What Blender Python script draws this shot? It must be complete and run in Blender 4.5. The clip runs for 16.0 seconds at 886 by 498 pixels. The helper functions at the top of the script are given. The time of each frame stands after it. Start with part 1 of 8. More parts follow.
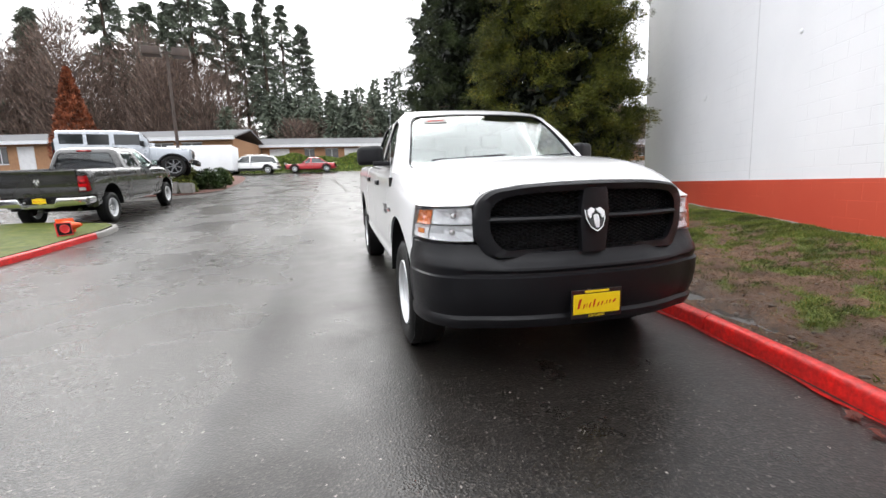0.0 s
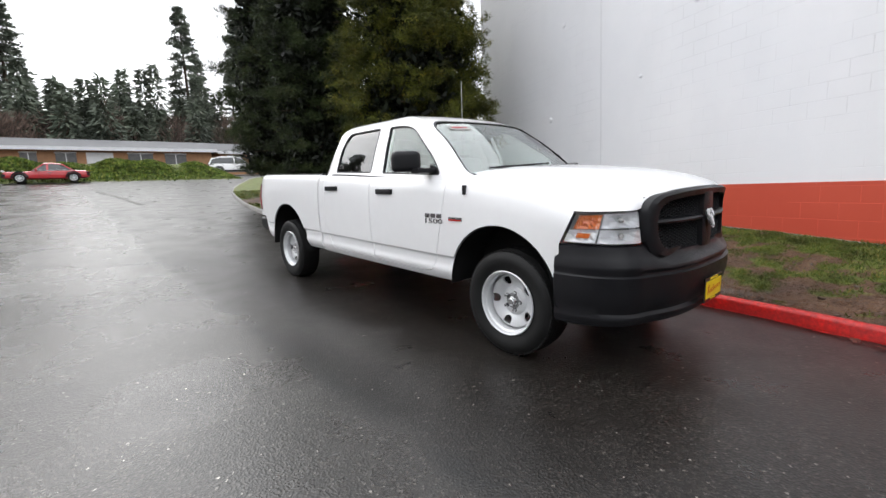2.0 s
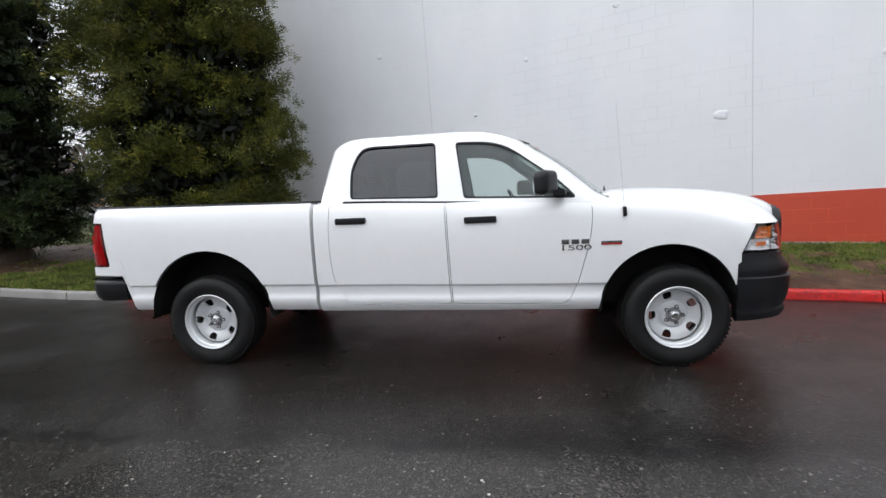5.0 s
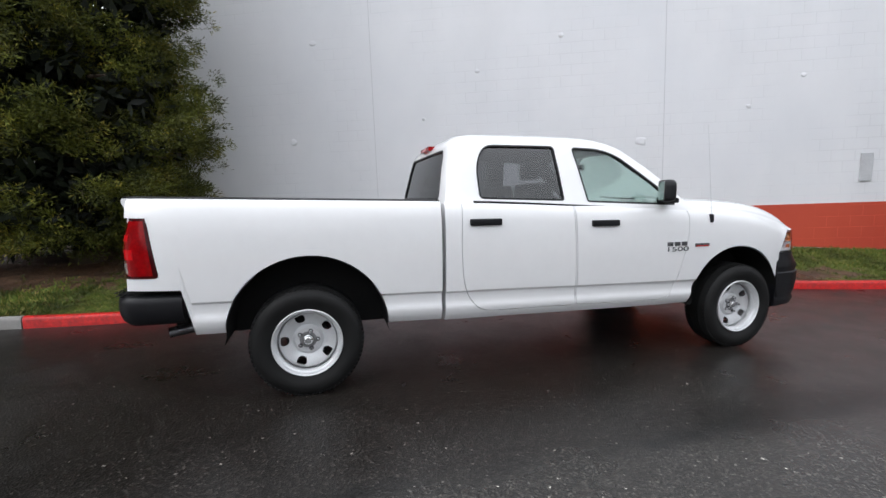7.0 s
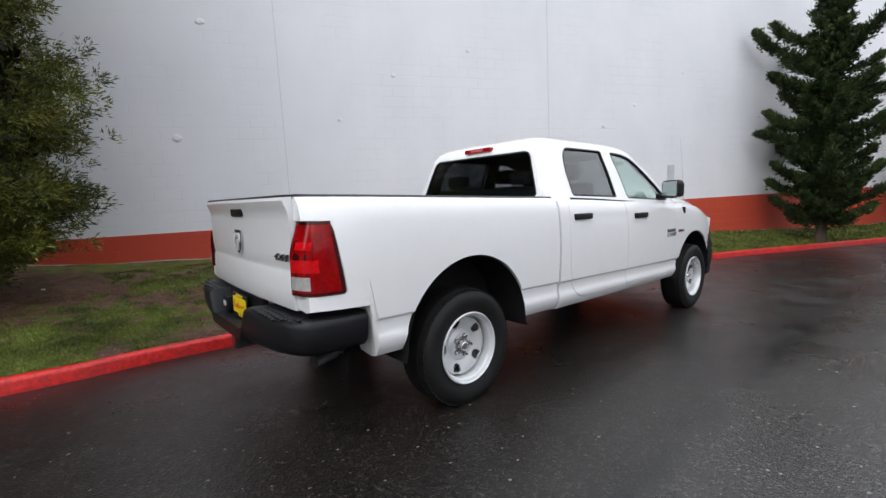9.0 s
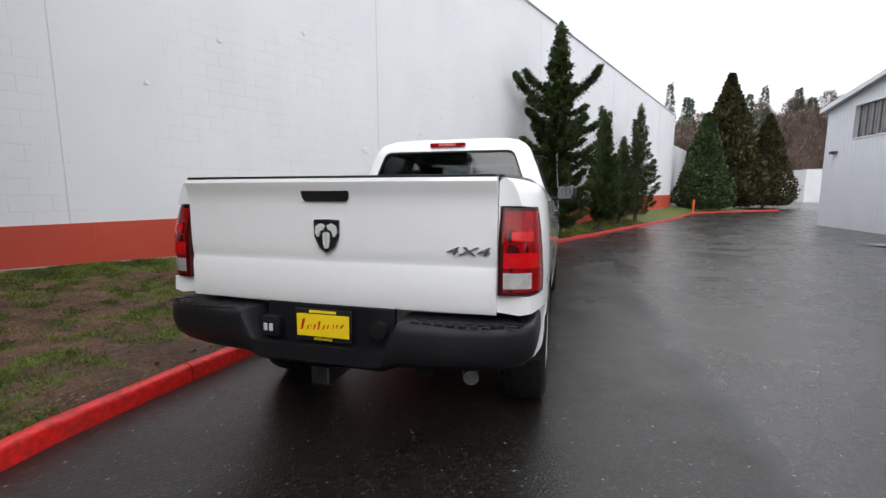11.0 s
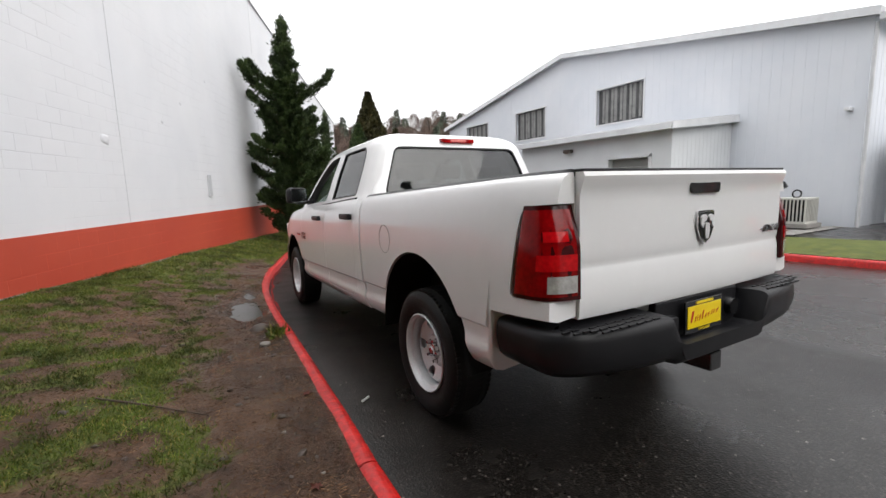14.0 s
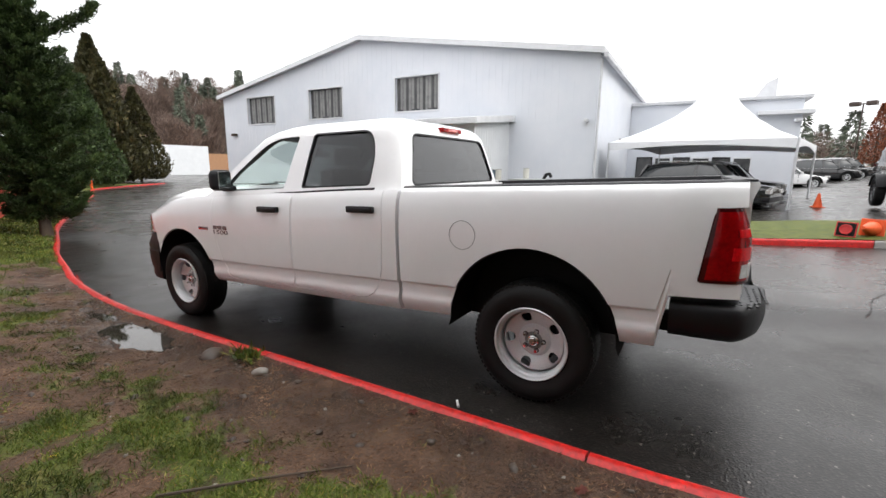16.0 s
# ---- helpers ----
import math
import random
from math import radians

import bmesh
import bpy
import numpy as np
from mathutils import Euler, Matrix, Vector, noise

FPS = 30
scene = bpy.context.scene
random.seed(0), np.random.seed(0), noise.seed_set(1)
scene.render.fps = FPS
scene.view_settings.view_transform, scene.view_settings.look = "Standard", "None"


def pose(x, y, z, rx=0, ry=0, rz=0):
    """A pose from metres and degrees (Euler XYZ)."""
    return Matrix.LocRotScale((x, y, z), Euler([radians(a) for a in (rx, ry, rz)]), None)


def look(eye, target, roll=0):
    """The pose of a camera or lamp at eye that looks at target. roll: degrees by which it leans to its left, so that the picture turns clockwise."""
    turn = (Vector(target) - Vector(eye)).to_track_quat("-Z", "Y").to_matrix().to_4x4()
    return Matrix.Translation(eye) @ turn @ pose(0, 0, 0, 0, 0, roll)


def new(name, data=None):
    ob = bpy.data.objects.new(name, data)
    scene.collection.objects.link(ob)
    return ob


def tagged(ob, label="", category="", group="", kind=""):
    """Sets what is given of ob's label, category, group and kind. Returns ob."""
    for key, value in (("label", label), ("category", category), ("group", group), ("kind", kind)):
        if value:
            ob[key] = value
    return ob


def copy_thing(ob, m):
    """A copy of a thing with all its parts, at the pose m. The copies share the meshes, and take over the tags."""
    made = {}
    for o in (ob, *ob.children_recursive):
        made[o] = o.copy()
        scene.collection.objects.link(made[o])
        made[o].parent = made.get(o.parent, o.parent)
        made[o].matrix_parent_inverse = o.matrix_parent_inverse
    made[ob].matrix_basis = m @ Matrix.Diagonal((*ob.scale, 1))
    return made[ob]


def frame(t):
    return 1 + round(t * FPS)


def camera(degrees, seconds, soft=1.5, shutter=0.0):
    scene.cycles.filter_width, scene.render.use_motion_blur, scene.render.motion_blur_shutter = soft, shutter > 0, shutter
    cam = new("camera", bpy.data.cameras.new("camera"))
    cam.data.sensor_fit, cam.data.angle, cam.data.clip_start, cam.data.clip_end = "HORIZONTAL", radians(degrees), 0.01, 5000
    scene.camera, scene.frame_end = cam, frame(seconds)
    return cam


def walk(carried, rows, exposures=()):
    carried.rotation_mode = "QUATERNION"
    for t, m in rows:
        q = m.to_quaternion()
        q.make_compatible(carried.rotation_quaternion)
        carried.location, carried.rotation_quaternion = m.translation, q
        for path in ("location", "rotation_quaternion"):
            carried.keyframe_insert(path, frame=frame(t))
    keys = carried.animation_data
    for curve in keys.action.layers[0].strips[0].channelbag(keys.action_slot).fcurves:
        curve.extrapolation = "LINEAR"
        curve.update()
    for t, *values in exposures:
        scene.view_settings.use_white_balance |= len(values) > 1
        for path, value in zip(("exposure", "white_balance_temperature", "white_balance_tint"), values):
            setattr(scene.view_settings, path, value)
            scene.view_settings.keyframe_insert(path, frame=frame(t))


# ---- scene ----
cam = camera(91.0, 16.0)
PATH = [
    (0, (-1.42, -3.213, 1.137), (-0.954, -1.288, 0.853), -2.1),
    (0.5, (-1.928, -3.055, 1.141), (-1.284, -1.188, 0.828), -3.7),
    (1, (-2.401, -2.769, 1.141), (-1.588, -0.966, 0.844), -4.6),
    (1.5, (-2.923, -2.424, 1.161), (-1.878, -0.744, 0.863), -3.0),
    (2, (-3.329, -2.022, 1.214), (-2.014, -0.54, 0.935), -2.8),
    (2.5, (-3.663, -1.562, 1.207), (-2.14, -0.288, 0.97), -3.9),
    (3, (-3.93, -1.038, 1.239), (-2.26, 0.034, 0.992), -4.3),
    (3.5, (-4.181, -0.453, 1.269), (-2.392, 0.413, 1.045), -4.6),
    (6, (-4.348, 2.453, 1.451), (-2.368, 2.324, 1.203), -3.2),
    (6.5, (-4.192, 3.025, 1.467), (-2.23, 2.72, 1.225), -2.5),
    (7, (-4.034, 3.608, 1.479), (-2.116, 3.097, 1.231), -2.1),
    (7.5, (-3.829, 4.142, 1.48), (-2.006, 3.365, 1.213), -2.4),
    (8, (-3.616, 4.698, 1.496), (-1.904, 3.698, 1.235), -2.2),
    (8.5, (-3.326, 5.203, 1.492), (-1.699, 4.076, 1.202), -3.0),
    (9, (-2.977, 5.688, 1.507), (-1.463, 4.406, 1.255), -2.8),
    (9.5, (-2.581, 6.086, 1.488), (-1.235, 4.624, 1.264), -2.4),
    (10, (-2.12, 6.439, 1.477), (-1.017, 4.792, 1.214), -1.2),
    (12.5, (0.657, 6.737, 1.452), (0.404, 4.767, 1.212), -1.3),
    (13, (1.181, 6.564, 1.435), (0.713, 4.634, 1.198), -1.1),
    (13.5, (1.68, 6.364, 1.446), (0.901, 4.542, 1.171), -0.9),
    (14, (2.121, 6.07, 1.48), (1.148, 4.345, 1.203), -1.6),
    (14.5, (2.523, 5.729, 1.51), (1.29, 4.175, 1.254), -1.7),
    (15, (2.888, 5.366, 1.535), (1.425, 4.029, 1.262), -0.9),
    (15.5, (3.193, 4.977, 1.563), (1.59, 3.832, 1.216), 1.0),
    (16, (3.503, 4.593, 1.587), (1.8, 3.614, 1.213), 0.7),
]
SLOPE = 1.6  # degrees by which the truck leans down towards -y
LANE = pose(0, 0, 0, SLOPE)
walk(cam, [(t, look(eye, target, roll)) for t, eye, target, roll in PATH], [(0, 0.60, 6500, 10), (1, 0.40, 6500, 10), (2.5, 0.10, 6400, 10), (5, -0.04, 6270, 10), (8, -0.10, 6270, 10), (10.2, -0.05, 6330, 10), (12.3, -0.04, 6550, 10), (14, 0.08, 6650, 10), (15.5, 0.26, 6650, 10), (16, 0.32, 6650, 10)])

# ---- light ----
world = bpy.data.worlds.new("overcast")
scene.world = world
world.use_nodes = True
wn = world.node_tree
wn.nodes.clear()
sky = wn.nodes.new("ShaderNodeTexSky")
sky.sky_type, sky.sun_disc = "NISHITA", False
sky.sun_elevation, sky.sun_rotation, sky.dust_density = radians(36), radians(-8), 4.0
hsv = wn.nodes.new("ShaderNodeHueSaturation")
hsv.inputs["Saturation"].default_value, hsv.inputs["Value"].default_value = 0.12, 0.10
cloud = wn.nodes.new("ShaderNodeMixRGB")
cloud.inputs["Fac"].default_value = 0.72
dome = wn.nodes.new("ShaderNodeTexCoord")
high = wn.nodes.new("ShaderNodeSeparateXYZ")
veil = wn.nodes.new("ShaderNodeMapRange")  # an overcast dome is brightest overhead
veil.inputs["From Min"].default_value, veil.inputs["From Max"].default_value = 0.0, 0.9
veil.inputs["To Min"].default_value, veil.inputs["To Max"].default_value = 0.62, 1.5
tone = wn.nodes.new("ShaderNodeMixRGB")
tone.blend_type = "MULTIPLY"
tone.inputs["Fac"].default_value = 1.0
tone.inputs["Color1"].default_value = (1.95, 1.98, 2.05, 1)
wn.links.new(dome.outputs["Generated"], high.inputs[0])
wn.links.new(high.outputs["Z"], veil.inputs["Value"])
wn.links.new(veil.outputs[0], tone.inputs["Color2"])
wn.links.new(tone.outputs[0], cloud.inputs["Color2"])
bg = wn.nodes.new("ShaderNodeBackground")
bg.inputs["Strength"].default_value = 1.0
wo = wn.nodes.new("ShaderNodeOutputWorld")
wn.links.new(sky.outputs[0], hsv.inputs["Color"])
wn.links.new(hsv.outputs[0], cloud.inputs["Color1"])
wn.links.new(cloud.outputs[0], bg.inputs["Color"])
wn.links.new(bg.outputs[0], wo.inputs["Surface"])
sun = new("sun", bpy.data.lights.new("sun", "SUN"))
sun.data.energy, sun.data.angle, sun.data.color = 1.1, radians(60), (1.0, 0.98, 0.95)
sun.matrix_world = look((-4, 30, 22), (0, 0, 0))


# ---- materials ----
def shader(name, rough=0.6, metal=0.0, base=(0.5, 0.5, 0.5), coat=0.0):
    m = bpy.data.materials.new(name)
    m.use_nodes = True
    b = m.node_tree.nodes["Principled BSDF"]
    b.inputs["Base Color"].default_value = (*base, 1)
    b.inputs["Roughness"].default_value = rough
    b.inputs["Metallic"].default_value = metal
    b.inputs["Coat Weight"].default_value = coat
    b.inputs["Coat Roughness"].default_value = 0.04
    return m, m.node_tree.nodes, m.node_tree.links, b


def noise_node(n, l, scale, detail=4.0, rough=0.55, space="Position"):
    if space == "Position":
        src = n.new("ShaderNodeNewGeometry").outputs["Position"]
    else:
        src = n.new("ShaderNodeTexCoord").outputs["Object"]
    t = n.new("ShaderNodeTexNoise")
    t.inputs["Scale"].default_value, t.inputs["Detail"].default_value, t.inputs["Roughness"].default_value = scale, detail, rough
    l.new(src, t.inputs["Vector"])
    return t


def ramp(n, l, source, stops):
    r = n.new("ShaderNodeValToRGB")
    while len(r.color_ramp.elements) < len(stops):
        r.color_ramp.elements.new(0.5)
    for e, (p, c) in zip(r.color_ramp.elements, stops):
        e.position, e.color = p, ((*c, 1) if isinstance(c, tuple) else (c, c, c, 1))
    l.new(source, r.inputs["Fac"])
    return r


def mix(n, l, kind, fac, a, b):
    m = n.new("ShaderNodeMixRGB")
    m.blend_type = kind
    for key, v in (("Fac", fac), ("Color1", a), ("Color2", b)):
        if isinstance(v, (int, float)):
            m.inputs[key].default_value = v if key == "Fac" else (v, v, v, 1)
        elif isinstance(v, tuple):
            m.inputs[key].default_value = (*v, 1)
        else:
            l.new(v, m.inputs[key])
    return m.outputs[0]


def bump(n, l, b, source, strength, distance=0.01):
    u = n.new("ShaderNodeBump")
    u.inputs["Strength"].default_value, u.inputs["Distance"].default_value = strength, distance
    l.new(source, u.inputs["Height"])
    if b.inputs["Normal"].is_linked:
        l.new(b.inputs["Normal"].links[0].from_socket, u.inputs["Normal"])
    l.new(u.outputs[0], b.inputs["Normal"])


def surface(name, c1, c2, scale=6.0, rough=0.6, metal=0.0, fine=90.0, relief=0.15, coat=0.0, spread=0.12, space="Position"):
    """A two-scale surface: broad stains between two colours and a fine grain."""
    m, n, l, b = shader(name, rough, metal, c1, coat)
    big, small = noise_node(n, l, scale, 5, space=space), noise_node(n, l, fine, 3, space=space)
    broad = ramp(n, l, big.outputs["Fac"], [(0.32, c1), (0.68, c2)])
    grain = ramp(n, l, small.outputs["Fac"], [(0.3, 1.0 - spread), (0.7, 1.0)])
    l.new(mix(n, l, "MULTIPLY", 1.0, broad.outputs[0], grain.outputs[0]), b.inputs["Base Color"])
    rr = ramp(n, l, big.outputs["Fac"], [(0.3, max(0.02, rough - 0.08)), (0.7, min(1.0, rough + 0.08))])
    l.new(rr.outputs[0], b.inputs["Roughness"])
    if relief:
        bump(n, l, b, small.outputs["Fac"], relief, 0.004)
    return m


def car_paint(name, colour):
    """Glossy clear-coated paint with faint orange peel and a thin film of road dirt."""
    m, n, l, b = shader(name, 0.35, 0.0, colour, 1.0)
    dirt, peel = noise_node(n, l, 9, 6, 0.7, "Object"), noise_node(n, l, 160, 2, 0.5, "Object")
    film = ramp(n, l, dirt.outputs["Fac"], [(0.35, 1.0), (0.75, 0.975)])
    l.new(mix(n, l, "MULTIPLY", 1.0, colour, film.outputs[0]), b.inputs["Base Color"])
    bump(n, l, b, peel.outputs["Fac"], 0.012, 0.002)
    return m


def asphalt_material():
    m, n, l, b = shader("wet_asphalt", 0.3)
    b.inputs["IOR"].default_value = 1.45
    big, mid = noise_node(n, l, 0.35, 5), noise_node(n, l, 1.7, 6, 0.6)
    damp = noise_node(n, l, 0.9, 5, 0.6)
    geo = n.new("ShaderNodeNewGeometry")
    chips = []
    for scale in (84, 190):
        cells = n.new("ShaderNodeTexVoronoi")
        cells.inputs["Scale"].default_value = scale
        l.new(geo.outputs["Position"], cells.inputs["Vector"])
        chips.append(cells)
    stone = ramp(n, l, chips[0].outputs["Color"], [(0.0, (0.004, 0.0034, 0.003)), (0.60, (0.014, 0.012, 0.0105)), (0.82, (0.027, 0.0235, 0.0205)), (0.93, (0.048, 0.043, 0.038)), (0.968, (0.21, 0.19, 0.17))])
    sand = ramp(n, l, chips[1].outputs["Color"], [(0.0, 0.55), (0.7, 1.0), (0.95, 2.6)])
    col = mix(n, l, "MULTIPLY", 1.0, stone.outputs[0], sand.outputs[0])
    patch = ramp(n, l, big.outputs["Fac"], [(0.3, 0.65), (0.7, 1.35)])
    col = mix(n, l, "MULTIPLY", 1.0, col, patch.outputs[0])
    # the older half of the lane past the seam; paler colour paints in sky sheen
    sep = n.new("ShaderNodeSeparateXYZ")
    l.new(geo.outputs["Position"], sep.inputs[0])
    wob = n.new("ShaderNodeMath")
    wob.operation = "MULTIPLY_ADD"
    l.new(mid.outputs["Fac"], wob.inputs[0])
    wob.inputs[1].default_value = 0.30
    l.new(sep.outputs["X"], wob.inputs[2])
    old = n.new("ShaderNodeMapRange")
    old.inputs["From Min"].default_value, old.inputs["From Max"].default_value = -1.85, -2.05
    l.new(wob.outputs[0], old.inputs["Value"])
    col = mix(n, l, "MIX", old.outputs[0], col, mix(n, l, "MULTIPLY", 1.0, col, (1.55, 1.62, 1.62)))
    # the seam itself: a ragged dark joint with soaked edges
    seam = ramp(n, l, old.outputs[0], [(0.0, 0.0), (0.35, 1.0), (0.6, 1.0), (1.0, 0.0)])
    seam_cut = ramp(n, l, damp.outputs["Fac"], [(0.42, 0.0), (0.58, 0.9)])
    seam_fac = mix(n, l, "MULTIPLY", 1.0, seam.outputs[0], seam_cut.outputs[0])
    col = mix(n, l, "MIX", seam_fac, col, (0.004, 0.004, 0.004))
    # soaked patches beside the seam
    def soaked(cx, cy, rx, ry):
        total = None
        for axis, c, r in (("X", cx, rx), ("Y", cy, ry)):
            a, q = n.new("ShaderNodeMath"), n.new("ShaderNodeMath")
            a.operation, q.operation = "MULTIPLY_ADD", "MULTIPLY"
            l.new(sep.outputs[axis], a.inputs[0])
            a.inputs[1].default_value, a.inputs[2].default_value = 1 / r, -c / r
            l.new(a.outputs[0], q.inputs[0])
            l.new(a.outputs[0], q.inputs[1])
            if total is None:
                total = q.outputs[0]
            else:
                add = n.new("ShaderNodeMath")
                l.new(total, add.inputs[0])
                l.new(q.outputs[0], add.inputs[1])
                total = add.outputs[0]
        rag = n.new("ShaderNodeMath")
        rag.operation = "MULTIPLY_ADD"
        l.new(mid.outputs["Fac"], rag.inputs[0])
        rag.inputs[1].default_value = 5.0
        l.new(total, rag.inputs[2])
        return rag.outputs[0]

    dry = None
    for spot in ((-2.0, 0.75, 0.24, 0.85), (-1.85, 6.0, 0.5, 1.0), (-4.4, 8.4, 0.9, 0.6), (-2.3, -2.6, 0.2, 1.2)):
        edge = n.new("ShaderNodeMapRange")
        edge.inputs["From Min"].default_value, edge.inputs["From Max"].default_value = 2.3, 4.4
        l.new(soaked(*spot), edge.inputs["Value"])
        if dry is None:
            dry = edge.outputs[0]
        else:
            low = n.new("ShaderNodeMath")
            low.operation = "MINIMUM"
            l.new(dry, low.inputs[0])
            l.new(edge.outputs[0], low.inputs[1])
            dry = low.outputs[0]
    col = mix(n, l, "MIX", dry, mix(n, l, "MULTIPLY", 1.0, col, (0.5, 0.5, 0.5)), col)
    gloss = n.new("ShaderNodeMapRange")
    gloss.inputs["To Min"].default_value, gloss.inputs["To Max"].default_value = 0.46, 0.58
    l.new(old.outputs[0], gloss.inputs["Value"])
    gloss2 = n.new("ShaderNodeMath")
    gloss2.operation = "MULTIPLY"
    soft = n.new("ShaderNodeMapRange")
    soft.inputs["To Min"].default_value, soft.inputs["To Max"].default_value = 0.55, 1.0
    l.new(dry, soft.inputs["Value"])
    l.new(gloss.outputs[0], gloss2.inputs[0])
    l.new(soft.outputs[0], gloss2.inputs[1])
    l.new(gloss2.outputs[0], b.inputs["Specular IOR Level"])
    l.new(col, b.inputs["Base Color"])
    wet = ramp(n, l, mid.outputs["Fac"], [(0.30, 0.24), (0.55, 0.36), (0.75, 0.50)])
    film = ramp(n, l, damp.outputs["Fac"], [(0.35, 0.22), (0.65, 0.32)])
    l.new(mix(n, l, "MIX", old.outputs[0], wet.outputs[0], film.outputs[0]), b.inputs["Roughness"])
    bump(n, l, b, chips[0].outputs["Distance"], 0.38, 0.004)
    bump(n, l, b, mid.outputs["Fac"], 0.015, 0.01)
    return m


def lawn_material(name="wet_lawn", mud=True):
    """Thin wet grass over bare brown soil; the sheet's "cover" says how much grass grows where."""
    m, n, l, b = shader(name, 0.7)
    b.inputs["Specular IOR Level"].default_value = 0.30
    mid, fine, pick = noise_node(n, l, 5, 5), noise_node(n, l, 60, 5, 0.7), noise_node(n, l, 14, 6, 0.7)
    grass = ramp(n, l, mid.outputs["Fac"], [(0.3, (0.050, 0.072, 0.010)), (0.55, (0.105, 0.128, 0.018)), (0.75, (0.17, 0.155, 0.04))])
    soil = ramp(n, l, mid.outputs["Fac"], [(0.3, (0.050, 0.026, 0.016)), (0.52, (0.112, 0.061, 0.036)), (0.75, (0.175, 0.102, 0.062))])
    if mud:
        at = n.new("ShaderNodeAttribute")
        at.attribute_name = "cover"
        sep = n.new("ShaderNodeSeparateColor")
        l.new(at.outputs["Color"], sep.inputs[0])
        half = n.new("ShaderNodeMath")
        half.operation = "MULTIPLY_ADD"
        l.new(pick.outputs["Fac"], half.inputs[0])
        half.inputs[1].default_value = 0.9
        l.new(sep.outputs[0], half.inputs[2])
        cut = ramp(n, l, half.outputs[0], [(0.82, 0.0), (1.0, 1.0)])
        col = mix(n, l, "MIX", cut.outputs[0], soil.outputs[0], grass.outputs[0])
        soak = n.new("ShaderNodeMath")
        soak.operation = "MULTIPLY_ADD"
        l.new(mid.outputs["Fac"], soak.inputs[0])
        soak.inputs[1].default_value = 0.8
        l.new(sep.outputs[1], soak.inputs[2])
        wet = ramp(n, l, soak.outputs[0], [(0.55, 0.72), (0.85, 0.36), (1.2, 0.12)])
        l.new(wet.outputs[0], b.inputs["Roughness"])
        dark = ramp(n, l, soak.outputs[0], [(0.55, 1.0), (1.0, 0.62)])
        col = mix(n, l, "MULTIPLY", 1.0, col, dark.outputs[0])
    else:
        col = grass.outputs[0]
    grain = ramp(n, l, fine.outputs["Fac"], [(0.3, 0.35), (0.7, 1.3)])
    l.new(mix(n, l, "MULTIPLY", 1.0, col, grain.outputs[0]), b.inputs["Base Color"])
    bump(n, l, b, mid.outputs["Fac"], 0.4, 0.04)
    bump(n, l, b, fine.outputs["Fac"], 0.7, 0.02)
    return m


def block_wall_material(name, c1, c2, joint_tone=0.90):
    """Painted concrete block: courses of 0.2 by 0.4 m under thick paint, streaked and patched."""
    m, n, l, b = shader(name, 0.55)
    tc = n.new("ShaderNodeTexCoord")
    brick = n.new("ShaderNodeTexBrick")
    brick.inputs["Scale"].default_value = 1.0
    brick.inputs["Mortar Size"].default_value = 0.006
    brick.inputs["Mortar Smooth"].default_value = 0.4
    brick.inputs["Brick Width"].default_value, brick.inputs["Row Height"].default_value = 0.406, 0.203
    sep, com = n.new("ShaderNodeSeparateXYZ"), n.new("ShaderNodeCombineXYZ")
    l.new(tc.outputs["Object"], sep.inputs[0])
    l.new(sep.outputs["Y"], com.inputs["X"])
    l.new(sep.outputs["Z"], com.inputs["Y"])
    l.new(com.outputs[0], brick.inputs["Vector"])
    big, small = noise_node(n, l, 0.5, 6), noise_node(n, l, 40, 4)
    streak = n.new("ShaderNodeTexNoise")
    mp = n.new("ShaderNodeMapping")
    mp.inputs["Scale"].default_value = (0.5, 0.5, 0.3)
    l.new(tc.outputs["Object"], mp.inputs[0])
    l.new(mp.outputs[0], streak.inputs["Vector"])
    streak.inputs["Scale"].default_value, streak.inputs["Detail"].default_value = 2.0, 5
    broad = ramp(n, l, big.outputs["Fac"], [(0.3, c1), (0.7, c2)])
    dirt = ramp(n, l, streak.outputs["Fac"], [(0.3, 0.92), (0.6, 1.0)])
    paint = mix(n, l, "MULTIPLY", 0.5, broad.outputs[0], dirt.outputs[0])
    worn = noise_node(n, l, 0.9, 5, 0.6)
    patchy = ramp(n, l, worn.outputs["Fac"], [(0.44, 0.05), (0.62, 1.0)])
    joint = mix(n, l, "MULTIPLY", 1.0, brick.outputs["Fac"], patchy.outputs[0])
    # joints take joint_tone: darker on the white paint, lighter on the red
    joint_tint = ramp(n, l, joint, [(0.0, 1.0), (1.0, joint_tone)])
    l.new(mix(n, l, "MULTIPLY", 1.0, paint, joint_tint.outputs[0]), b.inputs["Base Color"])
    inv = n.new("ShaderNodeInvert")
    l.new(joint, inv.inputs["Color"])
    bump(n, l, b, inv.outputs[0], 0.6, 0.006)
    bump(n, l, b, small.outputs["Fac"], 0.12, 0.004)
    return m


def siding_material(name, c1, c2, rib=0.3, across="Y"):
    """Ribbed sheet-metal siding, slightly dirty."""
    m, n, l, b = shader(name, 0.45, 0.0)
    big = noise_node(n, l, 0.8, 5)
    broad = ramp(n, l, big.outputs["Fac"], [(0.3, c1), (0.7, c2)])
    l.new(broad.outputs[0], b.inputs["Base Color"])
    return m


def glass_material(name, tint, rough=0.0, ior=1.5):
    m, n, l, b = shader(name, rough, 0.0, tint)
    b.inputs["Transmission Weight"].default_value = 1.0
    b.inputs["IOR"].default_value = ior
    return m


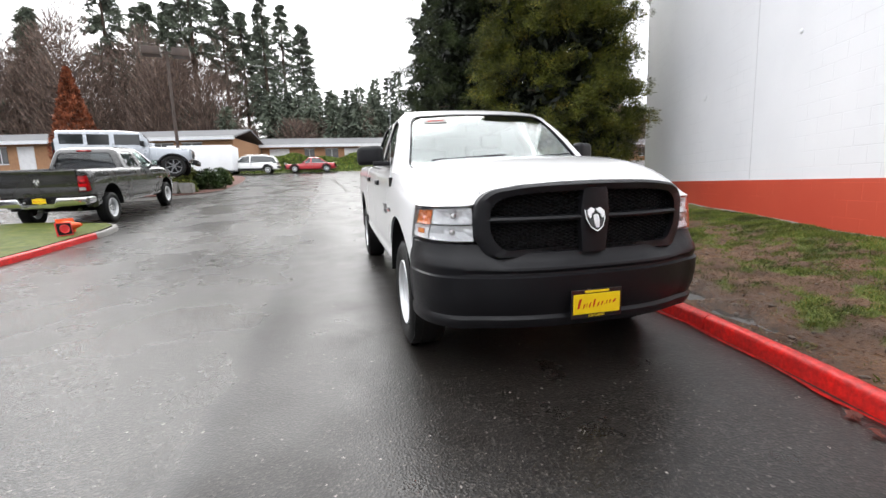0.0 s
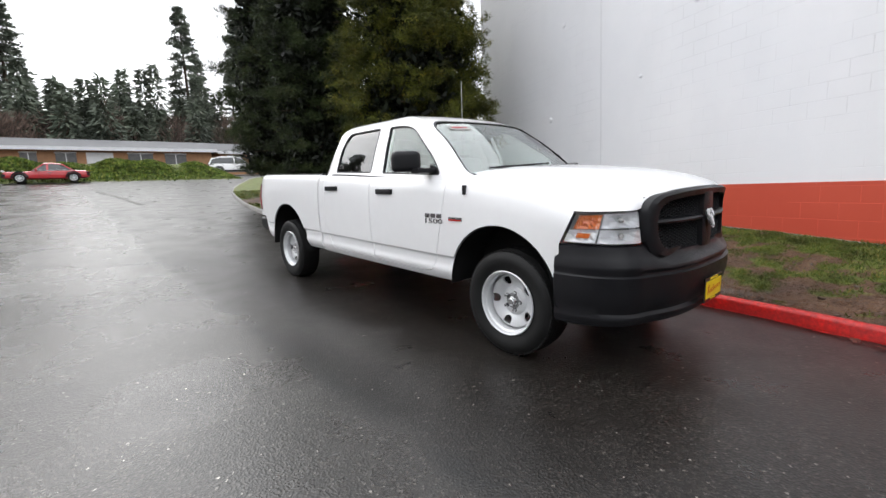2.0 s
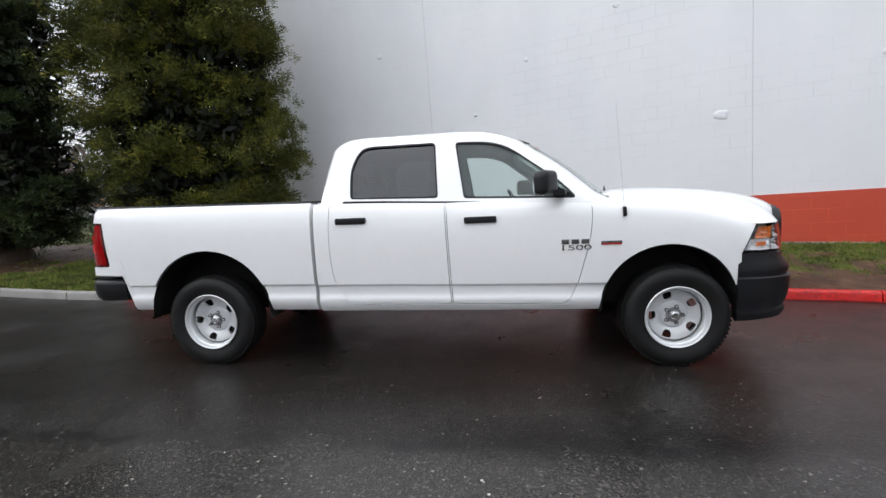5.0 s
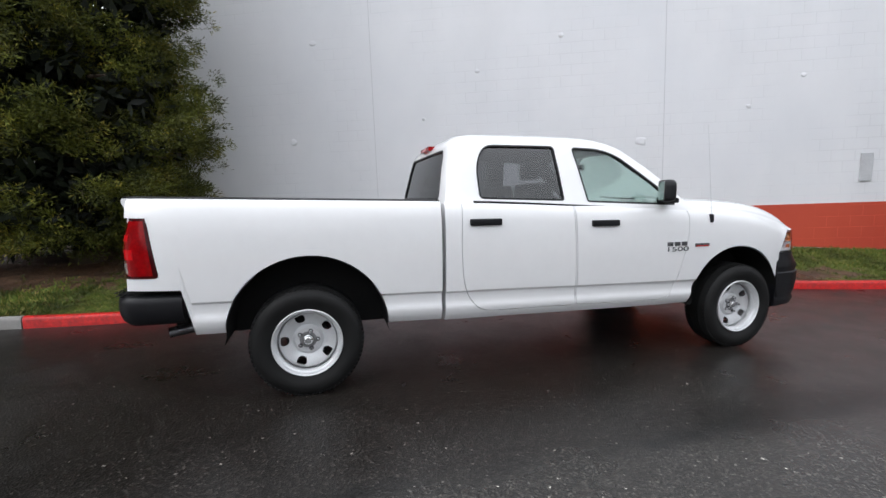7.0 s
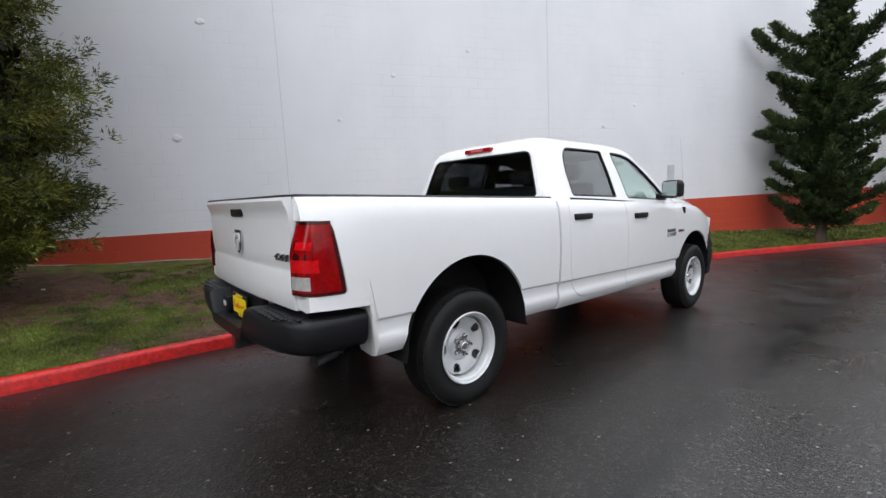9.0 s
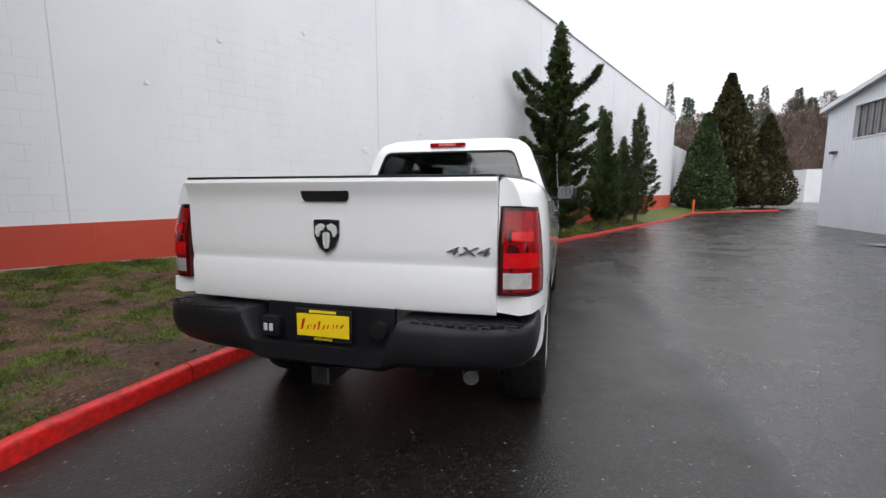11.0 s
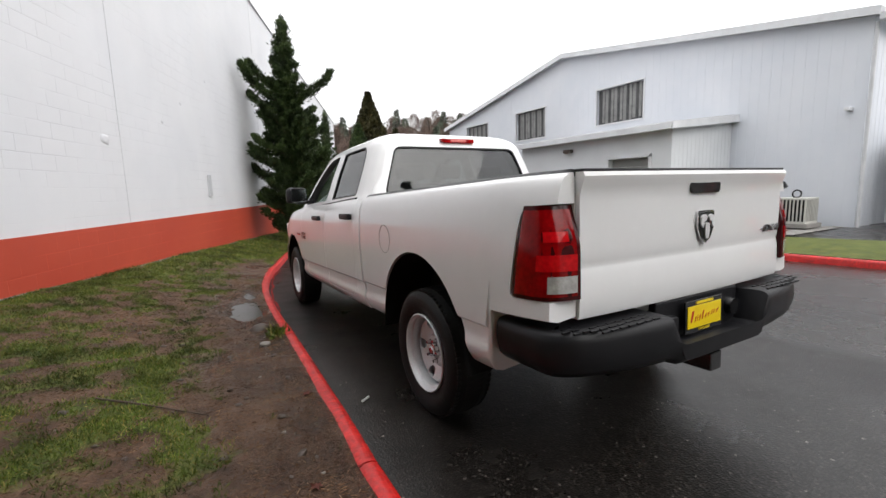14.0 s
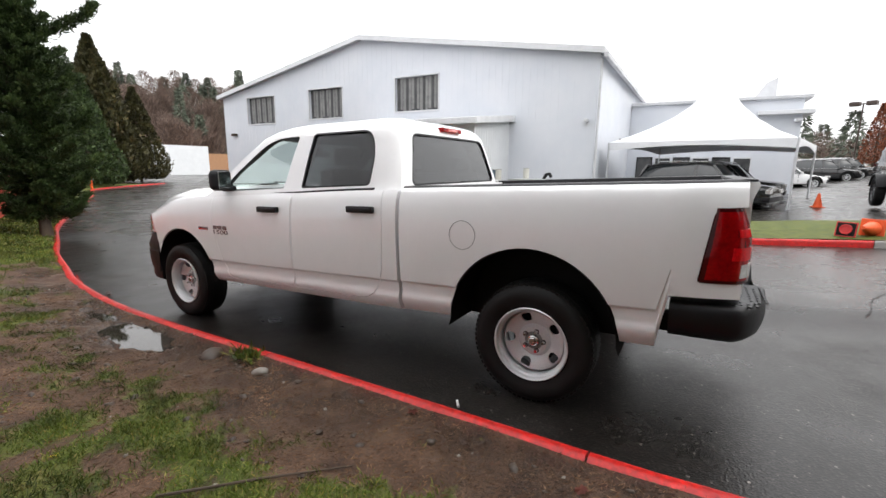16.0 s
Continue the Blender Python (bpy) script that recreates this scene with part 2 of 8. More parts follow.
M = {}
M["asphalt"] = asphalt_material()
M["lawn"] = lawn_material()
M["lawn_green"] = lawn_material("green_lawn", False)
M["white_block"] = block_wall_material("white_block", (0.74, 0.75, 0.78), (0.80, 0.80, 0.82))
M["red_block"] = block_wall_material("red_block", (0.47, 0.052, 0.026), (0.55, 0.075, 0.036), 1.22)
M["kerb_red"] = surface("kerb_red", (0.74, 0.014, 0.010), (0.48, 0.012, 0.010), 7, 0.45, 0, 32, 1.0, 0.0, 0.5)
M["concrete"] = surface("concrete", (0.30, 0.29, 0.27), (0.22, 0.21, 0.20), 2, 0.8, 0, 50, 0.4)
M["soil"] = surface("soil", (0.05, 0.035, 0.02), (0.08, 0.05, 0.03), 2, 0.9, 0, 40, 0.8)
M["white_paint"] = car_paint("white_paint", (0.84, 0.84, 0.845))
M["black_plastic"] = surface("black_plastic", (0.008, 0.008, 0.010), (0.012, 0.012, 0.014), 4, 0.42, 0, 220, 0.25, 0.0, 0.25, "Object")
M["black_plastic"].node_tree.nodes["Principled BSDF"].inputs["Specular IOR Level"].default_value = 0.28
M["black_gloss"] = surface("black_gloss", (0.012, 0.012, 0.013), (0.016, 0.016, 0.017), 4, 0.22, 0, 200, 0.0, 0.4)
M["dark_void"] = surface("dark_void", (0.008, 0.008, 0.008), (0.012, 0.012, 0.012), 4, 0.8, 0, 100, 0.2)
M["rubber"] = surface("rubber", (0.009, 0.009, 0.009), (0.014, 0.014, 0.014), 8, 0.55, 0, 120, 0.3, space="Object")
for dull in ("rubber", "dark_void"):
    M[dull].node_tree.nodes["Principled BSDF"].inputs["Specular IOR Level"].default_value = 0.22
M["steel_rim"] = surface("steel_rim", (0.74, 0.75, 0.76), (0.68, 0.69, 0.70), 6, 0.36, 0.30, 120, 0.03, space="Object")
M["chrome"] = surface("chrome", (0.8, 0.8, 0.8), (0.75, 0.75, 0.76), 5, 0.08, 1.0, 50, 0.0, space="Object")
M["garage_wall"] = siding_material("garage_wall", (0.58, 0.61, 0.66), (0.64, 0.66, 0.70))
M["garage_trim"] = surface("garage_trim", (0.62, 0.63, 0.65), (0.5, 0.51, 0.53), 2, 0.5, 0, 40, 0.05)
M["grey_door"] = surface("grey_door", (0.23, 0.24, 0.24), (0.27, 0.27, 0.27), 2, 0.5, 0, 40, 0.05)
M["glass_clear"] = glass_material("glass_clear", (0.58, 0.70, 0.66))
M["glass_dark"] = glass_material("glass_dark", (0.16, 0.17, 0.18), 0.0, 1.65)
M["glass_screen"] = glass_material("glass_screen", (0.80, 0.93, 0.88), 0.0, 1.85)
M["window_dark"] = surface("window_dark", (0.06, 0.062, 0.065), (0.10, 0.10, 0.10), 2.5, 0.12, 0, 40, 0.0)


# ---- mesh helpers ----
def mesh_object(name, data, material=None, parent=None, label=""):
    ob = new(name, data)
    for mt in material if isinstance(material, (list, tuple)) else [material] if material else []:
        data.materials.append(mt)
    if parent is not None:
        ob.parent = parent
    if label:
        ob["label"] = label
    return ob


def part(name, bm, material, parent=None, label="", smooth=None):
    """Links a bmesh as one mesh object under a thing or a part. smooth: the angle up to which edges are shaded round."""
    bmesh.ops.recalc_face_normals(bm, faces=bm.faces)
    data = bpy.data.meshes.new(name)
    bm.to_mesh(data)
    bm.free()
    if smooth:
        data.shade_smooth()
        data.set_sharp_from_angle(angle=radians(smooth))
    return mesh_object(name, data, material, parent, label)


def empty(name, m=None):
    ob = new(name)
    ob.empty_display_size = 0.2
    if m is not None:
        ob.matrix_basis = m
    return ob


def box(bm, x0, x1, y0, y1, z0, z1, bevel=0.0, m=None):
    vs = [bm.verts.new(p) for p in ((x0, y0, z0), (x1, y0, z0), (x1, y1, z0), (x0, y1, z0), (x0, y0, z1), (x1, y0, z1), (x1, y1, z1), (x0, y1, z1))]
    fs = [bm.faces.new([vs[i] for i in f]) for f in ((3, 2, 1, 0), (4, 5, 6, 7), (0, 1, 5, 4), (1, 2, 6, 5), (2, 3, 7, 6), (3, 0, 4, 7))]
    if bevel:
        es = {e for f in fs for e in f.edges}
        out = bmesh.ops.bevel(bm, geom=list(es), offset=bevel, segments=2, affect="EDGES", profile=0.6)
        vs = list({v for f in out["faces"] for v in f.verts} | {v for v in vs if v.is_valid})
    if m is not None:
        bmesh.ops.transform(bm, matrix=m, verts=vs)
    return vs


def boxed(x0, x1, y0, y1, z0, z1, bevel=0.0):
    bm = bmesh.new()
    box(bm, x0, x1, y0, y1, z0, z1, bevel)
    return bm


def tube(bm, p, q, r0, r1=None, sides=10, cap=True):
    """A straight tapered tube from p to q."""
    p, q = Vector(p), Vector(q)
    r1 = r0 if r1 is None else r1
    turn = (q - p).to_track_quat("Z", "Y").to_matrix()
    rings = []
    for c, r in ((p, r0), (q, r1)):
        rings.append([bm.verts.new(c + turn @ Vector((r * math.cos(a), r * math.sin(a), 0))) for a in (2 * math.pi * k / sides for k in range(sides))])
    for k in range(sides):
        bm.faces.new((rings[0][k], rings[0][(k + 1) % sides], rings[1][(k + 1) % sides], rings[1][k]))
    if cap:
        bm.faces.new(rings[0][::-1])
        bm.faces.new(rings[1])
    return rings


def loft(bm, rings, closed=True, caps=True):
    """Skins a row of rings of points. closed: whether each ring closes on itself."""
    rows = [[bm.verts.new(p) for p in ring] for ring in rings]
    n = len(rows[0])
    for a, b in zip(rows, rows[1:]):
        for k in range(n if closed else n - 1):
            j = (k + 1) % n
            bm.faces.new((a[k], a[j], b[j], b[k]))
    if caps and closed:
        bm.faces.new(rows[0][::-1])
        bm.faces.new(rows[-1])
    return rows


def revolve(bm, profile, axis_m, sides=32):
    """Turns a profile of (radius, along) about the x axis of axis_m; a closed profile gives a closed ring."""
    rings = []
    for k in range(sides):
        a = 2 * math.pi * k / sides
        rings.append([bm.verts.new(axis_m @ Vector((s, r * math.cos(a), r * math.sin(a)))) for r, s in profile])
    n = len(profile)
    for k in range(sides):
        a, b = rings[k], rings[(k + 1) % sides]
        for i in range(n - 1):
            bm.faces.new((a[i], a[i + 1], b[i + 1], b[i]))
    return rings


def prism(bm, poly, axis, lo, hi):
    """A polygon of two coordinates drawn out along the third axis (0, 1 or 2)."""
    def place(p, w):
        return (w, p[0], p[1]) if axis == 0 else (p[0], w, p[1]) if axis == 1 else (p[0], p[1], w)

    a, b = [bm.verts.new(place(p, lo)) for p in poly], [bm.verts.new(place(p, hi)) for p in poly]
    n = len(poly)
    for k in range(n):
        bm.faces.new((a[k], a[(k + 1) % n], b[(k + 1) % n], b[k]))
    bm.faces.new(a[::-1])
    bm.faces.new(b)
    bmesh.ops.recalc_face_normals(bm, faces=bm.faces)


def rounded(poly, r, steps=4):
    """A polygon with its corners rounded off; r: one radius or one a corner."""
    out, n = [], len(poly)
    for k in range(n):
        p, a, b = Vector(poly[k]), Vector(poly[k - 1]), Vector(poly[(k + 1) % n])
        rr = r[k] if isinstance(r, (list, tuple)) else r
        u, v = a - p, b - p
        rr = min(rr, u.length * 0.49, v.length * 0.49)
        s, e = p + u.normalized() * rr, p + v.normalized() * rr
        for i in range(steps + 1):
            t = i / steps
            out.append(tuple((1 - t) ** 2 * s + 2 * t * (1 - t) * p + t * t * e))
    return out


def boolean(a, b, kind):
    """The mesh of a cut by, joined or crossed with b (both bmeshes; b is freed)."""
    obs = []
    for bm in (a, b):
        bmesh.ops.recalc_face_normals(bm, faces=bm.faces)
        data = bpy.data.meshes.new("cut")
        bm.to_mesh(data)
        obs.append(new("cut", data))
    mod = obs[0].modifiers.new("cut", "BOOLEAN")
    mod.operation, mod.object, mod.solver = kind, obs[1], "EXACT"
    done = obs[0].evaluated_get(bpy.context.evaluated_depsgraph_get())
    out = bmesh.new()
    out.from_mesh(done.to_mesh())
    done.to_mesh_clear()
    for ob in obs:
        data = ob.data
        bpy.data.objects.remove(ob)
        bpy.data.meshes.remove(data)
    return out


def smoothstep(a, b, x):
    t = min(1.0, max(0.0, (x - a) / (b - a)))
    return t * t * (3 - 2 * t)


def curve_points(points, step):
    """A smooth line through the given points, resampled at even steps."""
    pts = [Vector(p) for p in points]
    pts = [2 * pts[0] - pts[1], *pts, 2 * pts[-1] - pts[-2]]
    fine = []
    for a, b, c, d in zip(pts, pts[1:], pts[2:], pts[3:]):
        for i in range(24):
            t = i / 24
            fine.append(0.5 * (2 * b + (c - a) * t + (2 * a - 5 * b + 4 * c - d) * t * t + (3 * b - a - 3 * c + d) * t ** 3))
    fine.append(pts[-2])
    out, left = [fine[0]], step
    for a, b in zip(fine, fine[1:]):
        d = (b - a).length
        while d >= left:
            a = a + (b - a) * (left / d)
            d -= left
            left = step
            out.append(a.copy())
        left -= d
    return out


# ---- ground ----
RISE = math.tan(radians(SLOPE))


def ground_z(x, y):
    """The height of the lane: it falls towards -y, levels out there and climbs towards the street."""
    z = RISE * y
    if y < 4:
        z = 4 * RISE - 0.0345 * (4 - max(y, -13))
    if y > 4:
        t = min(y, 60) - 4
        z += 0.055 * (t * t / 4 if t < 2 else t - 1)
    if y > 60:
        z -= RISE * (y - 60)
    return z


def lane_point(x, y, z=0.0):
    """A place in the lane's own slope, set upright."""
    return Vector((x, y, ground_z(x, y) + z))


def sheet(name, xs, ys, height, material, kind_label):
    bm = bmesh.new()
    rows = [[bm.verts.new((x, y, height(x, y))) for x in xs] for y in ys]
    for a, b in zip(rows, rows[1:]):
        for k in range(len(xs) - 1):
            bm.faces.new((a[k], a[k + 1], b[k + 1], b[k]))
    return tagged(part(name, bm, material, smooth=60), kind_label, name, kind="structure")


def spaced(*parts):
    out = []
    for a, b, s in parts:
        out += list(np.arange(a, b, s))
    return [float(v) for v in out] + [float(parts[-1][1])]


sheet("ground", spaced((-600, -80, 40), (-80, 80, 20), (80, 600, 40)), spaced((-700, -100, 40), (-100, 100, 10), (100, 700, 40)), lambda x, y: ground_z(x, y) - 0.9, M["soil"], "dark damp soil reaching to the horizon")
sheet("road", spaced((-60, -12, 4), (-12, 4, 0.5), (4, 40, 4)), spaced((-75, -20, 2), (-20, 45, 0.5), (45, 47, 2)), lambda x, y: ground_z(x, y) + 0.006 * noise.noise((x * 0.5, y * 0.5, 0)), M["asphalt"], "wet dark asphalt lane with patches and seams")

KERB = [(18, 43), (14.6, 40.6), (9.9, 36), (6.9, 29.9), (3.7, 21.9), (2.05, 15.5), (1.50, 11.9), (1.27, 9.0), (1.22, 7.4), (1.34, 6.1), (1.51, 5), (1.47, 3.5), (1.42, 2), (1.38, 0.5), (1.27, -1), (1.0, -2.6), (0.62, -4), (0.03, -6.1), (-0.8, -8.5), (-2.1, -12.3), (-3.7, -16), (-6.0, -20.8), (-8.9, -27), (-12.1, -34.3), (-20.5, -41)]
WALL0, WALL_DIR = Vector((3.316, -2.057)), Vector((math.sin(radians(21.4)), math.cos(radians(21.4))))
WALL_N = Vector((-WALL_DIR.y, WALL_DIR.x))  # towards the lane


def kerb_run(name, pts, material, label, height=0.118, width=0.115, joint=2.4, flip=1):
    """A kerb swept along its road-side edge, in cast lengths with open joints."""
    thing = tagged(empty(name, Matrix.Translation(lane_point(pts[0].x, pts[0].y))), label, "kerb", kind="structure")
    per = max(2, round(joint / 0.3))
    origin = thing.matrix_basis.translation
    for s in range(0, len(pts) - 1, per):
        seg = pts[s : s + per + 1]
        rings = []
        for k, p in enumerate(seg):
            a, b = pts[max(0, s + k - 1)], pts[min(len(pts) - 1, s + k + 1)]
            t = (b - a).normalized()
            nrm = Vector((t.y, -t.x)) * flip  # away from the road
            q = p + t * (0.006 if k == 0 else -0.006 if k == len(seg) - 1 else 0)
            jit = 0.006 * noise.noise((q.x * 2, q.y * 2, 3))
            z = ground_z(q.x, q.y) + jit
            prof = [(0, -0.1), (0.012, height - 0.035), (0.022, height - 0.012), (0.045, height), (width - 0.03, height), (width, height - 0.02), (width, -0.1)]
            rings.append([Vector((q.x + nrm.x * (d + jit), q.y + nrm.y * (d + jit), z + h)) - origin for d, h in prof])
        if len(rings) < 2:
            continue
        bm = bmesh.new()
        loft(bm, rings)
        part("kerb_stone", bm, material, thing, smooth=40)
    return thing


kerb_pts = curve_points([(x - 0.035, y) for x, y in KERB], 0.3)
split = next(k for k, p in enumerate(kerb_pts) if p.y < 6.95)
kerb_run("kerb_grey", kerb_pts[: split + 1], M["concrete"], "unpainted grey concrete kerb round the lawn", flip=-1)
kerb_run("kerb_red", kerb_pts[split:], M["kerb_red"], "red-painted concrete kerb, chipped and wet, along the lawn", flip=-1)


# ---- white block wall ----
def wall_point(s, off=0.0):
    p = WALL0 + WALL_DIR * s + WALL_N * off
    return p


PUDDLES = [(1.72, 0.45, 0.19, 0.50), (1.58, -0.55, 0.08, 0.30)]


def fbm(x, y, scale, seed):
    return noise.fractal((x * scale, y * scale, seed), 1.0, 2.0, 4)


KERB_X = sorted((p.y, p.x) for p in kerb_pts)
KERB_YS, KERB_XS = [p[0] for p in KERB_X], [p[1] for p in KERB_X]


def kerb_x(y):
    return float(np.interp(y, KERB_YS, KERB_XS))


def pool(x, y):
    """How deep in a puddle a place lies, 0 to 1."""
    best = 0.0
    for cx, cy, rx, ry in PUDDLES:
        d = ((x - cx) / rx) ** 2 + ((y - cy) / ry) ** 2
        if d < 4:
            best = max(best, smoothstep(1.9, 0.5, d + 1.1 * noise.noise((x * 5, y * 5, 7)) + 0.9 * noise.noise((x * 14, y * 11, 3))))
    return best


def lawn_h(x, y):
    """Height of the lawn between kerb and wall."""
    d = x - kerb_x(y) - 0.10
    wide = max(0.3, WALL0.x + (y - WALL0.y) * WALL_DIR.x / WALL_DIR.y - kerb_x(y))
    rough = smoothstep(0.0, 0.12, d)
    z = ground_z(x, y) + 0.106 + 0.34 * smoothstep(0.0, max(2.0, wide), d)
    z += rough * (0.022 * noise.noise((x * 0.9, y * 0.9, 0)) + 0.018 * noise.noise((x * 4, y * 4, 1)) + 0.011 * noise.noise((x * 11, y * 11, 2)))
    return z - 0.05 * pool(x, y)


def cover(x, y):
    """How much grass grows at a place: the trodden strip along the kerb is bare."""
    d = x - kerb_x(y) - 0.10
    g = 0.43 + 0.36 * fbm(x, y, 1.2, 3.3) + 0.74 * fbm(x, y, 4.6, 8.1)
    strip = 0.55 - 0.22 * smoothstep(2.6, 4.6, y) + 0.35 * noise.noise((x * 0.4, y * 1.1, 4))
    bare = smoothstep(strip + 0.25, strip - 0.15, d) * smoothstep(-5.2, -3.6, y) * smoothstep(6.6, 5.0, y)
    g -= 0.62 * bare
    g += 0.45 * smoothstep(-3.6, -5.5, y) + 0.38 * smoothstep(4.9, 6.2, y) * (1 - 0.5 * smoothstep(1.7, 3.0, d))
    wall_d = WALL0.x + (y - WALL0.y) * WALL_DIR.x / WALL_DIR.y - x
    g += 0.30 * smoothstep(0.9, 0.25, wall_d)
    for tx, ty, reach in ((4.30, 7.35, 2.3), (3.35, 11.0, 2.2), (3.75, 14.3, 2.4)):
        g -= 0.9 * smoothstep(reach, reach - 1.0, math.hypot(x - tx, y - ty))
    return min(1.0, max(0.0, g))


def wetness(x, y):
    d = x - kerb_x(y) - 0.10
    return min(1.0, max(0.0, smoothstep(1.1, 0.4, d) * smoothstep(-5.2, -3.6, y) * smoothstep(6.6, 5.0, y) * (0.45 + 0.6 * fbm(x, y, 1.6, 5.0)) + pool(x, y)))


bm = bmesh.new()
tint = bm.loops.layers.float_color.new("cover")
rows = []
for y in spaced((-39.5, -12, 0.6), (-12, -5, 0.25), (-5, 6, 0.09), (6, 11, 0.16), (11, 40, 0.6)):
    a = kerb_x(y) + 0.075
    far = WALL0.x + (y - WALL0.y) * WALL_DIR.x / WALL_DIR.y + 0.05
    far = max(far, a + 0.3)
    row = []
    for k in range(49):
        t = (k / 48) ** 1.3
        x = a + (far - a) * t
        row.append(bm.verts.new((x, y, lawn_h(x, y))))
    rows.append(row)
for a, b in zip(rows, rows[1:]):
    for k in range(48):
        bm.faces.new((a[k], a[k + 1], b[k + 1], b[k]))
known = {v: (cover(v.co.x, v.co.y), wetness(v.co.x, v.co.y), 0, 1) for v in bm.verts}
for f in bm.faces:
    for lp in f.loops:
        lp[tint] = known[lp.vert]
tagged(part("lawn", bm, M["lawn"], smooth=60), "patchy wet lawn with bare mud between kerb and wall", "lawn", kind="structure")
M["water"] = shader("puddle_water", 0.03, 0.0, (0.03, 0.025, 0.02))[0]
for cx, cy, rx, ry in PUDDLES:
    bm = bmesh.new()
    ring = [bm.verts.new((rx * 1.5 * math.cos(a), ry * 1.5 * math.sin(a), 0)) for a in (2 * math.pi * k / 40 for k in range(40))]
    bm.faces.new(ring)
    pud = tagged(part("puddle", bm, M["water"]), "shallow rain puddle in the mud beside the red kerb", "puddle", "puddles on the lawn")
    pud.matrix_basis = Matrix.Translation((cx, cy, lawn_h(cx, cy) + 0.019)) @ Matrix.Rotation(radians(SLOPE * 0.7), 4, "X")

wall_m = Matrix.Translation((WALL0.x, WALL0.y, 0)) @ Matrix.Rotation(-radians(21.4), 4, "Z")
WALL_A, WALL_B, RED_TOP, WALL_TOP = -37.0, 10.2, 1.06, 7.9
wall = tagged(empty("wall_east", wall_m), "tall white-painted concrete block wall with a red base band", "wall", kind="structure")
part("white_face", boxed(0, 0.3, WALL_A, WALL_B, RED_TOP, WALL_TOP), M["white_block"], wall)
part("red_band", boxed(-0.012, 0.3, WALL_A, WALL_B, -2.0, RED_TOP), M["red_block"], wall, "red-painted base band")
bm = bmesh.new()
rings = []
for s in np.linspace(WALL_A, WALL_B, 60):
    p = wall_point(s)
    z = lawn_h(p.x, p.y) if -38 < p.y < 39 else ground_z(p.x, p.y) + 0.4
    rings.append([(0.1, s, z - 0.5), (-0.035, s, z - 0.5), (-0.035, s, z - 0.005 + 0.02 * noise.noise((s * 3, 0, 0))), (-0.022, s, z + 0.012 + 0.02 * noise.noise((s * 3, 0, 0))), (0.1, s, z + 0.018)])
loft(bm, rings)
part("footing", bm, M["concrete"], wall, "bare concrete footing line")
part("coping", boxed(-0.05, 0.35, WALL_A - 0.03, WALL_B + 0.03, WALL_TOP, WALL_TOP + 0.06, 0.01), M["garage_trim"], wall)
part("end_wall", boxed(0.3, 30, WALL_B - 0.3, WALL_B, -2, WALL_TOP - 0.1), M["white_block"], wall)

# ---- the white pickup ----
def smooth_curve(pairs):
    """A smooth function through (x, value) pairs (monotone x), eased between them."""
    xs, ys = np.array([p[0] for p in pairs]), np.array([p[1] for p in pairs])
    d = np.diff(ys) / np.diff(xs)
    m = np.r_[d[0], [0 if a * b <= 0 else 2 * a * b / (a + b) for a, b in zip(d, d[1:])], d[-1]]

    def f(x):
        if x <= xs[0]:
            return float(ys[0])
        if x >= xs[-1]:
            return float(ys[-1])
        k = int(np.searchsorted(xs, x) - 1)
        h = xs[k + 1] - xs[k]
        t = (x - xs[k]) / h
        return float((1 + 2 * t) * (1 - t) ** 2 * ys[k] + t * (1 - t) ** 2 * h * m[k] + t * t * (3 - 2 * t) * ys[k + 1] + t * t * (t - 1) * h * m[k + 1])

    return f


LEVELS = 51
SIDE = smooth_curve([(0.40, 0.915), (0.47, 0.955), (0.52, 0.966), (0.57, 0.956), (0.634, 0.958), (0.653, 0.976), (0.80, 0.983), (0.95, 0.986), (1.10, 0.982), (1.22, 0.972), (1.30, 0.955), (1.36, 0.925)])
SHOULDER = smooth_curve([(-0.44, 1.062), (-0.38, 1.10), (-0.3, 1.145), (-0.2, 1.18), (0.0, 1.225), (0.4, 1.262), (0.8, 1.275), (1.6, 1.305), (2.6, 1.345), (3.0, 1.35)])
HOOD = smooth_curve([(-0.96, 1.172), (-0.90, 1.218), (-0.75, 1.265), (-0.5, 1.308), (0.0, 1.352), (0.4, 1.365), (0.75, 1.375)])
ROCKER = smooth_curve([(-0.7, 0.44), (0.5, 0.42), (2.8, 0.445)])


def nose(y):
    """How much narrower the body gets towards the nose."""
    return 0.06 * max(0.0, (-0.05 - y) / 0.55) ** 2.2


def bow(x, y_side, y_mid, w=0.95):
    return y_side + (y_mid - y_side) * max(0.0, 1 - (abs(x) / w) ** 3.4)


def mirror_ring(half):
    """A closed ring from the half of it with x from 0 upwards and back to 0."""
    return half + [(-x, y, z) for x, y, z in half[-2:0:-1]]


